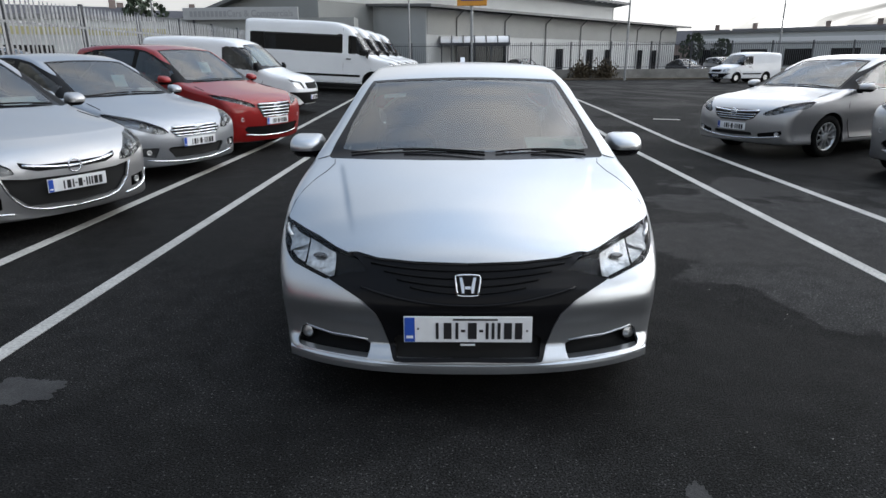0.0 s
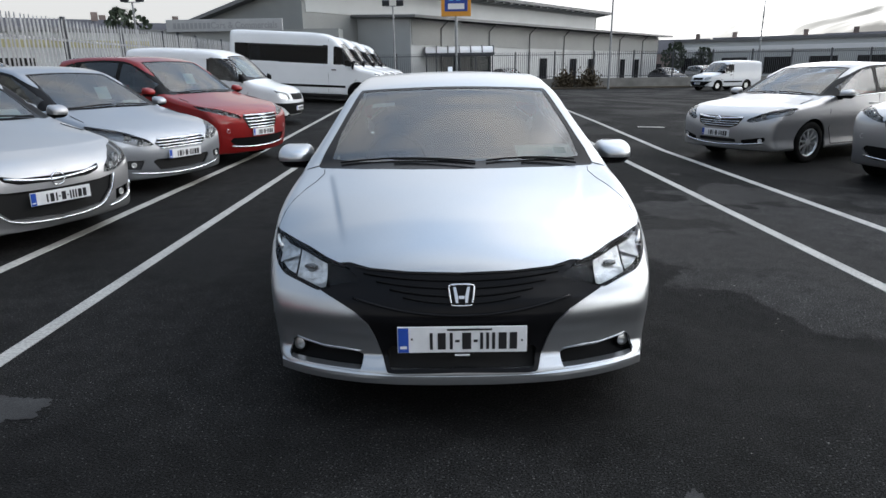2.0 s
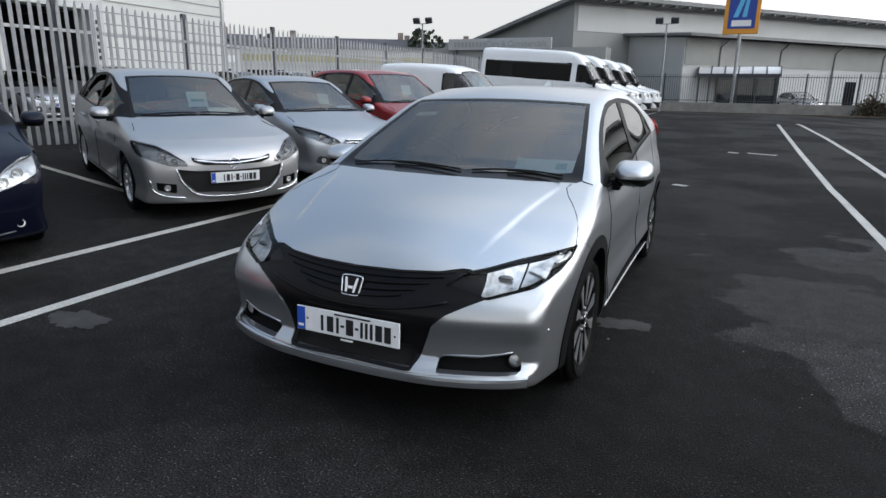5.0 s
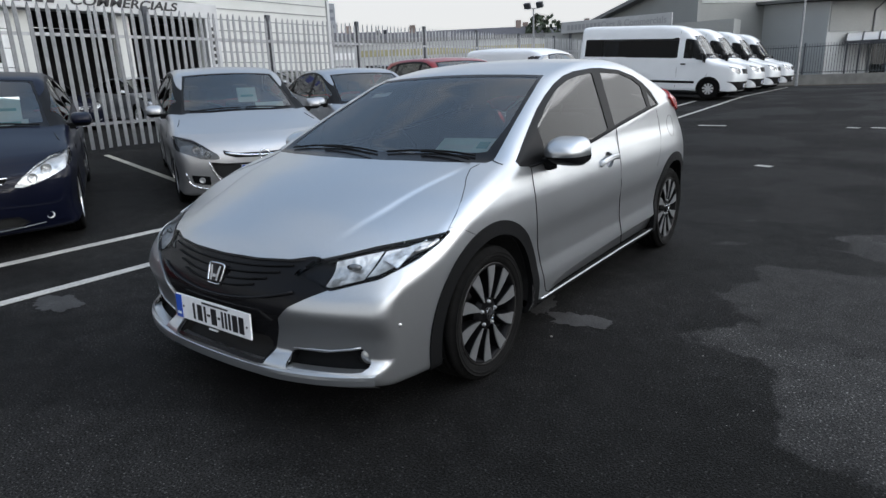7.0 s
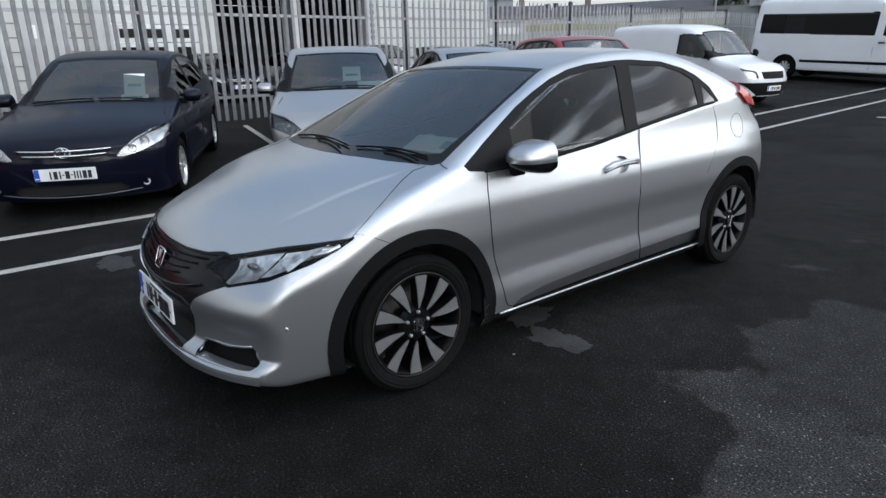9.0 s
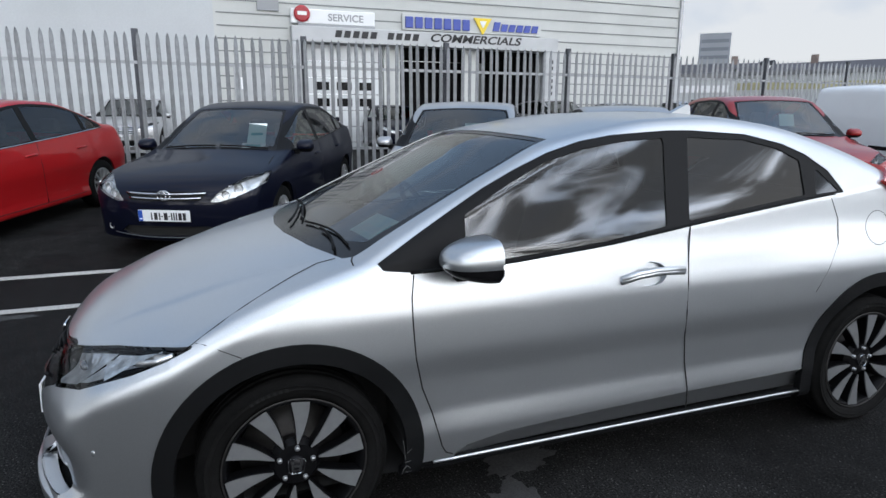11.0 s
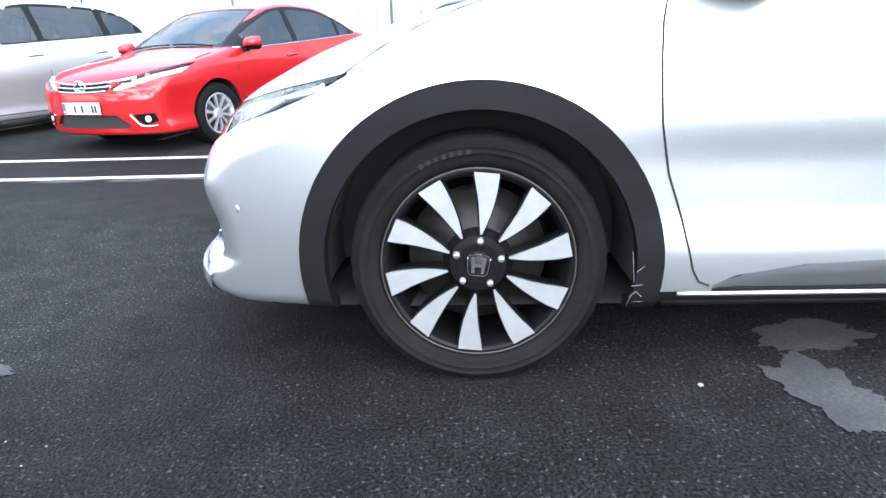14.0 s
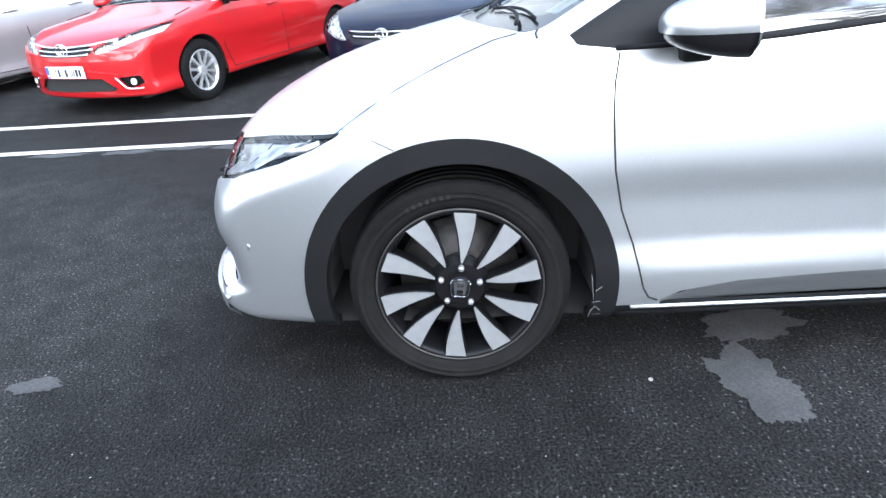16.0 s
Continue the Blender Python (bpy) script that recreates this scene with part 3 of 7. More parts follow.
def number_plate(parent, x, y, z, bars, tilt=0.0, rear=False):
    """A white plate with a blue band and plain dark bars for its characters."""
    p = child(new("number_plate"), parent, "white number plate with a blue band and dark bars")
    p.matrix_local = Matrix.Translation((x, y, z)) @ Matrix.Rotation(radians(tilt), 4, "X")
    bm = bmesh.new()
    box(bm, -0.26, 0.26, -0.005, 0.004, -0.055, 0.055, 0.002)
    part("plate_sheet", bm, PLATE, p)
    bm = bmesh.new()
    box(bm, -0.257, -0.215, -0.0075, -0.005, -0.052, 0.052)
    part("blue_band", bm, PLATE_BLUE, p)
    bm = bmesh.new()
    box(bm, -0.25, -0.222, -0.0085, -0.0075, -0.037, -0.025)
    part("band_mark", bm, PLATE, p)
    for a, b, lo, hi in bars:
        bm = bmesh.new()
        box(bm, a, b, -0.0078, -0.005, lo, hi)
        part("plate_bar", bm, INK, p)
    return p


PLATE_BARS = [(-0.13, -0.118, -0.04, 0.03), (-0.098, -0.066, -0.04, 0.03), (-0.05, -0.038, -0.04, 0.03), (-0.028, -0.01, -0.01, 0.0), (0.0, 0.036, -0.04, 0.03), (0.046, 0.062, -0.01, 0.0), (0.072, 0.084, -0.04, 0.03), (0.096, 0.108, -0.04, 0.03), (0.12, 0.132, -0.04, 0.03), (0.146, 0.178, -0.04, 0.03), (0.19, 0.22, -0.04, 0.03)]


def door_mirror(parent, x, y, z, w, h, d, paint_mat, base_mat, side, split=-0.35):
    """A door mirror: painted cap, dark lower shell, glass and foot."""
    m = child(new("door_mirror"), parent)
    m.matrix_local = Matrix.Translation((x * side, y, z)) @ Matrix.Diagonal((side, 1, 1, 1))

    def shell(zlo, zhi, grow):
        V, F = [], []
        n, k = 20, 12
        for i in range(k + 1):
            v = zlo + (zhi - zlo) * i / k
            for j in range(n + 1):
                t = math.pi * j / n
                c = math.cos(t)
                u = (abs(c) ** 0.85) * (1 if c > 0 else -1)
                prof = max(0.0, 1 - abs(v) ** 2.4) ** 0.55
                wid = w / 2 * (1 - 0.12 * max(0, -v) * (1 if c > 0 else 0.3))
                V.append((u * wid * (0.55 + 0.45 * prof) + grow * u, -d * (math.sin(t) ** 0.6) * prof - grow, v * h / 2))
        for i in range(k):
            for j in range(n):
                a = i * (n + 1) + j
                F.append((a, a + 1, a + n + 2, a + n + 1))
        return V, F
    V, F = shell(split, 1.0, 0.0)
    cap = grid_part("cap", V, F, paint_mat, m)
    V, F = shell(-1.0, split, -0.002)
    low = grid_part("lower_shell", V, F, base_mat, m)
    bm = bmesh.new()
    prism(bm, smooth_poly([(-w * 0.45, -h * 0.4), (w * 0.42, -h * 0.36), (w * 0.47, h * 0.2), (w * 0.3, h * 0.46), (-w * 0.4, h * 0.44)], 4), -0.004, 0.0)
    part("mirror_glass", bm, CHROME, m)
    bm = bmesh.new()
    box(bm, -w * 0.62, -w * 0.3, -d * 0.55, -d * 0.15, -h * 0.62, -h * 0.3, 0.008)
    part("foot", bm, PLASTIC, m)
    return m


def car(name, label, s, cell, paint_mat, place, group="", glass=None, category="car"):
    """A car from its profiles and outlines: body shell with cut openings, glass, lamps, wheels, trim and cabin."""
    glass = glass or GLASS
    root = tagged(new(name), label, category, group)
    root.matrix_basis = place
    sh = Shell(s, cell)
    hub = s["hubs"]
    ra, rt = s["arch"], s.get("trim", 0)
    for n, (hy, hz) in enumerate(hub):
        if rt:
            sh.cut("trim_%d" % n, side3(arc(hy, hz, rt, -30, 210) + [(hy - rt, 0.0), (hy + rt, 0.0)]), (1, 0, 0), facing=0.05)
        sh.cut("opening", side3(arc(hy, hz, ra, -30, 210) + [(hy - ra, 0.0), (hy + ra, 0.0)]), (1, 0, 0), only=("body", "trim_%d" % n), facing=0.02)
    for key, poly, axis, only in s["cuts"]:
        sh.cut(key, poly, axis, only)
    under = (sh.N[sh.F].mean(1)[:, 2] < -0.8) & (sh.tag == 0)
    sh.names.append("underside")
    sh.tag[under] = len(sh.names) - 1
    V, F = sh.region("body", 0, 0.014)
    grid_part("body", V, F, paint_mat, root)
    V, F = sh.region("underside")
    grid_part("underside", V, F, UNDER, root)
    keep = np.isin(sh.tag, [0] + [i for i, n in enumerate(sh.names) if n.startswith("trim")])
    keep &= sh.V[sh.F].mean(1)[:, 2] > 0.42
    V, F = sh.region(keep, -0.03, flip=True)
    grid_part("cabin_lining", V, F, LINING, root)
    for n, (hy, hz) in enumerate(hub):
        if rt:
            for sd in ("left", "right"):
                V, F = sh.region("trim_%d" % n, 0.006, 0.03, sd)
                grid_part("arch_trim", V, F, PLASTIC, root, "black plastic wheel arch trim")
        for sd in (-1, 1):
            bm = bmesh.new()
            m = Matrix.Translation((sd * (s["W"] - 0.16), hy, hz)) @ Matrix.Diagonal((sd, 1, 1, 1))
            lathe(bm, [(ra + 0.012, 0.115), (ra + 0.012, -0.16), (0.02, -0.17)], 40, "x", m)
            bmesh.ops.delete(bm, geom=[v for v in bm.verts if v.co.z < 0.2], context="VERTS")
            part("arch_liner", bm, UNDER, root)
    looks = s["looks"]
    for key in sh.names:
        if key not in looks:
            continue
        pname, material, offset, skirt, sides, plabel = looks[key]
        if not (sh.tag == sh.names.index(key)).any():
            continue
        for sd in (("left", "right") if sides else ("both",)):
            V, F = sh.region(key, offset, skirt, sd)
            holder = grid_part(pname, V, F, material, root, plabel)
            if key.startswith("headlamp"):
                V, F = sh.region(key, -0.035, 0.0, sd)
                grid_part("lamp_housing", V, F, s.get("housing", LAMP_DARK), holder)
    for axis, pts, *thin in s.get("gaps", ()):
        p = sh.drop(axis, pts)
        r = thin[0] if thin else s.get("gap_r", 0.0026)
        p = p + sh.normals(p) * (r - 0.0016)
        for sd in (1, -1) if p[:, 0].min() > 0.02 else (1,):
            bm = bmesh.new()
            tube(bm, p * (sd, 1, 1), r, 5)
            if p[:, 0].min() <= 0.02 and p[:, 0].max() > 0.02:
                tube(bm, p * (-1, 1, 1), r, 5)
            part("shut_line", bm, UNDER, root, "thin dark gap between panels", True)
    r, wd, rim, style = s["wheel"]
    for hy, hz in hub:
        for sd in (-1, 1):
            put_wheel(root, sd * s["wheel_x"], hy, r - 0.007, r, wd, rim, style, radians(-6) if style == "ten" else 0.7 * hy + sd)
    return root, sh


# ---- ground ----
RISE, FOOT, CREST = 0.055, -3.5, -9.2


def swell(x, y):
    """The lot rises gently away from the hatchback, then falls to the far wall and to the right."""
    up = np.clip((y - 9.0) / 14.0, 0, 1)
    down = np.clip((46.0 - y) / 12.0, 0, 1)
    return float(0.36 * up * down * down * (3 - 2 * down) * np.clip((10.0 - x) / 5.5, 0, 1))


def ground_z(x, y=0.0):
    return (RISE * (FOOT - max(x, CREST)) if x < FOOT else 0.0) + swell(x, y)


def asphalt():
    m = bpy.data.materials.new("asphalt")
    m.use_nodes = True
    nt = m.node_tree
    b = nt.nodes["Principled BSDF"]
    tc = nt.nodes.new("ShaderNodeTexCoord")

    def noise_at(scale, detail, lo, hi, a, c):
        n = nt.nodes.new("ShaderNodeTexNoise")
        n.inputs["Scale"].default_value, n.inputs["Detail"].default_value = scale, detail
        nt.links.new(tc.outputs["Object"], n.inputs["Vector"])
        r = nt.nodes.new("ShaderNodeMapRange")
        r.inputs["From Min"].default_value, r.inputs["From Max"].default_value = lo, hi
        r.inputs["To Min"].default_value, r.inputs["To Max"].default_value = a, c
        nt.links.new(n.outputs["Fac"], r.inputs["Value"])
        return r.outputs["Result"], n.outputs["Fac"]

    def times(p, q):
        x = nt.nodes.new("ShaderNodeMath")
        x.operation = "MULTIPLY"
        nt.links.new(p, x.inputs[0])
        nt.links.new(q, x.inputs[1])
        return x.outputs["Value"]
    big, _ = noise_at(0.22, 5, 0.3, 0.7, 0.75, 1.3)
    damp, _ = noise_at(0.5, 7, 0.47, 0.56, 0.72, 1.12)
    # a ragged dry patch beside the hatchback, drying spots elsewhere
    rel = nt.nodes.new("ShaderNodeVectorMath")
    rel.operation = "SUBTRACT"
    rel.inputs[1].default_value = (3.5, 2.8, 0)
    nt.links.new(tc.outputs["Object"], rel.inputs[0])
    ell = nt.nodes.new("ShaderNodeVectorMath")
    ell.operation = "MULTIPLY"
    ell.inputs[1].default_value = (0.56, 0.42, 0)
    nt.links.new(rel.outputs["Vector"], ell.inputs[0])
    far = nt.nodes.new("ShaderNodeVectorMath")
    far.operation = "LENGTH"
    nt.links.new(ell.outputs["Vector"], far.inputs[0])
    rag, _ = noise_at(1.3, 8, 0.25, 0.75, -0.75, 0.75)
    edge = nt.nodes.new("ShaderNodeMath")
    edge.operation = "ADD"
    nt.links.new(far.outputs["Value"], edge.inputs[0])
    nt.links.new(rag, edge.inputs[1])
    dry = nt.nodes.new("ShaderNodeMapRange")
    dry.inputs["From Min"].default_value, dry.inputs["From Max"].default_value = 0.94, 1.04
    dry.inputs["To Min"].default_value, dry.inputs["To Max"].default_value = 2.4, 1.0
    nt.links.new(edge.outputs["Value"], dry.inputs["Value"])
    grit, grit_raw = noise_at(130, 3, 0.38, 0.66, 0.4, 1.75)
    chips, _ = noise_at(90, 1, 0.63, 0.72, 1.0, 4.2)
    mottle, _ = noise_at(7, 6, 0.36, 0.64, 0.84, 1.16)
    v = times(times(times(times(big, mottle), damp), dry.outputs["Result"]), times(grit, chips))
    col = nt.nodes.new("ShaderNodeMix")
    col.data_type, col.blend_type = "RGBA", "MULTIPLY"
    col.inputs["Factor"].default_value = 1
    col.inputs["A"].default_value = (0.0158, 0.0155, 0.0151, 1)
    nt.links.new(v, col.inputs["B"])
    nt.links.new(col.outputs["Result"], b.inputs["Base Color"])
    ro, _ = noise_at(0.5, 7, 0.45, 0.57, 0.62, 0.88)
    nt.links.new(ro, b.inputs["Roughness"])
    b.inputs["Specular IOR Level"].default_value = 0.04
    bp = nt.nodes.new("ShaderNodeBump")
    bp.inputs["Strength"].default_value, bp.inputs["Distance"].default_value = 0.8, 0.008
    nt.links.new(grit_raw, bp.inputs["Height"])
    nt.links.new(bp.outputs["Normal"], b.inputs["Normal"])
    return m


ASPHALT = asphalt()
xs = [-600, -200, -60, -30, -18, CREST, -7, FOOT, 0, 4.5, 7, 10, 12, 30, 80, 200, 600]
ys = [-600, -100, -30, -10, 0, 9, 11, 13, 15, 17, 19, 21, 23, 26, 30, 34, 36, 38, 40, 42, 44, 46, 80, 200, 600, 1500]
gv = [(x, y, ground_z(x, y)) for y in ys for x in xs]
gf = [(j * len(xs) + i, j * len(xs) + i + 1, (j + 1) * len(xs) + i + 1, (j + 1) * len(xs) + i) for j in range(len(ys) - 1) for i in range(len(xs) - 1)]
tagged(new("ground", mesh_of("ground", gv, gf, ASPHALT)), "dark damp asphalt car park surface with dry patches", "asphalt", kind="structure")


def line_strip(name, pts, width, material, label, lift=0.004):
    """A painted strip along points, a film of paint on the ground."""
    V, F = [], []
    # follow the swell of the ground
    knots = [p for a, b in zip(pts, pts[1:]) for k in range(max(1, int(abs(b[1] - a[1])))) for p in [tuple(Vector(a).lerp(Vector(b), k / max(1, int(abs(b[1] - a[1])))))]]
    pts = knots + [pts[-1]]
    for i, p in enumerate(pts):
        a, b = Vector(pts[max(i - 1, 0)]), Vector(pts[min(i + 1, len(pts) - 1)])
        d = (b - a).normalized()
        n = Vector((-d.y, d.x)) * width / 2
        for s in (-1, 1):
            x, y = p[0] + s * n.x, p[1] + s * n.y
            V.append((x, y, ground_z(x, y) + lift))
    n = len(V)
    V += [(x, y, z - lift - 0.002) for x, y, z in V]
    for i in range(len(pts) - 1):
        a = 2 * i
        F.append((a, a + 2, a + 3, a + 1))
        F.append((a, a + n, a + n + 2, a + 2))
        F.append((a + 1, a + 3, a + n + 3, a + n + 1))
    return tagged(new(name, mesh_of(name, V, F, material)), label, "road marking", kind="structure")


line_strip("marking_line", [(-2.42, -14), (-2.42, 0), (-2.41, 7.4), (-2.4, 33)], 0.1, WHITE_LINE, "long white painted line on the asphalt")
line_strip("marking_line", [(-3.51, -14), (-3.51, 0), (-3.51, 21)], 0.1, WHITE_LINE, "long white painted line on the asphalt")
line_strip("marking_line", [(2.885, -14), (2.885, 8), (2.84, 14), (2.83, 23)], 0.1, WHITE_LINE, "long white painted line on the asphalt")
line_strip("marking_line", [(3.93, -14), (3.93, 8), (3.88, 14), (3.78, 18), (3.5, 24)], 0.1, WHITE_LINE, "long white painted line on the asphalt")


# ---- the silver hatchback ----
HATCH = dict(
    L=4.3, W=0.887, bottom=0.185, lattice_top=1.35, skel=(0.8, 3.55),
    top=[(-0.2, 0.6), (0.07, 0.645), (0.2, 0.705), (0.3, 0.755), (0.45, 0.825), (0.7, 0.902), (0.95, 0.955), (1.07, 0.982), (1.21, 1.042), (1.4, 1.128), (1.65, 1.24), (1.89, 1.34), (2.1, 1.385), (2.4, 1.425), (2.7, 1.435), (3.0, 1.41), (3.4, 1.32), (3.75, 1.2), (4.0, 1.1), (4.1, 1.0), (4.5, 0.85)],
    sweep=[(0, 0.1), (0.5, 0.1), (1.0, 0.08), (1.3, 0.05), (2.0, 0.05), (2.6, 0.0), (3.4, -0.12), (4.2, -0.2)],
    crown=[(0, 0.06), (0.3, 0.095), (0.5, 0.095), (0.75, 0.06), (1.0, 0.038), (1.6, 0.03), (2.2, 0.045), (3.2, 0.05), (4.2, 0.04)],
    belt=[(0, 0.9), (1.2, 0.94), (2.4, 0.985), (3.2, 1.08), (3.7, 1.12), (4.3, 1.12)],
    plan=[(0, 0.706), (0.3, 0.816), (0.6, 0.872), (0.9, 0.887), (1.5, 0.874), (2.3, 0.874), (3.1, 0.882), (3.5, 0.885), (3.9, 0.845), (4.2, 0.765), (4.3, 0.725)],
    side=[(0.1, -0.05), (0.19, -0.016), (0.25, -0.004), (0.33, 0.0), (0.365, -0.004), (0.43, -0.013), (0.52, -0.012), (0.64, 0.0), (0.75, -0.004), (0.86, -0.025), (0.95, -0.05), (1.1, -0.07)],
    side_nose=[(0.1, -0.05), (0.19, -0.03), (0.25, -0.022), (0.34, -0.014), (0.43, -0.008), (0.52, -0.004), (0.64, 0.0), (0.75, -0.004), (0.86, -0.025), (0.95, -0.05), (1.1, -0.07)],
    lean=0.44, bow_f=0.22, bow_p=2.5, bow_r=0.4, round=0.06, round_f=0.042,
    front=[(0.1, 0.2), (0.19, 0.125), (0.22, 0.078), (0.245, 0.058), (0.27, 0.068), (0.31, 0.115), (0.38, 0.112), (0.48, 0.086), (0.54, 0.103), (0.6, 0.142), (0.65, 0.172), (0.7, 0.21), (0.78, 0.3)],
    rear=[(0.2, 4.16), (0.4, 4.22), (0.6, 4.24), (0.85, 4.2), (1.0, 4.09), (1.15, 3.96), (1.3, 3.7)],
    crease=(0.517, 0.43, 0.66, 1.03, 0.004),
    hubs=[(0.905, 0.298), (3.5, 0.305)], arch=0.366, trim=0.428, wheel=(0.308, 0.205, 0.234, "ten"), wheel_x=0.757, housing=GLOSS_BLACK,
)


def half(pts):
    """Closes an outline of the x >= 0 half over the middle."""
    return pts + [(-0.3, pts[-1][1], pts[-1][2]), (-0.3, pts[0][1], pts[0][2])]


SIDE_AXIS = (1, 0, 0.3)
DLO = [(1.192, 0.943), (1.338, 1.023), (1.467, 1.091), (1.601, 1.16), (1.74, 1.222), (1.882, 1.278), (2.031, 1.318), (2.178, 1.34), (2.438, 1.356), (2.555, 1.356), (2.814, 1.34), (3.003, 1.298), (3.113, 1.253), (3.214, 1.185), (3.277, 1.093), (3.08, 1.073), (2.448, 0.994), (2.07, 0.945), (1.645, 0.91), (1.315, 0.906), (1.209, 0.92)]


def on_side(pts):
    """Outline points of the side, laid on the skin."""
    return lambda sh: sh.drop("x", pts)


HATCH["cuts"] = [
    ("screen_surround", half([(0.0, 0.955, 0.94), (0.222, 0.97, 0.942), (0.492, 1.026, 0.942), (0.72, 1.1, 0.945), (0.742, 1.131, 0.957), (0.722, 1.25, 1.022), (0.685, 1.432, 1.105), (0.637, 1.682, 1.221), (0.587, 1.93, 1.325), (0.285, 1.905, 1.338), (0.0, 1.901, 1.343)]), (0, -0.45, 0.9), ("body",)),
    ("windscreen", half([(0.0, 1.07, 0.978), (0.3, 1.085, 0.98), (0.55, 1.13, 0.983), (0.675, 1.185, 0.99), (0.658, 1.424, 1.104), (0.609, 1.679, 1.223), (0.568, 1.9, 1.315), (0.3, 1.875, 1.329), (0.0, 1.868, 1.333)]), (0, -0.45, 0.9), ("screen_surround",)),
    ("window_frame", on_side(DLO), SIDE_AXIS, ("body",)),
    ("front_window", on_side([(1.519, 1.078), (1.695, 1.171), (1.868, 1.247), (2.043, 1.292), (2.225, 1.317), (2.415, 1.329), (2.345, 0.998), (2.073, 0.96), (1.655, 0.926), (1.5, 0.92)]), SIDE_AXIS, ("window_frame",)),
    ("rear_window", on_side([(2.53, 1.33), (2.809, 1.318), (2.971, 1.28), (3.075, 1.23), (3.06, 1.09), (2.455, 1.012)]), SIDE_AXIS, ("window_frame",)),
    ("quarter_window", on_side([(3.15, 1.2), (3.25, 1.1), (3.118, 1.09)]), SIDE_AXIS, ("window_frame",)),
    ("headlamp", [(0.386, 0.21, 0.612), (0.439, 0.281, 0.66), (0.532, 0.336, 0.679), (0.645, 0.42, 0.706), (0.76, 0.5, 0.727), (0.844, 0.58, 0.744), (0.868, 0.625, 0.753), (0.858, 0.534, 0.708), (0.83, 0.448, 0.67), (0.734, 0.327, 0.612), (0.663, 0.282, 0.594), (0.578, 0.223, 0.57), (0.514, 0.223, 0.592), (0.455, 0.222, 0.606)], (0.6, -0.78, 0.15), ("body",)),
    ("grille_panel", half([(0.0, 0.211, 0.645), (0.217, 0.226, 0.648), (0.374, 0.26, 0.655), (0.46, 0.285, 0.672), (0.55, 0.29, 0.67), (0.572, 0.25, 0.61), (0.585, 0.225, 0.572), (0.508, 0.177, 0.54), (0.436, 0.141, 0.504), (0.381, 0.126, 0.45), (0.355, 0.132, 0.387), (0.33, 0.127, 0.314), (0.305, 0.081, 0.253), (0.167, 0.066, 0.258), (0.0, 0.062, 0.262)]), (0, -1, 0.25), ("body",)),
    ("lower_intake", half([(0.0, 0.1, 0.352), (0.29, 0.11, 0.352), (0.312, 0.11, 0.33), (0.295, 0.08, 0.272), (0.16, 0.07, 0.276), (0.0, 0.07, 0.278)]), (0, -1, 0), ("grille_panel",)),
    ("fog_recess", [(0.41, 0.145, 0.312), (0.439, 0.151, 0.325), (0.563, 0.189, 0.326), (0.669, 0.23, 0.345), (0.702, 0.245, 0.354), (0.722, 0.254, 0.338), (0.738, 0.247, 0.292), (0.722, 0.228, 0.277), (0.688, 0.203, 0.271), (0.569, 0.151, 0.264), (0.435, 0.109, 0.258), (0.413, 0.105, 0.264), (0.408, 0.125, 0.284)], (0.25, -0.95, 0), ("body",)),
    ("tail_lamp", on_side([(3.5, 1.13), (3.6, 1.19), (3.72, 1.18), (3.8, 1.1), (3.79, 1.02), (3.6, 1.06)]), (1, 0.2, 0.1), ("body",)),
    ("tail_strip", on_side([(3.655, 1.045), (3.79, 1.015), (3.95, 0.88), (3.9, 0.87), (3.75, 0.96)]), (1, 0.3, 0), ("body",)),
    ("door_hollow", on_side([(1.42, 0.236), (1.5, 0.272), (1.65, 0.297), (1.85, 0.306), (2.1, 0.313), (2.5, 0.322), (3.12, 0.333), (3.12, 0.234)]), (1, 0, -0.1), ("body",)),
    ("handle_cup", on_side([(2.245 + 0.078 * math.cos(k * math.pi / 12), 0.826 + 0.046 * math.sin(k * math.pi / 12)) for k in range(24)]), (1, 0, 0), ("body",)),
    ("sill", on_side([(1.22, 0.232), (3.16, 0.234), (3.16, 0.0), (1.22, 0.0)]), (1, 0, -0.1), ("body",)),
]
HATCH["looks"] = {
    "screen_surround": ("screen_surround", GLOSS_BLACK, -0.003, 0.01, False, "black windscreen surround and scuttle"),
    "windscreen": ("windscreen", GLASS_CLEAR, -0.005, 0.0, False, "clear windscreen"),
    "window_frame": ("window_frame", SATIN, -0.003, 0.012, True, "black window frame"),
    "front_window": ("front_window", GLASS_SIDE, -0.007, 0.0, True, "clear side window"),
    "rear_window": ("rear_window", GLASS_DARK, -0.007, 0.0, True, "tinted side window"),
    "quarter_window": ("quarter_window", GLASS_DARK, -0.006, 0.0, True, "tinted quarter window"),
    "headlamp": ("headlamp", LENS, -0.002, 0.02, True, "clear headlamp"),
    "grille_panel": ("grille_panel", GLOSS_BLACK, -0.006, 0.012, False, "gloss black grille panel"),
    "lower_intake": ("lower_intake", UNDER, -0.05, -0.04, False, "dark lower air intake"),
    "fog_recess": ("fog_recess", PLASTIC, -0.05, -0.048, True, "black fog lamp recess"),
    "tail_lamp": ("tail_lamp", RED_LENS, 0.018, 0.03, True, "red tail lamp"),
    "tail_strip": ("tail_strip", LENS, 0.002, 0.01, True, "clear lamp strip"),
    "handle_cup": ("handle_cup", SILVER, -0.022, -0.021, True, "dished handle cup"),
    "sill": ("sill", PLASTIC, -0.004, 0.01, True, "black plastic sill"),
}
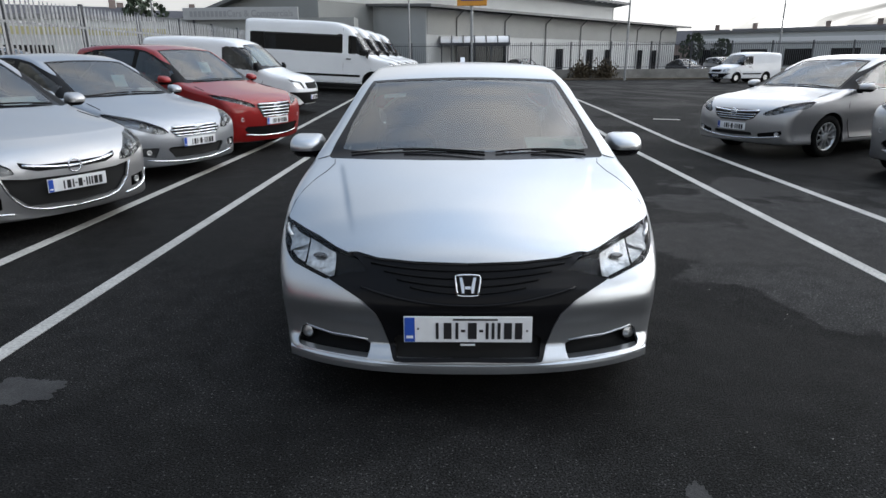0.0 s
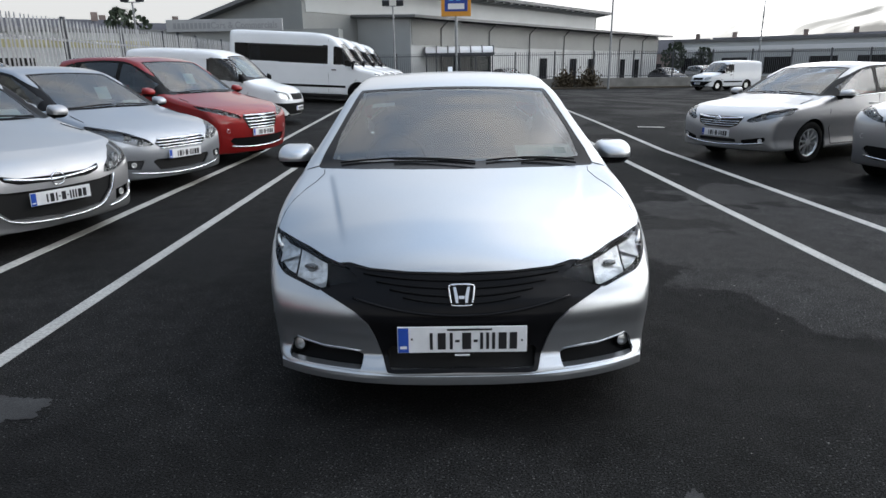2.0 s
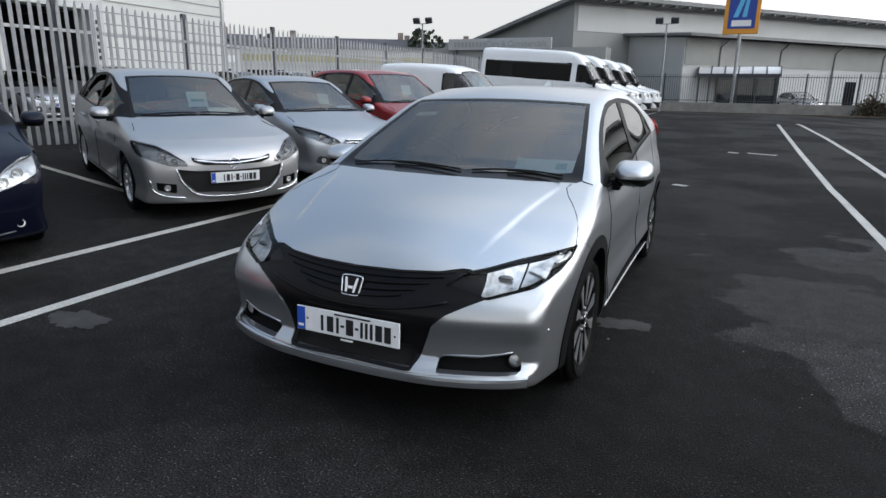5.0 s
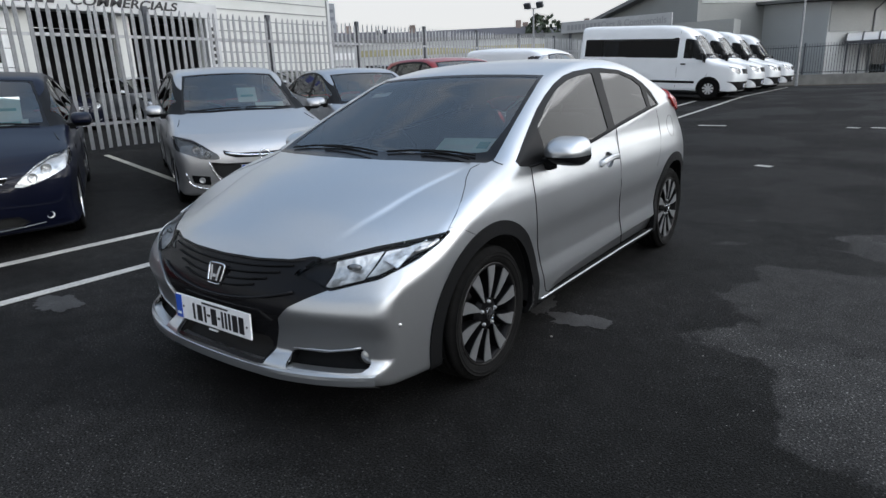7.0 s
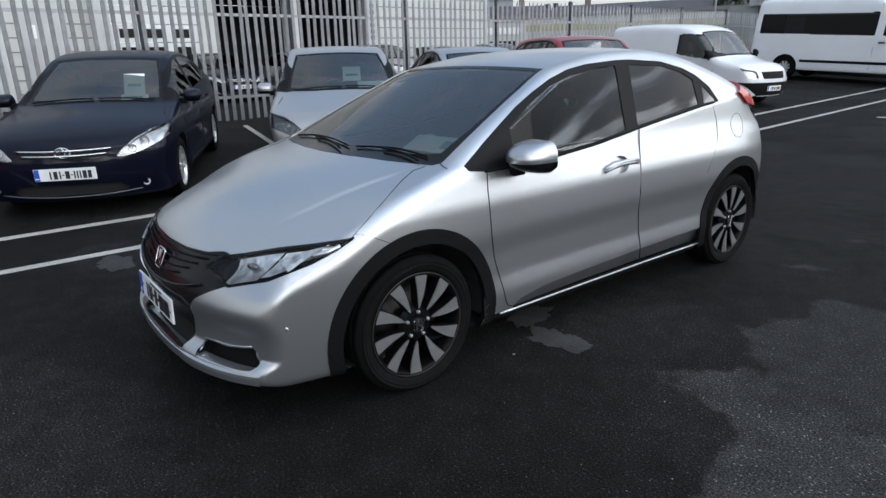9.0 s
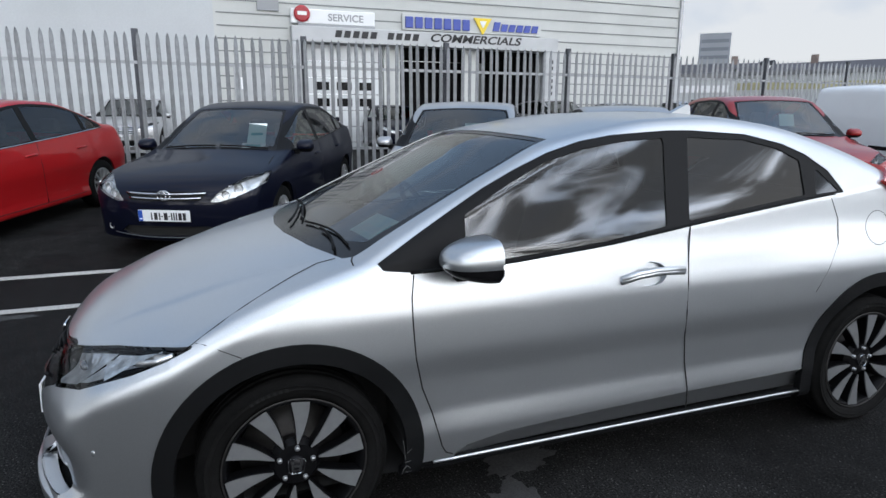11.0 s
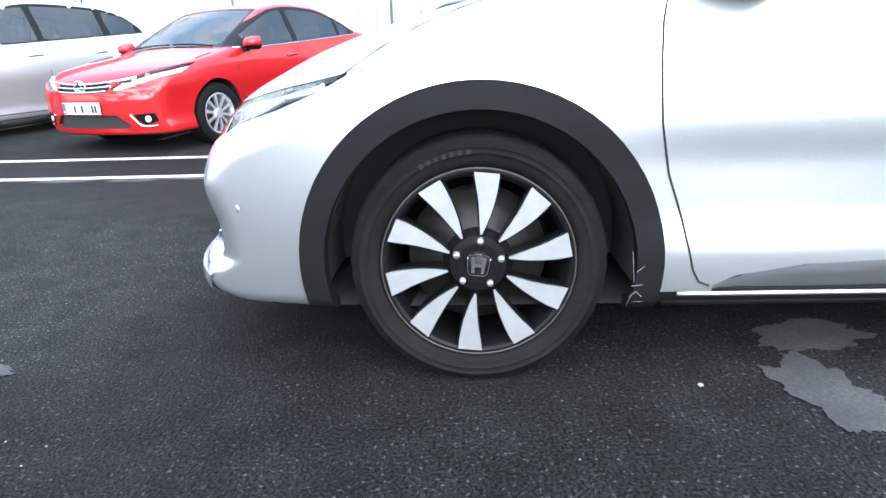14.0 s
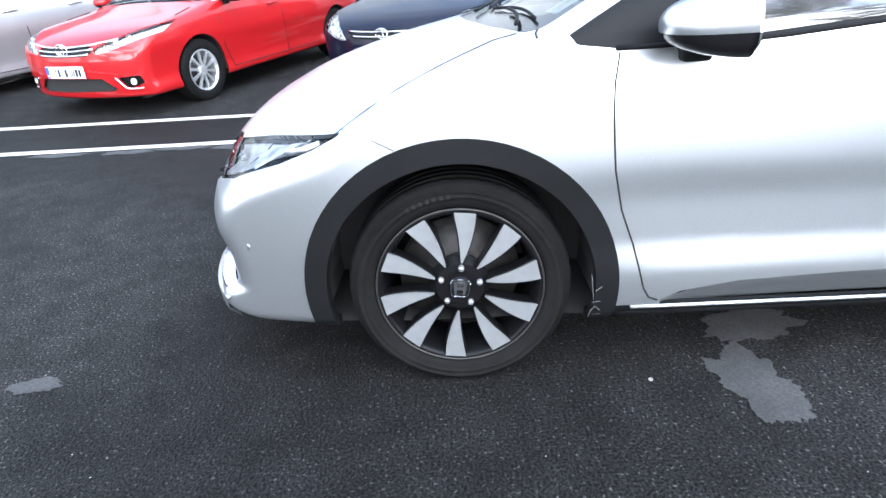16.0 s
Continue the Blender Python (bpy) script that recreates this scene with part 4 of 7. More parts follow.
HATCH["gaps"] = [
    ("x", [(1.31, 0.9), (1.298, 0.83), (1.296, 0.765), (1.3, 0.69), (1.306, 0.622), (1.33, 0.51), (1.365, 0.414), (1.385, 0.34), (1.4, 0.285), (1.415, 0.258), (1.44, 0.247)]),
    ("x", [(2.45, 0.99), (2.43, 0.88), (2.42, 0.779), (2.42, 0.66), (2.426, 0.562), (2.44, 0.45), (2.455, 0.336), (2.46, 0.25)]),
    ("x", [(3.2, 1.07), (3.24, 0.98), (3.23, 0.88), (3.17, 0.78), (3.1, 0.68)], 0.0016),
    ("z", [(0.846, 0.6), (0.83, 0.7), (0.803, 0.78), (0.76, 0.87), (0.72, 0.94), (0.69, 1.02), (0.7, 1.08)], 0.0019),
    ("x", [(0.63, 0.754), (0.66, 0.75), (0.7, 0.733), (0.76, 0.702)], 0.0014),
    ("x", [(3.48 + 0.075 * math.cos(a * math.pi / 10), 0.93 + 0.075 * math.sin(a * math.pi / 10)) for a in range(21)], 0.0014),
    ("y", [(0.0, 0.648), (0.1, 0.65), (0.217, 0.652), (0.374, 0.66), (0.439, 0.668)]),
    ("z", [(0.74, 1.13), (0.77, 1.12), (0.8, 1.12)]),
]
hatch, hatch_shell = car("silver_hatchback", "silver metallic five-door hatchback parked between white lines", HATCH, 0.0135, SILVER, Matrix.Identity(4))


def hatch_details(root, sh):
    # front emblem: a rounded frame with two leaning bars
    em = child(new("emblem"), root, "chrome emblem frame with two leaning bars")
    em.matrix_local = Matrix.Translation((0, 0.12, 0.575)) @ Matrix.Rotation(radians(-22), 4, "X")
    bm = bmesh.new()
    outline = smooth_poly([(-0.048, 0.04), (0, 0.044), (0.048, 0.04), (0.05, 0.02), (0.042, -0.032), (0.034, -0.04), (0, -0.042), (-0.034, -0.04), (-0.042, -0.032), (-0.05, 0.02)], 4)
    tube(bm, [(x, 0, z) for x, z in outline + outline[:1]], 0.0045, 8)
    part("frame", bm, CHROME, em, smooth=True)
    bm = bmesh.new()
    prism(bm, outline, 0.002, 0.006)
    part("backing", bm, GLOSS_BLACK, em)
    for sd in (-1, 1):
        bm = bmesh.new()
        prism(bm, [(sd * 0.034, 0.034), (sd * 0.023, 0.034), (sd * 0.014, -0.004), (sd * 0.014, -0.03), (sd * 0.024, -0.03)], -0.006, 0.004)
        part("bar", bm, CHROME, em)
    bm = bmesh.new()
    prism(bm, [(-0.0115, -0.002), (0.0115, -0.002), (0.0115, -0.014), (-0.0115, -0.014)], -0.006, 0.004)
    part("bar", bm, CHROME, em)
    # grille ribs
    for i, z0 in enumerate((0.625, 0.598, 0.571, 0.545)):
        w = 0.4 - 0.055 * i
        p = [(w * k / 10, z0 + 0.022 * (k / 10) ** 2) for k in range(-10, 11)]
        q = sh.drop("y", [(abs(x), z) for x, z in p])
        q[:, 0] = [x for x, z in p]
        bm = bmesh.new()
        tube(bm, [(x, y + 0.001, z) for x, y, z in q], 0.0045, 6)
        part("grille_rib", bm, PLASTIC, root, smooth=True)
    p = [(0.44 * k / 12, 0.5 + 0.06 * (k / 12) ** 2) for k in range(-12, 13)]
    q = sh.drop("y", [(abs(x), z) for x, z in p])
    q[:, 0] = [x for x, z in p]
    bm = bmesh.new()
    tube(bm, [(x, y, z) for x, y, z in q], 0.007, 6)
    part("grille_lip", bm, GLOSS_BLACK, root, smooth=True)
    number_plate(root, 0, 0.077, 0.404, PLATE_BARS + [(0.236, 0.243, -0.008, 0.0), (-0.205, -0.198, 0.0, 0.008), (-0.06, 0.12, 0.04, 0.047)], -2)
    bm = bmesh.new()
    box(bm, -0.03, 0.03, 0.07, 0.076, 0.334, 0.34)
    part("plate_holder_mark", bm, PLATE, root)
    for sd in (-1, 1):
        # lamp bowls behind the clear lens
        for x, y, z, r, d in ((0.525, 0.3, 0.636, 0.03, 0.0),):
            bm = bmesh.new()
            m = Matrix.Translation((sd * x, y + 0.005, z)) @ Matrix.Rotation(sd * (radians(20) + d), 4, "Z") @ Matrix.Rotation(radians(-90), 4, "Z")
            lathe(bm, [(r, 0.004), (r * 0.96, -0.006), (r * 0.75, -0.03), (r * 0.4, -0.042), (0.012, -0.045), (0.012, -0.02), (0.001, -0.015)], 28, "x", m)
            part("lamp_bowl", bm, LAMP_BOWL, root, smooth=True)
        low = lambda x: float(np.interp(x, [0.514, 0.578, 0.663, 0.734, 0.83], [0.592, 0.57, 0.594, 0.612, 0.67]))
        high = lambda x: float(np.interp(x, [0.439, 0.532, 0.645, 0.76, 0.844], [0.66, 0.679, 0.706, 0.727, 0.744]))
        for xa, xb, cut_low, cut_high in ((0.56, 0.692, 0.01, 0.022), (0.7, 0.768, 0.016, 0.024), (0.776, 0.815, 0.03, 0.02)):
            # fluted reflector: upright facets side by side
            V, F = [], []
            n = 13
            for k in range(n):
                x = xa + (xb - xa) * k / (n - 1)
                for j in range(7):
                    z = low(x) + cut_low + (high(x) - low(x) - cut_low - cut_high) * j / 6
                    y = float(sh.drop("y", [(x, z)])[0][1]) + 0.014 + 0.022 * math.sin(math.pi * j / 6) + (0.0008 if k % 2 else 0.0)
                    V.append((sd * x, y, z))
            for k in range(n - 1):
                for j in range(6):
                    a = k * 7 + j
                    F.append((a, a + 1, a + 8, a + 7))
            grid_part("lamp_reflector", V, F, LAMP_BOWL, root, "bright fluted reflector", False)
        # reflector wrapped round the wing
        V, F = [], []
        for k in range(11):
            y = 0.375 + 0.165 * k / 10
            z0 = float(np.interp(y, [0.33, 0.448, 0.534, 0.625], [0.612, 0.67, 0.708, 0.753])) + 0.012
            z1 = float(np.interp(y, [0.336, 0.42, 0.5, 0.58], [0.679, 0.706, 0.727, 0.744])) - 0.016
            for j in range(4):
                q = sh.drop("x", [(y, z0 + (z1 - z0) * j / 3)])[0]
                V.append((sd * (q[0] - 0.013), q[1], q[2]))
        for k in range(10):
            for j in range(3):
                a = k * 4 + j
                F.append((a, a + 1, a + 5, a + 4))
        grid_part("side_reflector", V, F, LAMP_BOWL, root, "bright side reflector", False)
        # dark projector in the main reflector
        y = float(sh.drop("y", [(0.63, 0.65)])[0][1]) + 0.012
        bm = bmesh.new()
        lathe(bm, [(0.024, 0.0), (0.026, 0.01), (0.018, 0.016), (0.001, 0.018)], 20, "x", Matrix.Translation((sd * 0.632, y + 0.012, 0.648)) @ Matrix.Rotation(radians(-90) + sd * 0.3, 4, "Z") @ Matrix.Diagonal((1, 1.2, 0.5, 1)))
        part("projector", bm, LAMP_DARK, root, "dark projector lens", True)
        bm = bmesh.new()
        q = sh.drop("x", [(0.47, 0.69), (0.52, 0.7), (0.57, 0.718)])
        tube(bm, [(sd * (x - 0.012), y, z) for x, y, z in q], 0.009, 6)
        part("lamp_strip", bm, LAMP_BOWL, root, smooth=True)
        # fog lamp with a bright rim
        fog = child(new("fog_lamp"), root, "round clear fog lamp")
        fog.matrix_local = Matrix.Translation((sd * 0.702, 0.272, 0.312)) @ Matrix.Rotation(radians(-90) + sd * 0.35, 4, "Z")
        bm = bmesh.new()
        lathe(bm, [(0.036, 0.0), (0.038, 0.008), (0.032, 0.012), (0.029, 0.006)], 24)
        part("rim", bm, ALLOY_DARK, fog, smooth=True)
        bm = bmesh.new()
        lathe(bm, [(0.03, 0.006), (0.022, 0.012), (0.001, 0.015)], 24)
        part("lens", bm, LAMP_BOWL, fog, smooth=True)
        # brow over the fog recess
        q = sh.drop("y", [(0.42, 0.322), (0.5, 0.33), (0.58, 0.332), (0.66, 0.346), (0.7, 0.356)])
        bm = bmesh.new()
        tube(bm, [(sd * x, y - 0.001, z + 0.003) for x, y, z in q], 0.0035, 6)
        part("fog_brow", bm, SILVER, root, smooth=True)
        # lip under the bumper
        n = 60
        V, F = [], []
        for k in range(n + 1):
            x = 0.77 * k / n
            y0 = float(sh.front(0.24)) + sh.s["bow_f"] * (x / sh.s["W"]) ** 2.5
            rise = 0.012 * max(0.0, (x - 0.32) / 0.48)
            y0 += 0.012 * max(0.0, (x - 0.62) / 0.15) ** 2
            out = 0.004 + 0.008 * min(1, max(0, (x - 0.28) / 0.12)) * min(1, max(0, (0.77 - x) / 0.2))
            mid = min(1.0, max(0.0, (x - 0.27) / 0.07))
            for dy, z in ((0.05, 0.258 + 0.004 * mid), (0.012, 0.256 + 0.003 * mid), (-out * 0.8, 0.248), (-out, 0.236), (-out * 0.8, 0.212), (0.03, 0.192)):
                V.append((sd * x, y0 + dy, z + rise))
        for k in range(n):
            for j in range(5):
                a = k * 6 + j
                F.append((a, a + 1, a + 7, a + 6) if sd < 0 else (a, a + 6, a + 7, a + 1))
        grid_part("bumper_lip", V, F, SILVER, root, smooth=False)
        # door mirror
        door_mirror(root, 0.942, 1.54, 0.96, 0.205, 0.142, 0.17, SILVER, GLOSS_BLACK, sd, -0.2)
        bm = bmesh.new()
        box(bm, 0.8, 0.9, 1.44, 1.53, 0.895, 0.93, 0.012, Matrix.Diagonal((sd, 1, 1, 1)))
        part("mirror_foot", bm, PLASTIC, root)
        # handle with its dished cup
        hd = child(new("door_handle"), root, "silver bow door handle")
        q = sh.drop("x", [(2.11, 0.812), (2.18, 0.83), (2.26, 0.836), (2.34, 0.835), (2.4, 0.828)])
        bm = bmesh.new()
        for off, r in ((0.017, 0.012), (0.017, 0.0115)):
            tube(bm, [(sd * (x + (off if 0 < i < 4 else 0.004)), y, z + (0.006 if r < 0.012 else -0.004)) for i, (x, y, z) in enumerate(q)], r, 10)
        part("grip", bm, SILVER, hd, smooth=True)
        # bright edge of the sill
        q = sh.drop("x", [(1.37 + 1.72 * k / 20, 0.25) for k in range(21)])
        bm = bmesh.new()
        tube(bm, [(sd * (x - 0.004), y, z - 0.024) for x, y, z in q], 0.006, 8)
        part("sill_edge", bm, SILVER, root, "bright rolled sill edge", True)
        bm = bmesh.new()
        tube(bm, [(sd * (x - 0.03), y - 0.03, z - 0.048) for x, y, z in q], 0.014, 8)
        part("sill_underside", bm, PLASTIC, root, smooth=True)
        # hollow along the foot of the doors, turned towards the ground
        V, F = [], []
        for k in range(33):
            y = 1.42 + 1.7 * k / 32
            zt = float(np.interp(y, [1.42, 1.5, 1.65, 1.85, 2.1, 2.5, 3.12], [0.236, 0.272, 0.297, 0.306, 0.313, 0.322, 0.333]))
            xt = float(sh.drop("x", [(y, zt)])[0][0])
            for j in range(5):
                V.append((sd * (xt - 0.001 - 0.6 * (zt - 0.228) * (j / 4) ** 0.7), y, zt + (0.228 - zt) * j / 4))
        for k in range(32):
            for j in range(4):
                a = k * 5 + j
                F.append((a, a + 1, a + 6, a + 5) if sd < 0 else (a, a + 5, a + 6, a + 1))
        grid_part("door_foot", V, F, SILVER, root)
        # scratches on the arch trim behind the front wheel
        for pts in ([(1.258, 0.335), (1.262, 0.3), (1.266, 0.26)], [(1.27, 0.285), (1.288, 0.3)], [(1.262, 0.25), (1.285, 0.253)], [(1.258, 0.222), (1.272, 0.236), (1.286, 0.222)], [(1.268, 0.208), (1.29, 0.209)], [(1.256, 0.2), (1.262, 0.225)]):
            q = sh.drop("x", pts)
            bm = bmesh.new()
            tube(bm, [(sd * (x + 0.0062), y, z) for x, y, z in q], 0.0009, 4)
            part("scratch", bm, SCRATCH, root)
        # weather strip under the glass
        q = sh.drop("x", [(1.3 + 1.92 * k / 24, float(np.interp(1.3 + 1.92 * k / 24, [1.315, 1.645, 2.07, 2.448, 3.08, 3.277], [0.908, 0.912, 0.947, 0.996, 1.075, 1.095]))) for k in range(25)])
        bm = bmesh.new()
        tube(bm, [(sd * (x + 0.001), y, z) for x, y, z in q], 0.0065, 6)
        part("waist_strip", bm, PLASTIC, root, smooth=True)
        # parking sensor
        q = sh.drop("x", [(0.33, 0.44)])[0]
        bm = bmesh.new()
        lathe(bm, [(0.001, 0.0016), (0.0085, 0.0014), (0.01, 0.0)], 14, "x", Matrix.Translation((sd * q[0], q[1], q[2])) @ Matrix.Rotation(sd * radians(-35) + (0 if sd > 0 else math.pi), 4, "Z"))
        part("parking_sensor", bm, SILVER, root, smooth=True)
    # wipers
    for x0, x1, y0, y1 in ((-0.62, 0.1, 1.125, 1.05), (0.16, 0.64, 1.06, 1.135)):
        wp = child(new("wiper"), root, "black windscreen wiper")
        p = [(x0 + (x1 - x0) * k / 12, y0 + (y1 - y0) * k / 12 + 0.02 * math.sin(math.pi * k / 12)) for k in range(13)]
        q = sh.drop("z", [(abs(x), y) for x, y in p])
        bm = bmesh.new()
        tube(bm, [(p[k][0], q[k][1], q[k][2] + 0.006) for k in range(13)], 0.0048, 6)
        part("blade", bm, PLASTIC, wp, smooth=True)
        bm = bmesh.new()
        p2 = [(x0 + (x1 - x0) * (0.4 + 0.6 * k / 8), y0 + (y1 - y0) * (0.4 + 0.6 * k / 8) - 0.05 * (k / 8) ** 2) for k in range(9)]
        q = sh.drop("z", [(abs(x), y) for x, y in p2])
        tube(bm, [(p2[k][0], q[k][1], q[k][2] + 0.011) for k in range(9)], 0.0055, 6)
        part("arm", bm, PLASTIC, wp, smooth=True)
    # sticker inside the head of the windscreen
    V = []
    for x, y in ((0.5, 1.69), (0.36, 1.685), (0.36, 1.73), (0.5, 1.735)):
        q = sh.drop("z", [(x, y)])[0]
        V += [(-x, q[1], q[2] - 0.009), (-x, q[1], q[2] - 0.011)]
    grid_part("screen_sticker", V, [(0, 2, 4, 6), (7, 5, 3, 1), (0, 1, 3, 2), (2, 3, 5, 4), (4, 5, 7, 6), (6, 7, 1, 0)], PAPER_WHITE, root, "white paper sticker inside the windscreen", False)
    # shark-fin aerial
    q = sh.drop("z", [(0.0, 3.02)])[0]
    bm = bmesh.new()
    prism(bm, smooth_poly([(2.94, q[2] - 0.01, True), (3.0, q[2] + 0.025), (3.08, q[2] + 0.06), (3.11, q[2] + 0.055), (3.12, q[2] - 0.02, True)], 5), -0.018, 0.018, "x")
    part("aerial_fin", bm, SILVER, root)
    # cabin
    bm = bmesh.new()
    box(bm, -0.66, 0.66, 1.2, 1.62, 0.6, 0.93, 0.05)
    box(bm, -0.6, 0.6, 1.1, 1.4, 0.84, 0.955, 0.04)
    part("dashboard", bm, LINING, root)
    bm = bmesh.new()
    box(bm, -0.7, 0.7, 1.3, 3.5, 0.3, 0.36, 0.01)
    part("cabin_floor", bm, LINING, root)
    for sd in (-1, 1):
        st = child(new("front_seat"), root, "dark cloth front seat")
        st.matrix_local = Matrix.Translation((sd * 0.36, 2.15, 0.36))
        bm = bmesh.new()
        box(bm, -0.24, 0.24, -0.28, 0.22, 0.0, 0.22, 0.06)
        part("cushion", bm, SEAT, st, smooth=True)
        bm = bmesh.new()
        box(bm, -0.23, 0.23, 0.0, 0.13, 0.0, 0.62, 0.06, Matrix.Translation((0, 0.2, 0.14)) @ Matrix.Rotation(radians(-16), 4, "X"))
        part("backrest", bm, SEAT, st, smooth=True)
        bm = bmesh.new()
        box(bm, -0.13, 0.13, 0.0, 0.1, 0.0, 0.18, 0.045, Matrix.Translation((0, 0.38, 0.78)) @ Matrix.Rotation(radians(-8), 4, "X"))
        part("headrest", bm, SEAT, st, smooth=True)
        for k in (-1, 1):
            bm = bmesh.new()
            tube(bm, [(k * 0.05, 0.36, 0.7), (k * 0.05, 0.41, 0.82)], 0.006, 6)
            part("headrest_post", bm, CHROME, st, smooth=True)
    bench = child(new("rear_bench"), root, "dark cloth rear bench")
    bm = bmesh.new()
    box(bm, -0.62, 0.62, 2.95, 3.4, 0.36, 0.6, 0.05)
    part("cushion", bm, SEAT, bench)
    bm = bmesh.new()
    box(bm, -0.6, 0.6, 0.0, 0.14, 0.0, 0.6, 0.05, Matrix.Translation((0, 3.32, 0.5)) @ Matrix.Rotation(radians(-18), 4, "X"))
    part("backrest", bm, SEAT, bench)
    wheel_ob = child(new("steering_wheel"), root, "black steering wheel")
    wheel_ob.matrix_local = Matrix.Translation((-0.36, 1.72, 0.9)) @ Matrix.Rotation(radians(-65), 4, "X")
    bm = bmesh.new()
    tube(bm, [(0.185 * math.cos(a * math.pi / 16), 0.185 * math.sin(a * math.pi / 16), 0) for a in range(33)], 0.014, 8)
    part("rim", bm, PLASTIC, wheel_ob, smooth=True)
    bm = bmesh.new()
    box(bm, -0.17, 0.17, -0.03, 0.03, -0.015, 0.015, 0.01)
    box(bm, -0.06, 0.06, -0.07, 0.06, -0.03, 0.03, 0.02)
    part("hub", bm, PLASTIC, wheel_ob)
    bm = bmesh.new()
    box(bm, -0.11, 0.11, 1.86, 1.89, 1.215, 1.28, 0.02)
    part("rear_view_mirror", bm, PLASTIC, root)


hatch_details(hatch, hatch_shell)


def dash_card(place, w, h, material, label, marks=()):
    """A printed card lying behind a windscreen."""
    c = tagged(new("price_card"), label, "card")
    c.matrix_basis = place
    bm = bmesh.new()
    box(bm, -w / 2, w / 2, -h / 2, h / 2, 0, 0.002)
    part("sheet", bm, material, c)
    for x0, x1, y0, y1, mt in marks:
        bm = bmesh.new()
        box(bm, x0, x1, y0, y1, 0.0022, 0.0035)
        part("print", bm, mt, c)
    return c


dash_card(pose(0.5, 1.28, 1.0, 26, 0, 6), 0.32, 0.13, PAPER, "pale green printed card lying on the dashboard", ((-0.12, 0.04, -0.04, 0.0, PAPER_WHITE), (0.06, 0.12, -0.03, 0.03, PAPER_TEAL)))


# ---- the other vehicles ----
def on_skin(pts):
    """Outline points on the skin: ('F', x, z) seen from ahead, ('S', y, z) from the side, ('T', x, y) from above."""
    def f(sh):
        out = []
        for k, a, b in pts:
            if k == "S":
                # stay below the shoulder, where the side turns into the wing's top
                zz = np.linspace(b - 0.25, b, 26)
                xx = sh.drop("x", [(a, z) for z in zz])[:, 0]
                b = float(zz[np.nonzero(xx >= xx.max() - 0.06)[0].max()])
            q = sh.drop({"F": "y", "S": "x", "T": "z"}[k], [(abs(a) if k != "S" else a, b)])[0]
            if k != "S" and a < 0:
                q[0] = -q[0]
            out.append(tuple(q))
        return out
    return f


def glazing(s, screen, dlo_top, dlo_bot, pillars, glass, frame_mat):
    """Cuts for windscreen, side frame and panes from a few heights along the side."""
    y0, y1, w0, w1 = screen
    cuts = [("screen_surround", on_skin([("T", -0.3, y0 - 0.03), ("T", w0 * 0.5, y0 - 0.01), ("T", w0, y0 + 0.1), ("T", (w0 + w1) / 2, (y0 + y1) / 2 + 0.05), ("T", w1, y1 + 0.02), ("T", -0.3, y1)]), (0, -0.5, 0.86), ("body",)),
            ("windscreen", on_skin([("T", -0.3, y0 + 0.05), ("T", w0 * 0.5, y0 + 0.06), ("T", w0 - 0.05, y0 + 0.17), ("T", (w0 + w1) / 2 - 0.025, (y0 + y1) / 2 + 0.05), ("T", w1 - 0.03, y1 - 0.02), ("T", -0.3, y1 - 0.03)]), (0, -0.5, 0.86), ("screen_surround",))]
    t, b = curve(dlo_top), curve(dlo_bot)
    ya, yb = dlo_top[0][0], dlo_top[-1][0]

    def band(p, q, up, low):
        ys_ = np.linspace(p, q, 15)
        return [(y, float(t(y)) - up) for y in ys_] + [(y, float(b(y)) + low) for y in ys_[::-1]]
    cuts.append(("window_frame", on_side(band(ya, yb, 0, 0)), (1, 0, 0.25), ("body",)))
    for k, (p, q) in enumerate(pillars):
        name = "side_window_%d" % k
        cuts.append((name, on_side(band(p, q, 0.03, 0.018)), (1, 0, 0.25), ("window_frame",)))
        s["looks"][name] = ("side_window", glass, -0.006, 0.0, True, "side window")
    s["looks"]["screen_surround"] = ("screen_surround", GLOSS_BLACK, -0.003, 0.01, False, "black windscreen surround")
    s["looks"]["windscreen"] = ("windscreen", GLASS_CLEAR if glass is GLASS else GLASS, -0.005, 0.0, False, "windscreen")
    s["looks"]["window_frame"] = ("window_frame", frame_mat, -0.003, 0.01, True, "window frame")
    return cuts


def bars_on(sh, root, rows, radius, material, name, label):
    """Bars across the nose, each on the skin at its height: (half width, z, lift at the ends)."""
    for w, z, lift in rows:
        p = [(w * k / 8, z + lift * abs(k / 8) ** 2) for k in range(-8, 9)]
        q = sh.drop("y", [(abs(x), zz) for x, zz in p])
        bm = bmesh.new()
        tube(bm, [(p[i][0], q[i][1] - 0.004, q[i][2]) for i in range(17)], radius, 6)
        part(name, bm, material, root, label, True)


def smooth_line(pts, n=5):
    """More points along an open line, rounded at its knots."""
    p = np.array(pts, float)
    k = np.arange(len(p))
    q = np.linspace(0, len(p) - 1, n * (len(p) - 1) + 1)
    fx, fz = curve(list(zip(k, p[:, 0]))), curve(list(zip(k, p[:, 1])))
    return [(float(a), float(b)) for a, b in zip(fx(q), fz(q))]


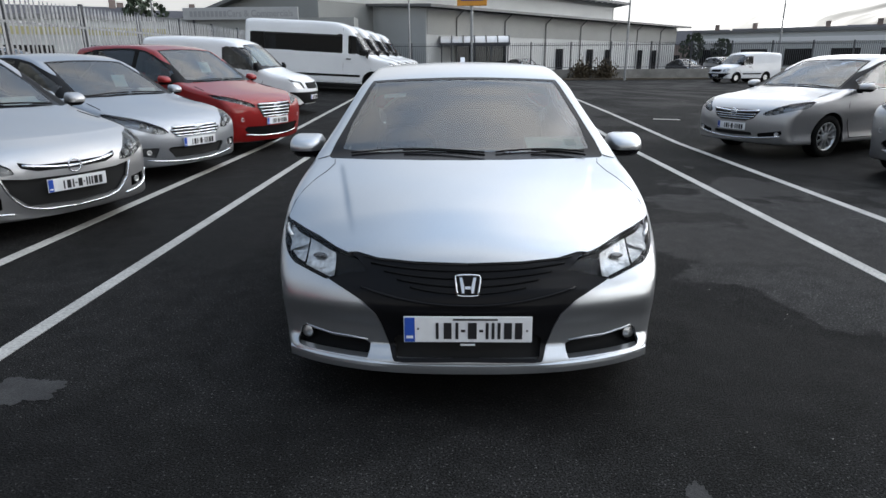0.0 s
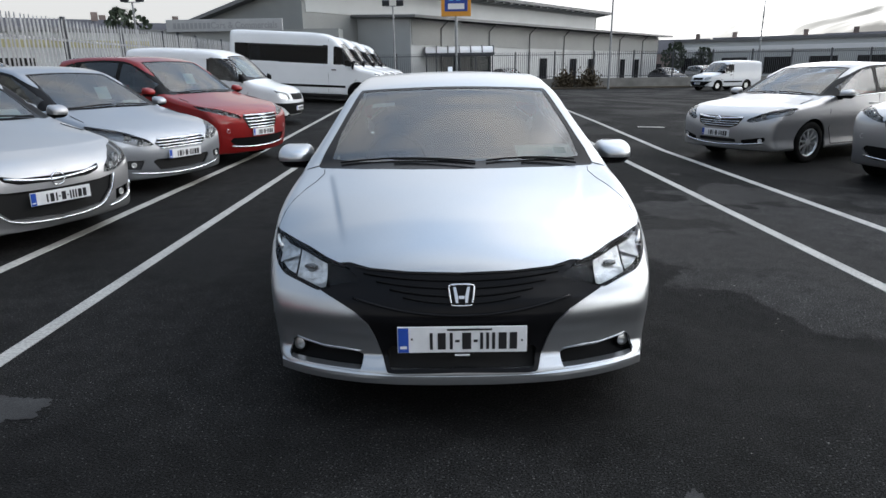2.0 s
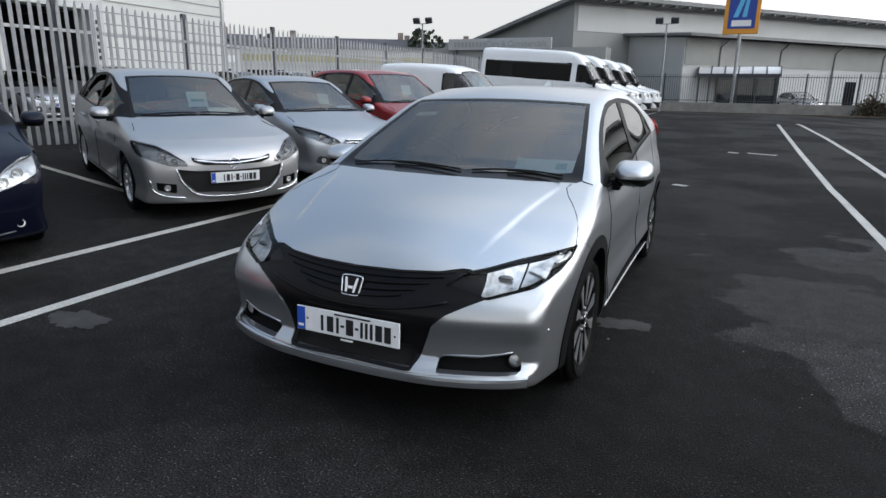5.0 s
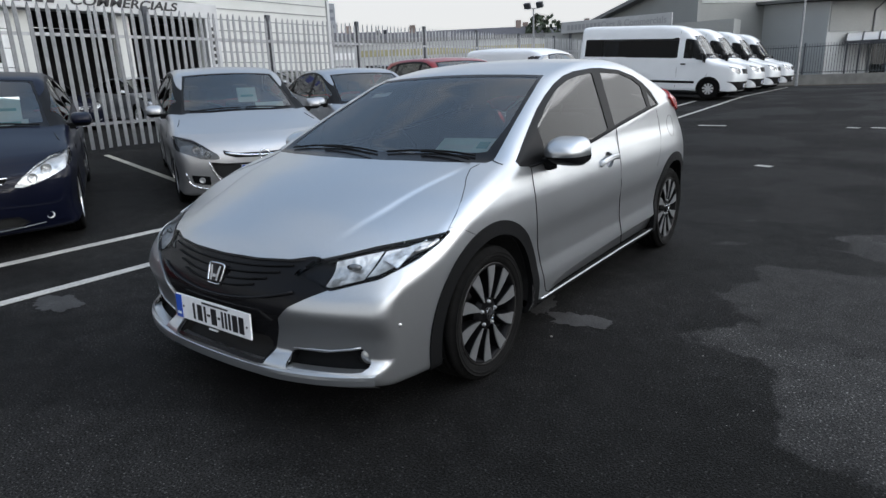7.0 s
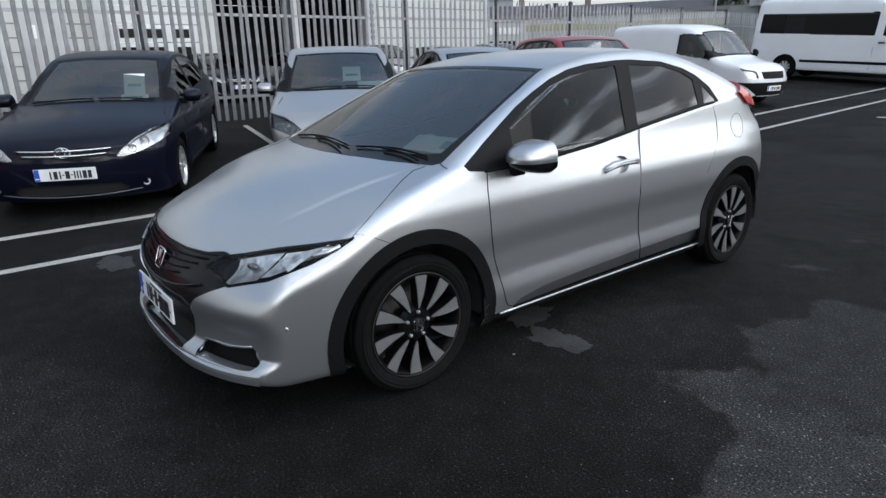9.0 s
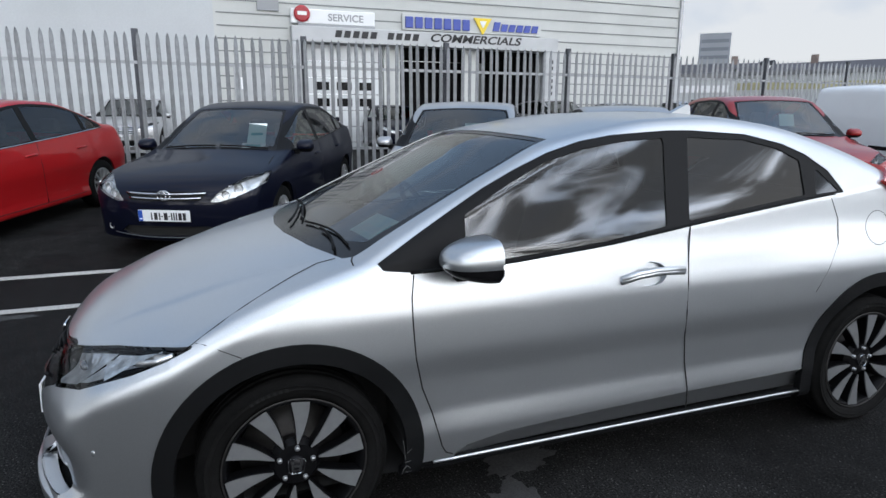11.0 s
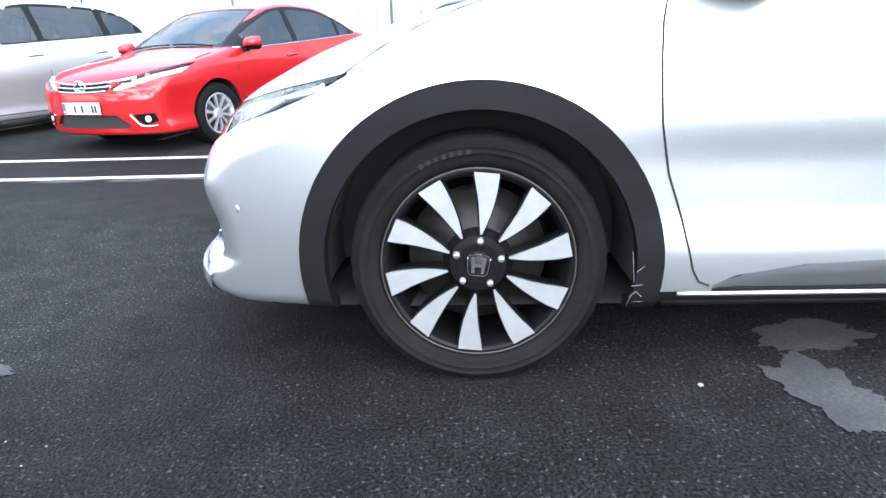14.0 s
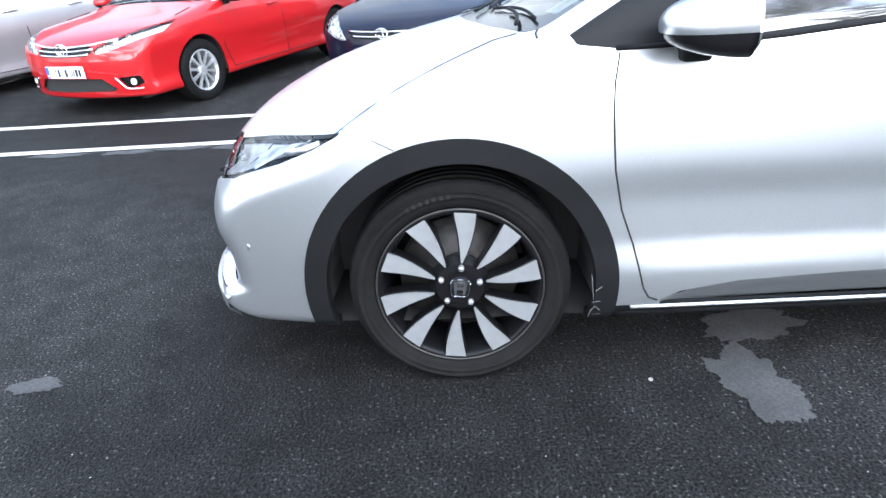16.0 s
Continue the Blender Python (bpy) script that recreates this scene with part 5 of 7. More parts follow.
def nose_emblem(sh, root, z, kind, r=0.05):
    y = float(sh.drop("y", [(0.0, z)])[0][1])
    em = child(new("emblem"), root, "chrome emblem ring")
    em.matrix_local = Matrix.Translation((0, y - 0.012, z))
    wide = 1.0 if kind == "ring" else 1.45
    bm = bmesh.new()
    tube(bm, [(r * wide * math.cos(a * math.pi / 12), 0, r * math.sin(a * math.pi / 12)) for a in range(25)], r * 0.13, 6)
    part("ring", bm, CHROME, em, smooth=True)
    bm = bmesh.new()
    if kind == "ring":
        tube(bm, [(-r * 1.15, -0.002, -r * 0.12), (0, -0.004, 0), (r * 1.15, -0.002, r * 0.12)], r * 0.12, 6)
    else:
        tube(bm, [(r * 0.5 * math.cos(a * math.pi / 8), -0.002, r * 0.85 * math.sin(a * math.pi / 8)) for a in range(17)], r * 0.11, 6)
    part("inner_bar", bm, CHROME, em, smooth=True)


def cabin(root, L, H, dash_y, seats):
    bm = bmesh.new()
    box(bm, -0.66, 0.66, dash_y, dash_y + 0.4, 0.6, H * 0.64, 0.05)
    part("dashboard", bm, LINING, root)
    for y in seats:
        for x in (-0.36, 0.36):
            st = child(new("seat"), root)
            st.matrix_local = Matrix.Translation((x, y, H * 0.25))
            bm = bmesh.new()
            box(bm, -0.23, 0.23, 0.0, 0.13, 0.0, H * 0.42, 0.05, Matrix.Rotation(radians(-14), 4, "X"))
            part("backrest", bm, SEAT, st)
            bm = bmesh.new()
            box(bm, -0.12, 0.12, 0.1, 0.2, H * 0.44, H * 0.56, 0.04)
            part("headrest", bm, SEAT, st)


def passenger_car(name, label, kind, paint_mat, place, dims, face, style="multi", cell=0.024, group="", chrome_frame=False):
    """A parked car. dims: length, half width, height; face: what its nose carries."""
    L, W, H = dims
    k, e = L / 4.5, H / 1.47
    s = dict(L=L, W=W, bottom=0.2, lattice_top=H * 0.93, skel=(0.8, L - 0.8), lean=0.42, bow_f=0.24, bow_p=2.3, bow_r=0.3, round=0.07, round_f=0.07, looks={})
    roof = {"saloon": [(2.5, 1.465), (3.0, 1.44), (3.5, 1.3), (3.95, 1.13), (4.3, 1.08), (4.5, 1.0), (4.8, 0.8)],
            "estate": [(2.5, 1.475), (3.2, 1.46), (3.9, 1.41), (4.25, 1.3), (4.45, 1.05), (4.8, 0.8)],
            "suv": [(2.5, 1.465), (3.2, 1.45), (3.9, 1.38), (4.2, 1.25), (4.4, 1.0), (4.8, 0.8)]}[kind]
    nose = [(-0.3, 0.62), (0.02, 0.7), (0.1, 0.748), (0.25, 0.805), (0.5, 0.87), (1.0, 0.96), (1.15, 0.992), (1.5, 1.165), (1.85, 1.33), (2.1, 1.42)]
    if kind == "suv":
        nose = [(-0.3, 0.66), (0.02, 0.745), (0.1, 0.787), (0.25, 0.83), (0.5, 0.88), (1.0, 0.958), (1.15, 0.987), (1.5, 1.165), (1.8, 1.32), (2.05, 1.42)]
    s["top"] = [(y * k, z * e) for y, z in nose + roof]
    s["sweep"] = [(0, 0.03), (0.5, 0.05), (1.0, 0.1), (1.4, 0.1), (2.1, 0.06), (2.6, 0), (3.6, -0.08), (L, -0.1)]
    s["crown"] = [(0, 0.03), (1.0, 0.035), (2.2, 0.045), (3.4, 0.05), (L, 0.04)]
    s["belt"] = [(0, 0.9 * e), (1.3 * k, 0.945 * e), (2.5 * k, 0.985 * e), (3.6 * k, 1.04 * e), (L, 1.05 * e)]
    s["plan"] = [(0, W - 0.11), (0.35, W - 0.03), (0.8, W - 0.003), (1.4, W - 0.01), (2.4, W - 0.008), (3.4, W), (L - 0.5, W - 0.03), (L, W - 0.14)]
    s["side"] = [(0.1, -0.06), (0.24, -0.012), (0.36, -0.03), (0.5, -0.02), (0.66 * e, 0.0), (0.78 * e, -0.008), (0.9 * e, -0.03), (1.05 * e, -0.06)]
    s["front"] = [(0.1, 0.14), (0.22, 0.06), (0.35, 0.03), (0.5, 0.02), (0.62, 0.032), (0.69, 0.06), (0.76, 0.13), (0.83, 0.26)]
    if kind == "suv":
        s["front"] = [(0.1, 0.18), (0.25, 0.08), (0.4, 0.035), (0.6, 0.015), (0.74, 0.025), (0.81, 0.055), (0.88, 0.13), (0.95, 0.26)]
    s["rear"] = [(0.2, L - 0.1), (0.45, L), (0.7, L - 0.01), (0.95, L - 0.1), (1.1 * e, L - 0.25), (1.3 * e, L - 0.45)]
    r = 0.35 if kind == "suv" else 0.316
    s["hubs"] = [(0.93 * k, r - 0.006), (3.55 * k, r - 0.006)]
    s["arch"], s["wheel"], s["wheel_x"] = r + 0.045, (r, 0.2, r * 0.68, style), W - 0.13
    if kind == "suv":
        s["trim"] = r + 0.1
    end = {"saloon": 3.72, "estate": 4.12, "suv": 4.0}[kind] * k
    peak = {"saloon": [(2.5, 1.405), (3.0, 1.37), (3.4, 1.25)], "estate": [(2.5, 1.415), (3.4, 1.39), (3.9, 1.32)], "suv": [(2.5, 1.4), (3.3, 1.36), (3.75, 1.26)]}[kind]
    dt = [(1.22 * k, 0.985 * e), (1.55 * k, 1.15 * e), (1.9 * k, 1.295 * e), (2.15 * k, 1.375 * e)] + [(y * k, z * e) for y, z in peak] + [(end, 1.09 * e)]
    db = [(1.22 * k, 0.965 * e), (1.5 * k, 0.955 * e), (2.5 * k, 0.99 * e), (end, 1.055 * e)]
    frame_mat = SATIN
    panes = [(1.5 * k, 2.33 * k), (2.42 * k, 3.3 * k)] + ([(3.4 * k, end - 0.12)] if kind != "saloon" else [(3.36 * k, end - 0.13)])
    s["cuts"] = glazing(s, (1.15 * k, 2.02 * k, 0.68 * W / 0.88, 0.55 * W / 0.88), dt, db, panes, GLASS, frame_mat)
    for key, shape, axis, look_ in face["cuts"]:
        s["cuts"].append((key, on_skin(shape), axis, ("body",)))
        s["looks"][key] = look_
    s["cuts"].append(("tail_lamp", on_side([(L - 0.45, 0.95 * e), (L - 0.3, 0.97 * e), (L - 0.05, 0.9 * e), (L - 0.05, 0.75 * e), (L - 0.3, 0.78 * e)]), (1, 0.3, 0), ("body",)))
    s["looks"]["tail_lamp"] = ("tail_lamp", RED_LENS, 0.0, 0.01, True, "red tail lamp")
    s["housing"] = face.get("housing", LAMP_HOUSING)
    s["gap_r"] = 0.004
    s["gaps"] = [("x", [(1.3 * k, 0.93 * e), (1.27 * k, 0.75), (1.3 * k, 0.5), (1.38 * k, 0.27)]), ("x", [(2.38 * k, 0.97 * e), (2.36 * k, 0.7), (2.38 * k, 0.27)]),
                 ("x", [(1.38 * k, 0.27), (2.4 * k, 0.265), (3.1 * k, 0.27)]), ("z", [(W * 0.872, 0.8), (W * 0.85, 0.9), (W * 0.82, 1.05 * k)])]
    root, sh = car(name, label, s, cell, paint_mat, place, group)
    for row in face.get("bars", ()):
        bars_on(sh, root, *row)
    nose_emblem(sh, root, face["emblem"][0], face["emblem"][1], face["emblem"][2])
    pz = face["plate"]
    number_plate(root, 0, float(sh.drop("y", [(0.0, pz)])[0][1]) - 0.012, pz, PLATE_BARS, 0)
    for sd in (-1, 1):
        for x, z, rad in face["bowls"]:
            z += 0.05 * min(1, max(0, (x - 0.42) / 0.33))
            q = sh.drop("y", [(x, z)])[0]
            bm = bmesh.new()
            m = Matrix.Translation((sd * x, q[1] + 0.014, z)) @ Matrix.Rotation(sd * radians(25), 4, "Z") @ Matrix.Rotation(radians(-90), 4, "Z")
            lathe(bm, [(rad, 0.004), (rad * 0.95, -0.008), (rad * 0.7, -0.026), (rad * 0.3, -0.034), (0.008, -0.01), (0.001, -0.008)], 20, "x", m)
            part("lamp_bowl", bm, LAMP_BOWL, root, smooth=True)
        door_mirror(root, W + 0.075, 1.48 * k, 1.0 * e, 0.19, 0.14, 0.14, face.get("mirror", paint_mat), PLASTIC, sd)
        bm = bmesh.new()
        box(bm, W - 0.1, W, 1.4 * k, 1.48 * k, 0.945 * e, 0.975 * e, 0.01, Matrix.Diagonal((sd, 1, 1, 1)))
        part("mirror_foot", bm, PLASTIC, root)
        for y in (2.22 * k, 3.15 * k):
            q = sh.drop("x", [(y - 0.1, 0.84 * e), (y - 0.05, 0.845 * e), (y + 0.05, 0.848 * e), (y + 0.1, 0.845 * e)])
            bm = bmesh.new()
            tube(bm, [(sd * (q[i][0] + (0.022 if 0 < i < 3 else 0.0)), q[i][1], q[i][2]) for i in range(4)], 0.013, 8)
            part("door_handle", bm, face.get("handle", paint_mat), root, smooth=True)
        if "fog" in face:
            x, z = face["fog"]
            q = sh.drop("y", [(x, z)])[0]
            bm = bmesh.new()
            lathe(bm, [(0.03, 0.0), (0.032, 0.008), (0.026, 0.01), (0.02, 0.003), (0.001, 0.006)], 20, "x", Matrix.Translation((sd * x, q[1] + 0.008, z)) @ Matrix.Rotation(radians(-90) + sd * 0.3, 4, "Z"))
            part("fog_lamp", bm, LAMP_BOWL, root, smooth=True)
        for pts in face.get("trims", ()):
            q = sh.drop("y", smooth_line(pts))
            bm = bmesh.new()
            tube(bm, [(sd * x, y - 0.003, z) for x, y, z in q], 0.009, 6)
            part("bumper_trim", bm, CHROME, root, "bright trim line", True)
        if chrome_frame:
            yy = np.linspace(1.3 * k, end, 20)
            b = curve(db)
            q = sh.drop("x", [(y, float(b(y))) for y in yy])
            bm = bmesh.new()
            tube(bm, [(sd * (a[0] + 0.002), a[1], a[2]) for a in q], 0.008, 6)
            part("waist_strip", bm, CHROME, root, smooth=True)
    for x0, x1 in ((-0.6, 0.0), (0.05, 0.6)):
        p = [(x0 + (x1 - x0) * i / 8, 1.2 * k + 0.05 * abs(x0 + (x1 - x0) * i / 8)) for i in range(9)]
        q = sh.drop("z", [(abs(x), y) for x, y in p])
        bm = bmesh.new()
        tube(bm, [(p[i][0], q[i][1], q[i][2] + 0.012) for i in range(9)], 0.008, 6)
        part("wiper", bm, PLASTIC, root, smooth=True)
    cabin(root, L, H, 1.25 * k, (2.25 * k, 3.2 * k))
    return root, sh


LENS_LOOK = ("headlamp", LENS, -0.002, 0.02, True, "clear headlamp")


def lamp_cut(pts):
    """A headlamp whose outline climbs towards the wing."""
    pts = [(k, a, b + (0.04 if k == "S" else 0.05 * min(1, max(0, (a - 0.42) / 0.33)))) for k, a, b in pts]
    return ("headlamp", pts, (0.6, -0.78, 0.15), LENS_LOOK)


def dark_cut(key, pts, depth=0.03, axis=(0, -1, 0.1), sides=False, material=None, name="grille"):
    return (key, pts, axis, (name, material or UNDER, -depth, -depth, sides, "dark opening"))


FACE_NAVY = dict(
    cuts=[lamp_cut([("F", 0.43, 0.6), ("F", 0.5, 0.665), ("F", 0.6, 0.725), ("F", 0.7, 0.758), ("S", 0.6, 0.8), ("S", 0.68, 0.79), ("S", 0.5, 0.7), ("F", 0.75, 0.625), ("F", 0.62, 0.592), ("F", 0.5, 0.58)]),
          dark_cut("upper_grille", [("F", -0.3, 0.69), ("F", 0.36, 0.69), ("F", 0.4, 0.67), ("F", 0.34, 0.61), ("F", -0.3, 0.595)]),
          dark_cut("intake", [("F", -0.3, 0.36), ("F", 0.42, 0.36), ("F", 0.5, 0.3), ("F", 0.42, 0.26), ("F", -0.3, 0.25)])],
    bars=[([(0.4, 0.672, 0.008), (0.36, 0.63, 0.008)], 0.0095, CHROME, "grille_bar", "chrome grille bar"), ([(0.6, 0.245, 0.03)], 0.006, GREY_PAINT, "lower_strip", "grey lower strip")],
    emblem=(0.66, "oval", 0.045), bowls=((0.57, 0.635, 0.038), (0.67, 0.675, 0.045)), plate=0.47, fog=(0.64, 0.33))
FACE_RED = dict(
    cuts=[lamp_cut([("F", 0.36, 0.645), ("F", 0.42, 0.69), ("F", 0.6, 0.735), ("F", 0.7, 0.76), ("S", 0.66, 0.82), ("S", 0.76, 0.81), ("S", 0.52, 0.72), ("F", 0.75, 0.66), ("F", 0.56, 0.63), ("F", 0.42, 0.625)]),
          dark_cut("upper_grille", [("F", -0.3, 0.695), ("F", 0.35, 0.695), ("F", 0.37, 0.64), ("F", 0.3, 0.61), ("F", -0.3, 0.59)]),
          dark_cut("intake", [("F", -0.3, 0.4), ("F", 0.4, 0.4), ("F", 0.52, 0.3), ("F", 0.48, 0.27), ("F", -0.3, 0.26)]),
          dark_cut("fog_recess", [("F", 0.56, 0.4), ("F", 0.76, 0.41), ("F", 0.78, 0.33), ("F", 0.64, 0.29)], 0.03, (0.4, -0.9, 0), True, PLASTIC, "fog_recess")],
    bars=[([(0.6, 0.69, 0.05), (0.38, 0.655, 0.015), (0.33, 0.617, 0.01)], 0.011, CHROME, "grille_bar", "chrome grille bar")],
    trims=([(0.54, 0.4), (0.57, 0.36), (0.62, 0.295), (0.7, 0.285), (0.76, 0.29)],),
    emblem=(0.67, "oval", 0.055), bowls=((0.5, 0.662, 0.024), (0.59, 0.682, 0.028), (0.68, 0.705, 0.028)), plate=0.47, fog=(0.69, 0.355))
FACE_RING = dict(
    cuts=[lamp_cut([("F", 0.46, 0.6), ("F", 0.48, 0.645), ("F", 0.6, 0.715), ("F", 0.7, 0.755), ("S", 0.58, 0.79), ("S", 0.62, 0.77), ("S", 0.46, 0.67), ("F", 0.75, 0.6), ("F", 0.64, 0.575), ("F", 0.53, 0.58)]),
          dark_cut("upper_grille", [("F", -0.3, 0.645), ("F", 0.3, 0.66), ("F", 0.43, 0.695), ("F", 0.41, 0.645), ("F", 0.3, 0.61), ("F", -0.3, 0.59)]),
          dark_cut("intake", [("F", -0.3, 0.54), ("F", 0.4, 0.555), ("F", 0.56, 0.575), ("F", 0.52, 0.45), ("F", 0.4, 0.33), ("F", -0.3, 0.28)]),
          dark_cut("fog_recess", [("F", 0.58, 0.42), ("F", 0.76, 0.44), ("F", 0.75, 0.35), ("F", 0.58, 0.32)], 0.03, (0.4, -0.9, 0), True, PLASTIC, "fog_recess")],
    bars=[([(0.4, 0.625, 0.04)], 0.013, CHROME, "grille_bar", "chrome grille bar")],
    trims=([(0.575, 0.575), (0.53, 0.45), (0.41, 0.32), (0.25, 0.282), (0.0, 0.27)], [(0.81, 0.46), (0.78, 0.35), (0.66, 0.292), (0.5, 0.275)]),
    emblem=(0.625, "ring", 0.055), bowls=((0.58, 0.625, 0.032), (0.68, 0.665, 0.04)), housing=LAMP_DARK, plate=0.48, fog=(0.66, 0.38))
FACE_HEX = dict(
    cuts=[lamp_cut([("F", 0.41, 0.63), ("F", 0.47, 0.685), ("F", 0.6, 0.735), ("F", 0.7, 0.76), ("S", 0.66, 0.82), ("S", 0.74, 0.8), ("S", 0.52, 0.7), ("F", 0.75, 0.625), ("F", 0.62, 0.595), ("F", 0.5, 0.6)]),
          dark_cut("upper_grille", [("F", -0.3, 0.69), ("F", 0.33, 0.69), ("F", 0.41, 0.65), ("F", 0.34, 0.585), ("F", -0.3, 0.575)]),
          dark_cut("intake", [("F", -0.3, 0.43), ("F", 0.4, 0.45), ("F", 0.46, 0.43), ("F", 0.36, 0.31), ("F", -0.3, 0.3)]),
          dark_cut("fog_recess", [("F", 0.55, 0.45), ("F", 0.74, 0.46), ("F", 0.78, 0.36), ("F", 0.6, 0.33)], 0.025, (0.4, -0.9, 0), True, LAMP_DARK, "fog_recess")],
    bars=[([(0.36, 0.687, 0.0), (0.39, 0.652, 0.0), (0.38, 0.617, 0.0), (0.34, 0.583, 0.0)], 0.01, CHROME, "grille_bar", "chrome grille bar"), ([(0.7, 0.255, 0.05)], 0.01, CHROME, "lower_strip", "bright lower strip")],
    emblem=(0.645, "oval", 0.042), bowls=((0.56, 0.64, 0.03), (0.67, 0.675, 0.042)), housing=LAMP_DARK, plate=0.5, fog=(0.67, 0.4))
FACE_WING = dict(
    cuts=[lamp_cut([("F", 0.47, 0.63), ("F", 0.5, 0.665), ("F", 0.62, 0.72), ("F", 0.72, 0.755), ("S", 0.6, 0.8), ("S", 0.66, 0.79), ("S", 0.5, 0.7), ("F", 0.76, 0.63), ("F", 0.64, 0.61), ("F", 0.54, 0.61)]),
          dark_cut("upper_grille", [("F", -0.3, 0.695), ("F", 0.38, 0.705), ("F", 0.43, 0.69), ("F", 0.36, 0.58), ("F", 0.24, 0.535), ("F", -0.3, 0.53)]),
          dark_cut("intake", [("F", -0.3, 0.37), ("F", 0.34, 0.37), ("F", 0.36, 0.32), ("F", -0.3, 0.3)]),
          dark_cut("fog_recess", [("F", 0.43, 0.36), ("F", 0.76, 0.42), ("F", 0.77, 0.37), ("F", 0.68, 0.31), ("F", 0.45, 0.3)], 0.03, (0.4, -0.9, 0), True, PLASTIC, "fog_recess")],
    bars=[([(0.41, 0.672, 0.02)], 0.017, CHROME, "grille_wing", "broad chrome wing across the grille"), ([(0.38, 0.63, 0.008), (0.36, 0.597, 0.006), (0.3, 0.564, 0.004)], 0.008, CHROME, "grille_bar", "chrome grille bar"), ([(0.74, 0.275, 0.06)], 0.012, CHROME, "lower_strip", "bright lower strip")],
    emblem=(0.655, "ring", 0.055), bowls=((0.58, 0.645, 0.028), (0.68, 0.675, 0.036)), housing=LAMP_DARK, plate=0.45, fog=(0.7, 0.365))
FACE_SUV = dict(
    cuts=[lamp_cut([("F", 0.42, 0.755), ("F", 0.46, 0.815), ("F", 0.6, 0.85), ("F", 0.7, 0.872), ("S", 0.6, 0.94), ("S", 0.68, 0.92), ("S", 0.48, 0.85), ("F", 0.75, 0.79), ("F", 0.56, 0.76)]),
          dark_cut("upper_grille", [("F", -0.3, 0.825), ("F", 0.36, 0.825), ("F", 0.42, 0.78), ("F", 0.32, 0.6), ("F", -0.3, 0.59)]),
          dark_cut("intake", [("F", -0.3, 0.45), ("F", 0.6, 0.47), ("F", 0.66, 0.42), ("F", 0.5, 0.3), ("F", -0.3, 0.29)], 0.02, (0, -1, 0), False, PLASTIC)],
    bars=[([(0.38, 0.81, 0.0), (0.39, 0.76, 0.0), (0.36, 0.71, 0.0), (0.34, 0.66, 0.0), (0.31, 0.615, 0.0)], 0.012, CHROME, "grille_bar", "chrome grille bar"), ([(0.62, 0.3, 0.04)], 0.014, CHROME, "skid_strip", "bright skid strip")],
    emblem=(0.765, "oval", 0.05), bowls=((0.53, 0.79, 0.026), (0.64, 0.815, 0.03)), housing=LAMP_DARK, plate=0.54, fog=(0.68, 0.58))


def parked(x, y, heading, pitch=3.0):
    """Place of a car whose nose is at (x, y), facing heading degrees (0: +x)."""
    return pose(x, y, ground_z(x, y) - 0.02, 0, 0, heading + 90) @ Matrix.Rotation(radians(pitch), 4, "X")


ROW = "cars parked along the fence"
navy, _ = passenger_car("navy_saloon", "dark navy saloon car with chrome grille bars parked by the fence", "saloon", NAVY, parked(-3.72, 0.25, -26), (4.54, 0.88, 1.47), FACE_NAVY, group=ROW)
passenger_car("red_saloon", "bright red saloon car with chrome trim parked by the fence", "saloon", RED, parked(-3.78, -2.85, -22), (4.62, 0.888, 1.465), FACE_RED, group=ROW, chrome_frame=True)
passenger_car("silver_saloon", "silver saloon car with papers behind the windscreen", "saloon", SILVER_WARM, parked(-3.37, 3.03, -27), (4.6, 0.905, 1.5), FACE_RING, group=ROW)
passenger_car("blue_silver_saloon", "bluish silver saloon car with hexagonal chrome grille", "saloon", SILVER_BLUE, parked(-3.42, 5.82, -25), (4.74, 0.905, 1.47), FACE_HEX, group=ROW, chrome_frame=True)
passenger_car("red_suv", "dark red compact off-road car with chrome grille bars", "suv", DARK_RED, parked(-3.08, 8.25, -24), (4.47, 0.925, 1.65), FACE_SUV, group=ROW)
passenger_car("silver_suv", "pale silver compact off-road car parked by the fence", "suv", SILVER_WARM, parked(-3.9, -6.0, -22), (4.36, 0.92, 1.61), FACE_SUV, group=ROW, cell=0.034)
passenger_car("silver_estate", "silver estate car with chrome grille parked across the lane", "estate", SILVER_WARM, pose(4.25, 7.7, 0, 0, 0, -65), (4.9, 0.928, 1.5), FACE_WING, cell=0.024, chrome_frame=True)


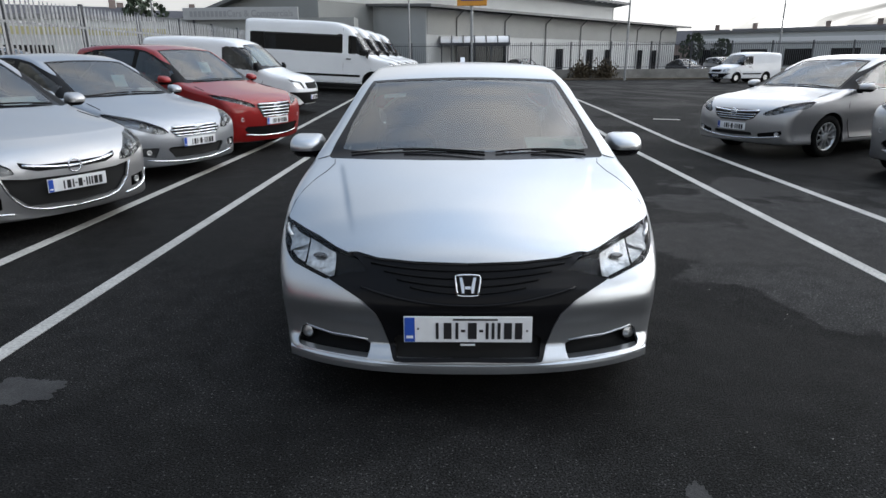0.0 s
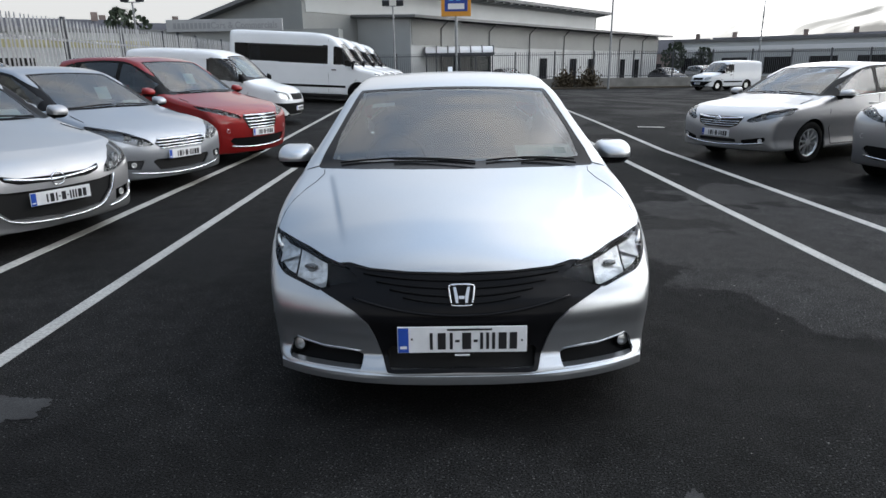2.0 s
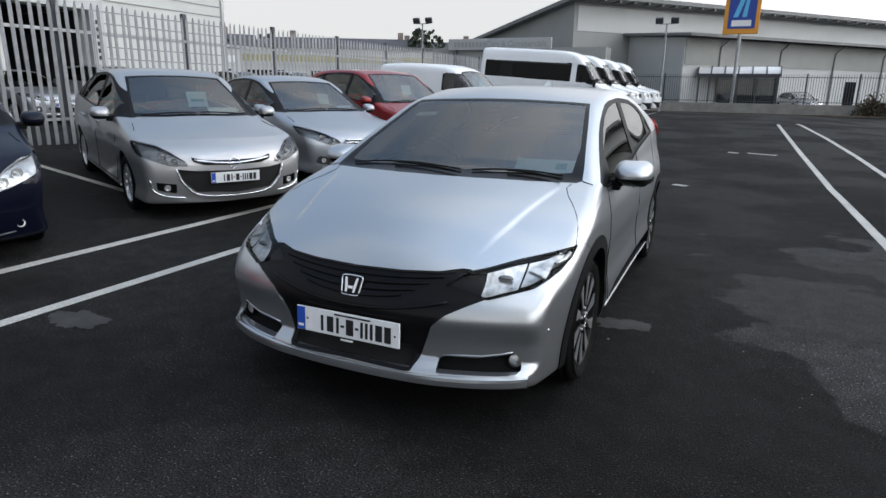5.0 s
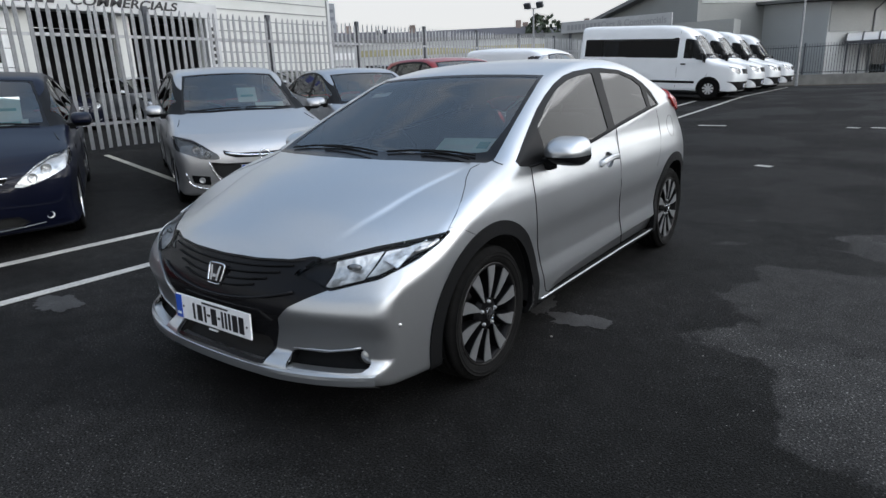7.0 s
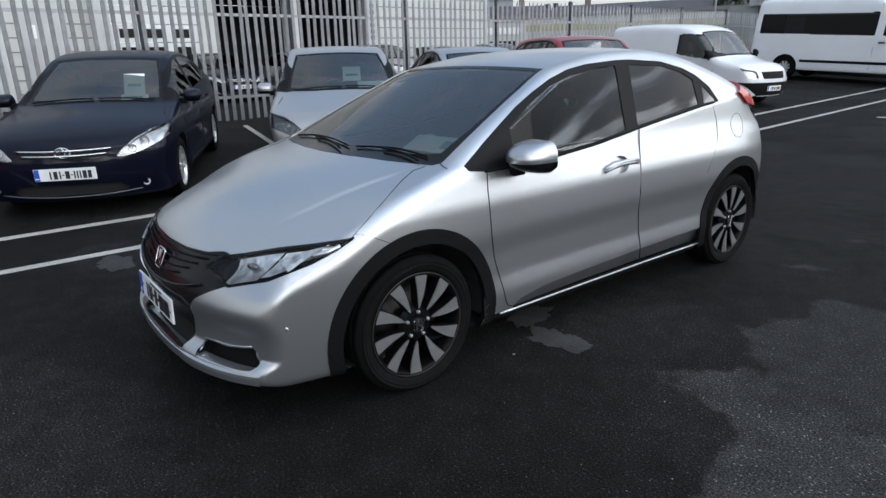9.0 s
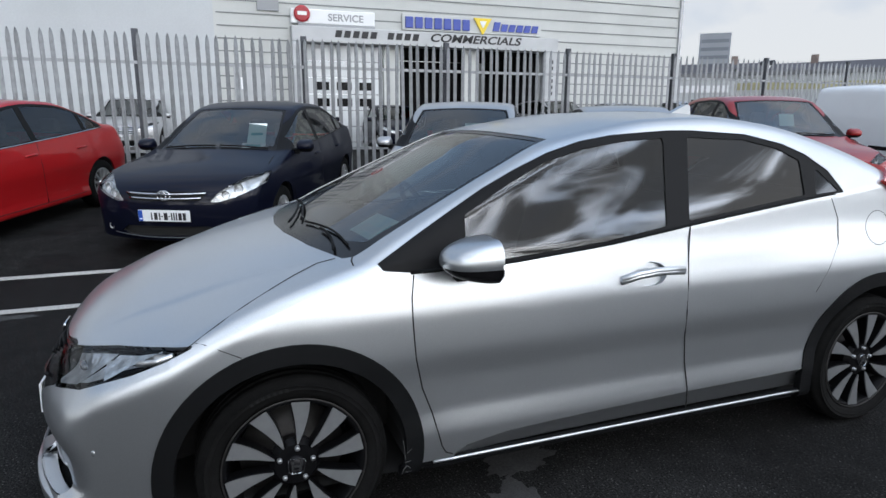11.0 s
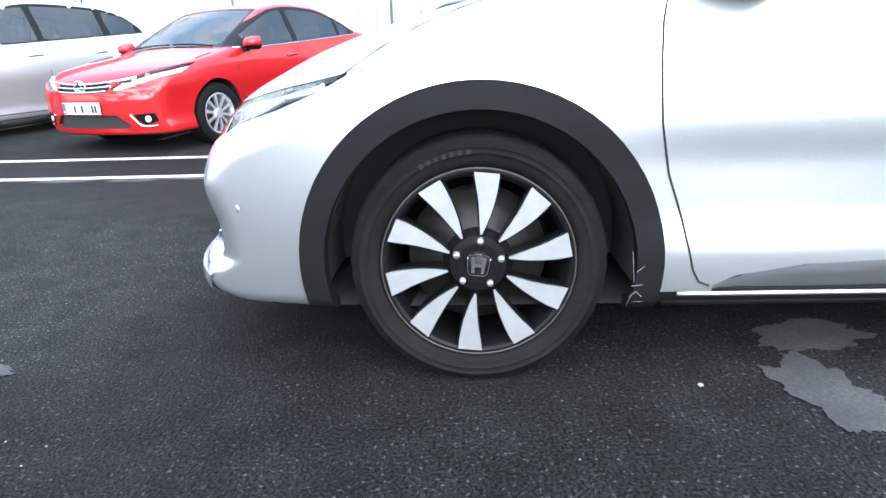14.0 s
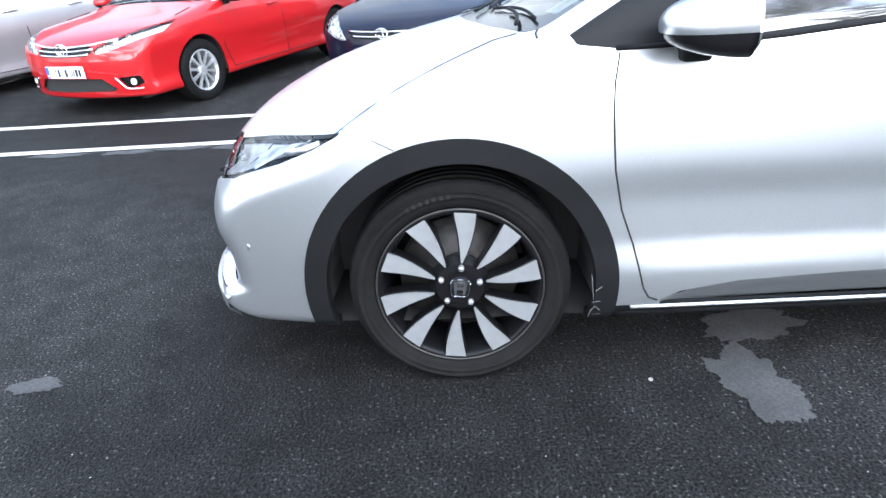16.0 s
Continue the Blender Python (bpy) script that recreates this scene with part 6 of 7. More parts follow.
# ---- vans ----
def van(name, label, place, dims, cell, group="", minibus=False, paint_mat=None):
    L, W, H = dims
    s = dict(L=L, W=W, bottom=0.26, lattice_top=H * 0.9, skel=(0.9, L - 0.5), lean=0.1, lean2=0.02, bow_f=0.22, bow_p=2.4, bow_r=0.04, round=0.12, round_f=0.08, looks={})
    if minibus:
        s["top"] = [(-0.3, 0.85), (0.05, 1.0), (0.2, 1.1), (0.9, 1.28), (1.0, 1.34), (1.55, 2.0), (1.9, H - 0.14), (2.3, H - 0.03), (3.0, H), (L - 0.4, H), (L, H - 0.04), (L + 0.3, H - 0.1)]
        s["front"] = [(0.2, 0.1), (0.4, 0.02), (0.7, 0.0), (1.0, 0.06), (1.2, 0.3)]
        s["belt"] = [(0, 1.25), (L, 1.3)]
        dt = [(0.95, 1.34), (1.3, 1.7), (1.55, 1.93), (1.9, 1.97), (L - 0.2, 1.97)]
        db = [(0.95, 1.28), (1.2, 1.22), (1.6, 1.3), (L - 0.2, 1.33)]
        screen = (0.98, 1.62, 0.82, 0.72)
        panes = [(1.1, 1.85), (2.05, L - 0.25)]
        r, hub = 0.34, 0.95
    else:
        s["top"] = [(-0.3, 0.75), (0.04, 0.86), (0.2, 0.94), (0.8, 1.08), (0.95, 1.15), (1.45, 1.58), (1.75, H - 0.06), (2.1, H), (3.0, H + 0.01), (L - 0.3, H - 0.02), (L, H - 0.07), (L + 0.3, H - 0.2)]
        s["front"] = [(0.2, 0.1), (0.35, 0.03), (0.6, 0.0), (0.8, 0.06), (1.0, 0.3)]
        s["belt"] = [(0, 1.1), (L, 1.15)]
        dt = [(0.95, 1.17), (1.3, 1.47), (1.5, 1.58), (2.05, 1.6)]
        db = [(0.95, 1.12), (1.2, 1.05), (2.05, 1.12)]
        screen = (0.95, 1.6, 0.72, 0.62)
        panes = [(1.2, 2.0)]
        r, hub = 0.31, 0.88
    s["sweep"] = [(0, 0.06), (1.0, 0.08), (2.0, 0.04), (3, 0), (L, 0)]
    s["crown"] = [(0, 0.04), (2.0, 0.06), (L, 0.06)]
    s["plan"] = [(0, W - 0.14), (0.4, W - 0.03), (1.0, W), (L, W)]
    s["side"] = [(0.1, -0.04), (0.3, -0.01), (0.6, 0.0), (1.2, -0.01)]
    s["rear"] = [(0.2, L - 0.03), (0.6, L), (H, L - 0.05)]
    s["hubs"] = [(hub, r), (L - 1.2, r)]
    s["arch"], s["wheel"], s["wheel_x"] = r + 0.05, (r, 0.2, r * 0.6, "steel"), W - 0.13
    s["cuts"] = glazing(s, screen, dt, db, panes, PRIVACY if minibus else GLASS, WHITE if minibus else GLOSS_BLACK)
    lz = 0.95 if minibus else 0.78
    s["cuts"] += [("headlamp", on_skin([("F", 0.52, lz - 0.1), ("F", 0.56, lz + 0.04), ("S", 0.3, lz + 0.14), ("S", 0.42, lz + 0.12), ("S", 0.25, lz - 0.06), ("F", 0.7, lz - 0.13)]), (0.6, -0.78, 0.15), ("body",)),
                  ("upper_grille", on_skin([("F", -0.3, lz + 0.03), ("F", 0.44, lz + 0.03), ("F", 0.4, lz - 0.12), ("F", -0.3, lz - 0.13)]), (0, -1, 0.1), ("body",)),
                  ("bumper_band", on_skin([("F", -0.3, 0.58), ("F", 0.7, 0.58), ("S", 0.42, 0.58), ("S", 0.42, 0.1), ("F", 0.6, 0.3), ("F", -0.3, 0.3)]), (0.4, -0.9, 0), ("body",)),
                  ("side_strip", on_side([(hub + r + 0.12, 0.58), (L - 1.2 - r - 0.12, 0.58), (L - 1.2 - r - 0.12, 0.5), (hub + r + 0.12, 0.5)]), (1, 0, 0), ("body",))]
    s["looks"]["headlamp"] = LENS_LOOK
    s["looks"]["upper_grille"] = ("grille", PLASTIC, -0.02, -0.02, False, "dark grille")
    s["looks"]["bumper_band"] = ("bumper", PLASTIC, 0.004, 0.02, False, "dark plastic bumper")
    s["looks"]["side_strip"] = ("side_strip", PLASTIC, 0.008, 0.012, True, "black rubbing strip")
    s["housing"], s["gap_r"] = LAMP_HOUSING, 0.005
    s["gaps"] = [("x", [(1.0, db[1][1]), (1.02, 0.8), (1.3, 0.4)]), ("x", [(2.03, H - 0.25), (2.03, 0.9), (2.03, 0.35)])]
    root, sh = car(name, label, s, cell, paint_mat or WHITE, place, group, category="van")
    for sd in (-1, 1):
        door_mirror(root, W + 0.08, 1.18, db[1][1] + 0.1, 0.15, 0.26 if minibus else 0.2, 0.1, PLASTIC, PLASTIC, sd)
        bm = bmesh.new()
        box(bm, W - 0.06, W + 0.03, 1.13, 1.18, db[1][1], db[1][1] + 0.06, 0.01, Matrix.Diagonal((sd, 1, 1, 1)))
        part("mirror_foot", bm, PLASTIC, root)
        bm = bmesh.new()
        q = sh.drop("x", [(1.82, db[1][1] - 0.1)])[0]
        box(bm, q[0] - 0.01, q[0] + 0.03, 1.75, 1.92, db[1][1] - 0.12, db[1][1] - 0.08, 0.008, Matrix.Diagonal((sd, 1, 1, 1)))
        part("door_handle", bm, PLASTIC, root)
    number_plate(root, 0, float(sh.drop("y", [(0.0, 0.45)])[0][1]) - 0.014, 0.45, PLATE_BARS)
    cabin(root, L, H * 0.95, 1.1, (1.9,))
    return root, sh


van("small_white_van", "small white panel van with a black rubbing strip", parked(-3.8, 14.2, -5), (4.2, 0.88, 1.8), 0.04, ROW)
bus, _ = van("white_minibus", "long white minibus with a dark window band", parked(-2.22, 22.0, 0, 3), (5.65, 0.98, 2.42), 0.05, "white minibuses in a row", True)
for dx, dy in ((0.0, 3.2), (0.05, 6.6), (0.1, 9.9)):
    copy_thing(bus, parked(-2.22 + dx, 22.0 + dy, 0, 3))
van("white_van", "white panel van parked at the edge of the lane", pose(16.2, 38.5, 0, 0, 0, -70), (4.4, 0.9, 1.84), 0.06)


# ---- palisade fence ----
FENCE_X, PALE_LOW, PALE_TOP = -9.0, 0.38, 2.74


def pale_mesh():
    """One rolled W-section pale with a split, pointed head."""
    bm = bmesh.new()
    sec = [(-0.035, 0.0), (-0.02, 0.014), (-0.008, 0.006), (0.0, 0.012), (0.008, 0.006), (0.02, 0.014), (0.035, 0.0)]
    rows = [(0.0, 1.0), (2.2, 1.0), (2.3, 0.75), (2.36, 0.12)]
    prev = None
    for z, w in rows:
        ring = [bm.verts.new((x_ + 0.012 * (z > 2.25) * (z - 2.2), y_ * w, z)) for y_, x_ in sec]
        if prev:
            for a in range(6):
                bm.faces.new((prev[a], prev[a + 1], ring[a + 1], ring[a]))
        prev = ring
    me = bpy.data.meshes.new("pale")
    bm.to_mesh(me)
    bm.free()
    me.materials.append(GALV)
    return me


def palisade(name, label, x, y0, y1, first_post, low, scale=1.0):
    f = tagged(new(name), label, "fence")
    f.matrix_basis = Matrix.Translation((x, y0, low))
    me = pale_mesh()
    n = int((y1 - y0) / 0.152)
    pales = []
    for i in range(n):
        pales.append(y0 + (i + 0.5) * 0.152)
    near = sorted(pales, key=lambda y: abs(y - 5.0))[:300]
    for y in near:
        p = child(new("pale", me), f)
        p.matrix_local = Matrix.Translation((random.uniform(-0.004, 0.004), y - y0, random.uniform(-0.012, 0.012))) @ Matrix.Rotation(radians(random.uniform(-0.7, 0.7)), 4, "X")
    rest = [y for y in pales if y not in set(near)]
    if rest:
        V, F = [], []
        for y in rest:
            o = len(V)
            V += [(v.co.x, v.co.y + y - y0, v.co.z) for v in me.vertices]
            F += [tuple(o + q for q in pg.vertices) for pg in me.polygons]
        tagged(grid_part("far_pales", V, F, GALV, f, smooth=False), kind="stuff")
    for z in (0.42, 1.88):
        bm = bmesh.new()
        box(bm, -0.05, -0.008, 0, y1 - y0, z - 0.025, z + 0.025)
        part("rail", bm, GALV, f)
    y = first_post
    while y > y0 + 0.1:
        y -= 2.75
    y += 2.75
    while y < y1:
        bm = bmesh.new()
        box(bm, -0.13, -0.05, y - y0 - 0.05, y - y0 + 0.05, -0.35, 2.42, 0.006)
        part("post", bm, POST, f)
        y += 2.75
    return f


palisade("palisade_fence", "tall galvanised steel palisade fence with pointed pales", FENCE_X, -16.5, 30.2, 7.9, PALE_LOW)

# ---- the trade building behind the fence ----
CLAD = mat("pale_cladding", (0.5, 0.51, 0.49), 0.5, vary=0.06, vary_scale=0.7, grain=(30, 0.03), random_tint=0.03)
CLAD_WHITE = mat("white_panel_wall", (0.47, 0.49, 0.5), 0.5, vary=0.05, vary_scale=0.5, grain=(20, 0.03))
SEAM = mat("seam_shadow", (0.2, 0.21, 0.21), 0.7)
FRAME_GREY = mat("grey_portal", (0.42, 0.43, 0.44), 0.45, 0.3, vary=0.06, vary_scale=2)
HALL_SHADE = mat("hall_shade", (0.02, 0.02, 0.022), 0.8)
SIGN_WHITE = mat("sign_white", (0.78, 0.79, 0.8), 0.35)
SIGN_BLUE = mat("sign_blue", (0.03, 0.06, 0.33), 0.35)
SIGN_YELLOW = mat("sign_yellow", (0.75, 0.55, 0.02), 0.4)
BAND_OLIVE = mat("faded_yellow_band", (0.4, 0.37, 0.2), 0.6, vary=0.15, vary_scale=1.0)
SIGN_RED = mat("sign_red", (0.35, 0.02, 0.03), 0.35)
SIGN_GREY = mat("sign_grey_text", (0.3, 0.31, 0.32), 0.5)
SHUTTER = mat("roller_shutter", (0.6, 0.62, 0.63), 0.45, 0.2, vary=0.06, vary_scale=4)
WX, WTOP = -18.0, 7.6


def slab(bm, y0, y1, z0, z1, x0=None, x1=None):
    box(bm, WX - 0.25 if x0 is None else x0, WX if x1 is None else x1, y0, y1, z0, z1)


hall = tagged(new("trade_building"), "large pale clad trade building with open vehicle bays, shaded by near-black inner walls", "building")
hall.matrix_basis = Matrix.Identity(4)
bm = bmesh.new()
slab(bm, -34, 1.02, 0, WTOP)
part("white_wall", bm, CLAD_WHITE, hall, "smooth white panel wall")
for y0, y1, z0, z1 in ((1.02, 3.65, 0, WTOP), (3.65, 12.15, 3.66, WTOP), (6.28, 6.84, 0, 3.66), (9.16, 9.64, 0, 3.66), (12.15, 18.3, 0, WTOP)):
    bm = bmesh.new()
    slab(bm, y0, y1, z0, z1)
    part("clad_wall", bm, CLAD, hall, "cream profiled cladding")
bm = bmesh.new()
box(bm, -44, WX - 0.25, 18.05, 18.3, 0, WTOP)
part("end_wall", bm, CLAD, hall)
bm = bmesh.new()
box(bm, -44, WX + 0.1, -34, 18.4, WTOP, WTOP + 0.2)
part("roof", bm, FRAME_GREY, hall)
bm = bmesh.new()
box(bm, WX - 0.06, WX + 0.08, 18.24, 18.38, 0, WTOP)
part("corner_trim", bm, FRAME_GREY, hall)
z = 0.35
while z < WTOP:
    for y0, y1 in ((1.1, 3.2), (12.8, 18.2)) if z < 4.3 else ((1.1, 18.2),):
        bm = bmesh.new()
        box(bm, WX, WX + 0.018, y0, y1, z, z + 0.035)
        part("cladding_joint", bm, SEAM, hall)
    z += 0.37
# inside of the open bays: interior shade put into near-black walls and ceiling
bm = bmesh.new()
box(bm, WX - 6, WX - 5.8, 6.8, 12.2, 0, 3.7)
part("hall_back", bm, HALL_SHADE, hall)
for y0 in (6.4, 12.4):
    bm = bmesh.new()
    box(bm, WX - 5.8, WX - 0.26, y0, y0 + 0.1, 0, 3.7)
    part("hall_side", bm, HALL_SHADE, hall)
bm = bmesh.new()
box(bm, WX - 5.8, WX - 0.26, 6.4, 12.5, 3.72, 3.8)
part("hall_ceiling", bm, HALL_SHADE, hall)
door = child(new("sectional_door"), hall, "white sectional door with rows of windows")
for k in range(7):
    bm = bmesh.new()
    box(bm, WX - 0.16, WX - 0.1, 3.67, 6.26, 0.02 + 0.52 * k, 0.02 + 0.52 * k + 0.505, 0.004)
    part("panel", bm, SHUTTER, door)
for k in (3, 4):
    for j in range(3):
        bm = bmesh.new()
        box(bm, WX - 0.1, WX - 0.09, 3.95 + 0.75 * j, 4.45 + 0.75 * j, 0.14 + 0.52 * k, 0.4 + 0.52 * k)
        part("door_window", bm, GLOSS_BLACK, door)
# grey portal round the doors
bm = bmesh.new()
box(bm, WX + 0.002, WX + 0.35, 3.27, 12.68, 3.66, 4.13, 0.02)
part("portal_head", bm, FRAME_GREY, hall)
for y0, y1 in ((3.27, 3.66), (12.16, 12.68)):
    bm = bmesh.new()
    box(bm, WX + 0.002, WX + 0.35, y0, y1, 0, 3.655, 0.02)
    part("portal_leg", bm, FRAME_GREY, hall)
for k in range(6):
    bm = bmesh.new()
    box(bm, WX + 0.352, WX + 0.36, 12.34, 12.5, 2.15 + 0.22 * k, 2.28 + 0.22 * k)
    part("portal_letter_bar", bm, INK, hall)
FACE_X = Matrix.Rotation(radians(90), 4, "Z") @ Matrix.Rotation(radians(90), 4, "X")
# the name on the portal: plain bars, then the readable word
for k in range(10):
    if k == 5:
        continue
    y = 4.6 + 0.285 * k
    bm = bmesh.new()
    prism(bm, [(y, 3.83), (y + 0.2, 3.83), (y + 0.25, 4.04), (y + 0.05, 4.04)], WX + 0.352, WX + 0.37, "x")
    part("sign_bar", bm, INK, hall)
text_part("lettering", "COMMERCIALS", 0.36, INK, hall, Matrix.Translation((WX + 0.36, 9.45, 3.94)) @ FACE_X, 0.008, squeeze=1.38).data.shear = 0.25
sb = tagged(new("service_sign"), "white illuminated box sign with a red roundel", "sign")
sb.matrix_basis = Matrix.Identity(4)
bm = bmesh.new()
box(bm, WX + 0.02, WX + 0.2, 3.29, 5.95, 4.22, 4.66, 0.03)
part("box", bm, SIGN_WHITE, sb)
bm = bmesh.new()
box(bm, WX + 0.02, WX + 0.21, 3.5, 5.95, 4.14, 4.215)
part("base_strip", bm, SIGN_GREY, sb)
bm = bmesh.new()
lathe(bm, [(0.24, 0.0), (0.25, 0.05), (0.2, 0.08), (0.001, 0.08)], 32, "x", Matrix.Translation((WX + 0.2, 3.62, 4.5)))
part("roundel", bm, SIGN_RED, sb)
bm = bmesh.new()
box(bm, WX + 0.285, WX + 0.29, 3.48, 3.76, 4.45, 4.56)
part("roundel_bar", bm, SIGN_WHITE, sb)
text_part("lettering", "SERVICE", 0.3, SIGN_GREY, sb, Matrix.Translation((WX + 0.21, 5.0, 4.42)) @ FACE_X, 0.003, squeeze=1.05)
br = tagged(new("brand_sign"), "white board with blue letter shapes and a yellow triangle", "sign")
br.matrix_basis = Matrix.Identity(4)
bm = bmesh.new()
box(bm, WX + 0.02, WX + 0.1, 6.9, 12.1, 4.2, 4.72, 0.01)
part("board", bm, CLAD, br)
for k in range(7):
    bm = bmesh.new()
    box(bm, WX + 0.1, WX + 0.16, 7.0 + 0.34 * k, 7.27 + 0.34 * k, 4.26, 4.62, 0.02)
    part("letter_block", bm, SIGN_BLUE, br)
bm = bmesh.new()
prism(bm, [(9.45, 4.7), (10.12, 4.7), (9.79, 4.15)], WX + 0.1, WX + 0.17, "x")
part("triangle", bm, SIGN_YELLOW, br)
bm = bmesh.new()
prism(bm, [(9.66, 4.6), (9.92, 4.6), (9.79, 4.36)], WX + 0.171, WX + 0.18, "x")
part("inner_triangle", bm, SIGN_WHITE, br)
for k in range(6):
    y = 10.18 + 0.3 * k
    bm = bmesh.new()
    prism(bm, [(y, 4.3), (y + 0.23, 4.3), (y + 0.29, 4.54 if k else 4.6), (y + 0.06, 4.54 if k else 4.6)], WX + 0.1, WX + 0.15, "x")
    part("letter_block", bm, SIGN_BLUE, br)
bm = bmesh.new()
box(bm, WX + 0.005, WX + 0.06, 2.3, 2.95, 4.55, 4.9, 0.01)
tagged(part("wall_vent", bm, SIGN_GREY, None), "grey wall vent on the pale building", "vent")
gd = tagged(new("side_door"), "grey personnel door in the pale wall", "door")
gd.matrix_basis = Matrix.Identity(4)
bm = bmesh.new()
box(bm, WX + 0.004, WX + 0.06, 1.5, 2.6, 0.3, 2.95, 0.01)
part("leaf", bm, FRAME_GREY, gd)
bm = bmesh.new()
box(bm, WX + 0.06, WX + 0.066, 1.7, 1.85, 2.2, 2.55)
part("notice", bm, SIGN_WHITE, gd)

# ---- cars in the yard behind the fence ----
suv_src = bpy.data.objects["silver_suv"]
sal_src = bpy.data.objects["blue_silver_saloon"]
nav_src = bpy.data.objects["navy_saloon"]
for src, y, h in ((suv_src, -1.5, 175), (nav_src, 3.6, 185), (nav_src, 6.4, 180), (sal_src, 9.4, 178), (suv_src, 12.4, 182), (sal_src, 15.3, 180), (nav_src, -5.2, 180), (suv_src, -8.4, 180), (sal_src, 18.4, 180), (sal_src, 22.0, 182)):
    c = copy_thing(src, pose(-15.3 if y < 12 else -14.9, y, ground_z(-15, y) - 0.02, 0, 0, h - 90))
    c["group"] = "cars in the yard behind the fence"

# ---- far side: low wall, railing, store ----
CONCRETE = mat("rough_concrete", (0.22, 0.215, 0.2), 0.85, vary=0.25, vary_scale=1.5, grain=(25, 0.15), bump=0.4, bump_scale=30)
STORE_WALL = mat("grey_store_wall", (0.3, 0.31, 0.3), 0.6, vary=0.06, vary_scale=0.4, grain=(10, 0.04))
STORE_LIGHT = mat("light_store_panel", (0.5, 0.52, 0.52), 0.5, vary=0.05, vary_scale=0.4)
ROOF_EDGE = mat("roof_edge", (0.16, 0.165, 0.17), 0.5, 0.3)
bm = bmesh.new()
box(bm, -9.5, 60, 46.6, 46.9, 0, 0.75, 0.02)
tagged(part("boundary_wall", bm, CONCRETE, None), "low rough concrete boundary wall", "wall", kind="structure")
bm = bmesh.new()
box(bm, -30, 60, 45.6, 46.6, 0, 0.12, 0.02)
tagged(part("kerb", bm, mat("earth_verge", (0.085, 0.07, 0.052), 0.9, vary=0.35, vary_scale=0.8, grain=(12, 0.3), bump=0.5, bump_scale=12), None), "raised earthy kerb strip along the lane's end", "kerb", kind="structure")
rail = tagged(new("railing"), "dark steel railing on the boundary wall", "railing")
rail.matrix_basis = Matrix.Translation((0, 46.75, 0.75))
for z in (0.15, 1.75):
    bm = bmesh.new()
    box(bm, -9.5, 60, -0.02, 0.02, z - 0.02, z + 0.02)
    part("rail", bm, POST, rail)
for k in range(24):
    bm = bmesh.new()
    box(bm, -9.5 + 3 * k - 0.04, -9.5 + 3 * k + 0.04, -0.04, 0.04, 0, 2.0)
    part("post", bm, POST, rail)
V, F = [], []
for k in range(460):
    x = -9.4 + 0.15 * k
    o = len(V)
    V += [(x + a, b, c) for c in (0.05, 1.95) for a, b in ((-0.012, -0.012), (0.012, -0.012), (0.012, 0.012), (-0.012, 0.012))]
    F += [(o + a, o + (a + 1) % 4, o + 4 + (a + 1) % 4, o + 4 + a) for a in range(4)]
tagged(grid_part("upright_bar", V, F, POST, rail, smooth=False), kind="stuff")

store = tagged(new("store_building"), "long grey single-storey store with an overhanging roof", "building")
STORE = Matrix.Translation((-10.6, 47.5, 0)) @ Matrix.Rotation(math.atan2(35, 30.2), 4, "Z")
store.matrix_basis = STORE
bm = bmesh.new()
prism(bm, [(0, 0), (22, 0), (22, 5.2), (0, 8.0)], 0, 47, "x")
part("hall_wall", bm, STORE_WALL, store)
bm = bmesh.new()
box(bm, 0.3, 46.5, -0.06, -0.002, 5.9, 7.75)
part("upper_panel", bm, STORE_LIGHT, store)
bm = bmesh.new()
prism(bm, [(-1.6, 8.12), (23, 4.98), (23, 5.28), (-1.6, 8.42)], -0.8, 48, "x")
part("roof", bm, ROOF_EDGE, store)
for k in range(34):
    bm = bmesh.new()
    box(bm, 0.2 + 1.4 * k, 0.4 + 1.4 * k, -1.5, 0, 7.95, 8.12)
    part("rafter", bm, ROOF_EDGE, store)
bm = bmesh.new()
prism(bm, [(-0.01, 0), (-6, 0), (-6, 5.3), (-0.01, 5.7)], 5.5, 53, "x")
part("front_range", bm, STORE_LIGHT, store, "lower front range of the store")
bm = bmesh.new()
prism(bm, [(-0.02, 5.72), (-7.2, 5.3), (-7.2, 5.5), (-0.02, 5.92)], 4.8, 55, "x")
part("front_roof", bm, ROOF_EDGE, store)
bm = bmesh.new()
box(bm, 5.6, 53, -6.06, -6.002, 3.4, 5.25)
part("dark_fascia", bm, STORE_WALL, store)
for k in range(7):
    bm = bmesh.new()
    tube(bm, [(9 + 6.5 * k, -6.1, 0), (9 + 6.5 * k, -6.1, 4.7), (9.3 + 6.5 * k, -6.6, 5.3)], 0.06, 8)
    part("prop", bm, ROOF_EDGE, store)
for k in (24, 30, 34, 42, 46):
    bm = bmesh.new()
    box(bm, k, k + 1.3, -6.09, -6.07, 0.3, 2.5)
    part("doorway", bm, GLOSS_BLACK, store)
# flat-roofed block with a long sign at the gable end
bm = bmesh.new()
box(bm, -21.0, -7.4, 44.2, 46.2, 0, 4.45)
blk = tagged(part("flat_block", bm, STORE_WALL, None), "flat-roofed grey block beside the store", "building")
sg = tagged(new("long_sign"), "long pale grey sign board with dark lettering", "sign")
sg.matrix_basis = Matrix.Translation((-15.4, 43.9, 4.75))
bm = bmesh.new()
box(bm, -4.1, 4.1, 0, 0.22, -0.42, 0.4, 0.02)
part("board", bm, FRAME_GREY, sg)
for x in (-3.4, 3.4):
    bm = bmesh.new()
    box(bm, x - 0.08, x + 0.08, 0.06, 0.2, -4.75, -0.43)
    part("leg", bm, POST, sg)
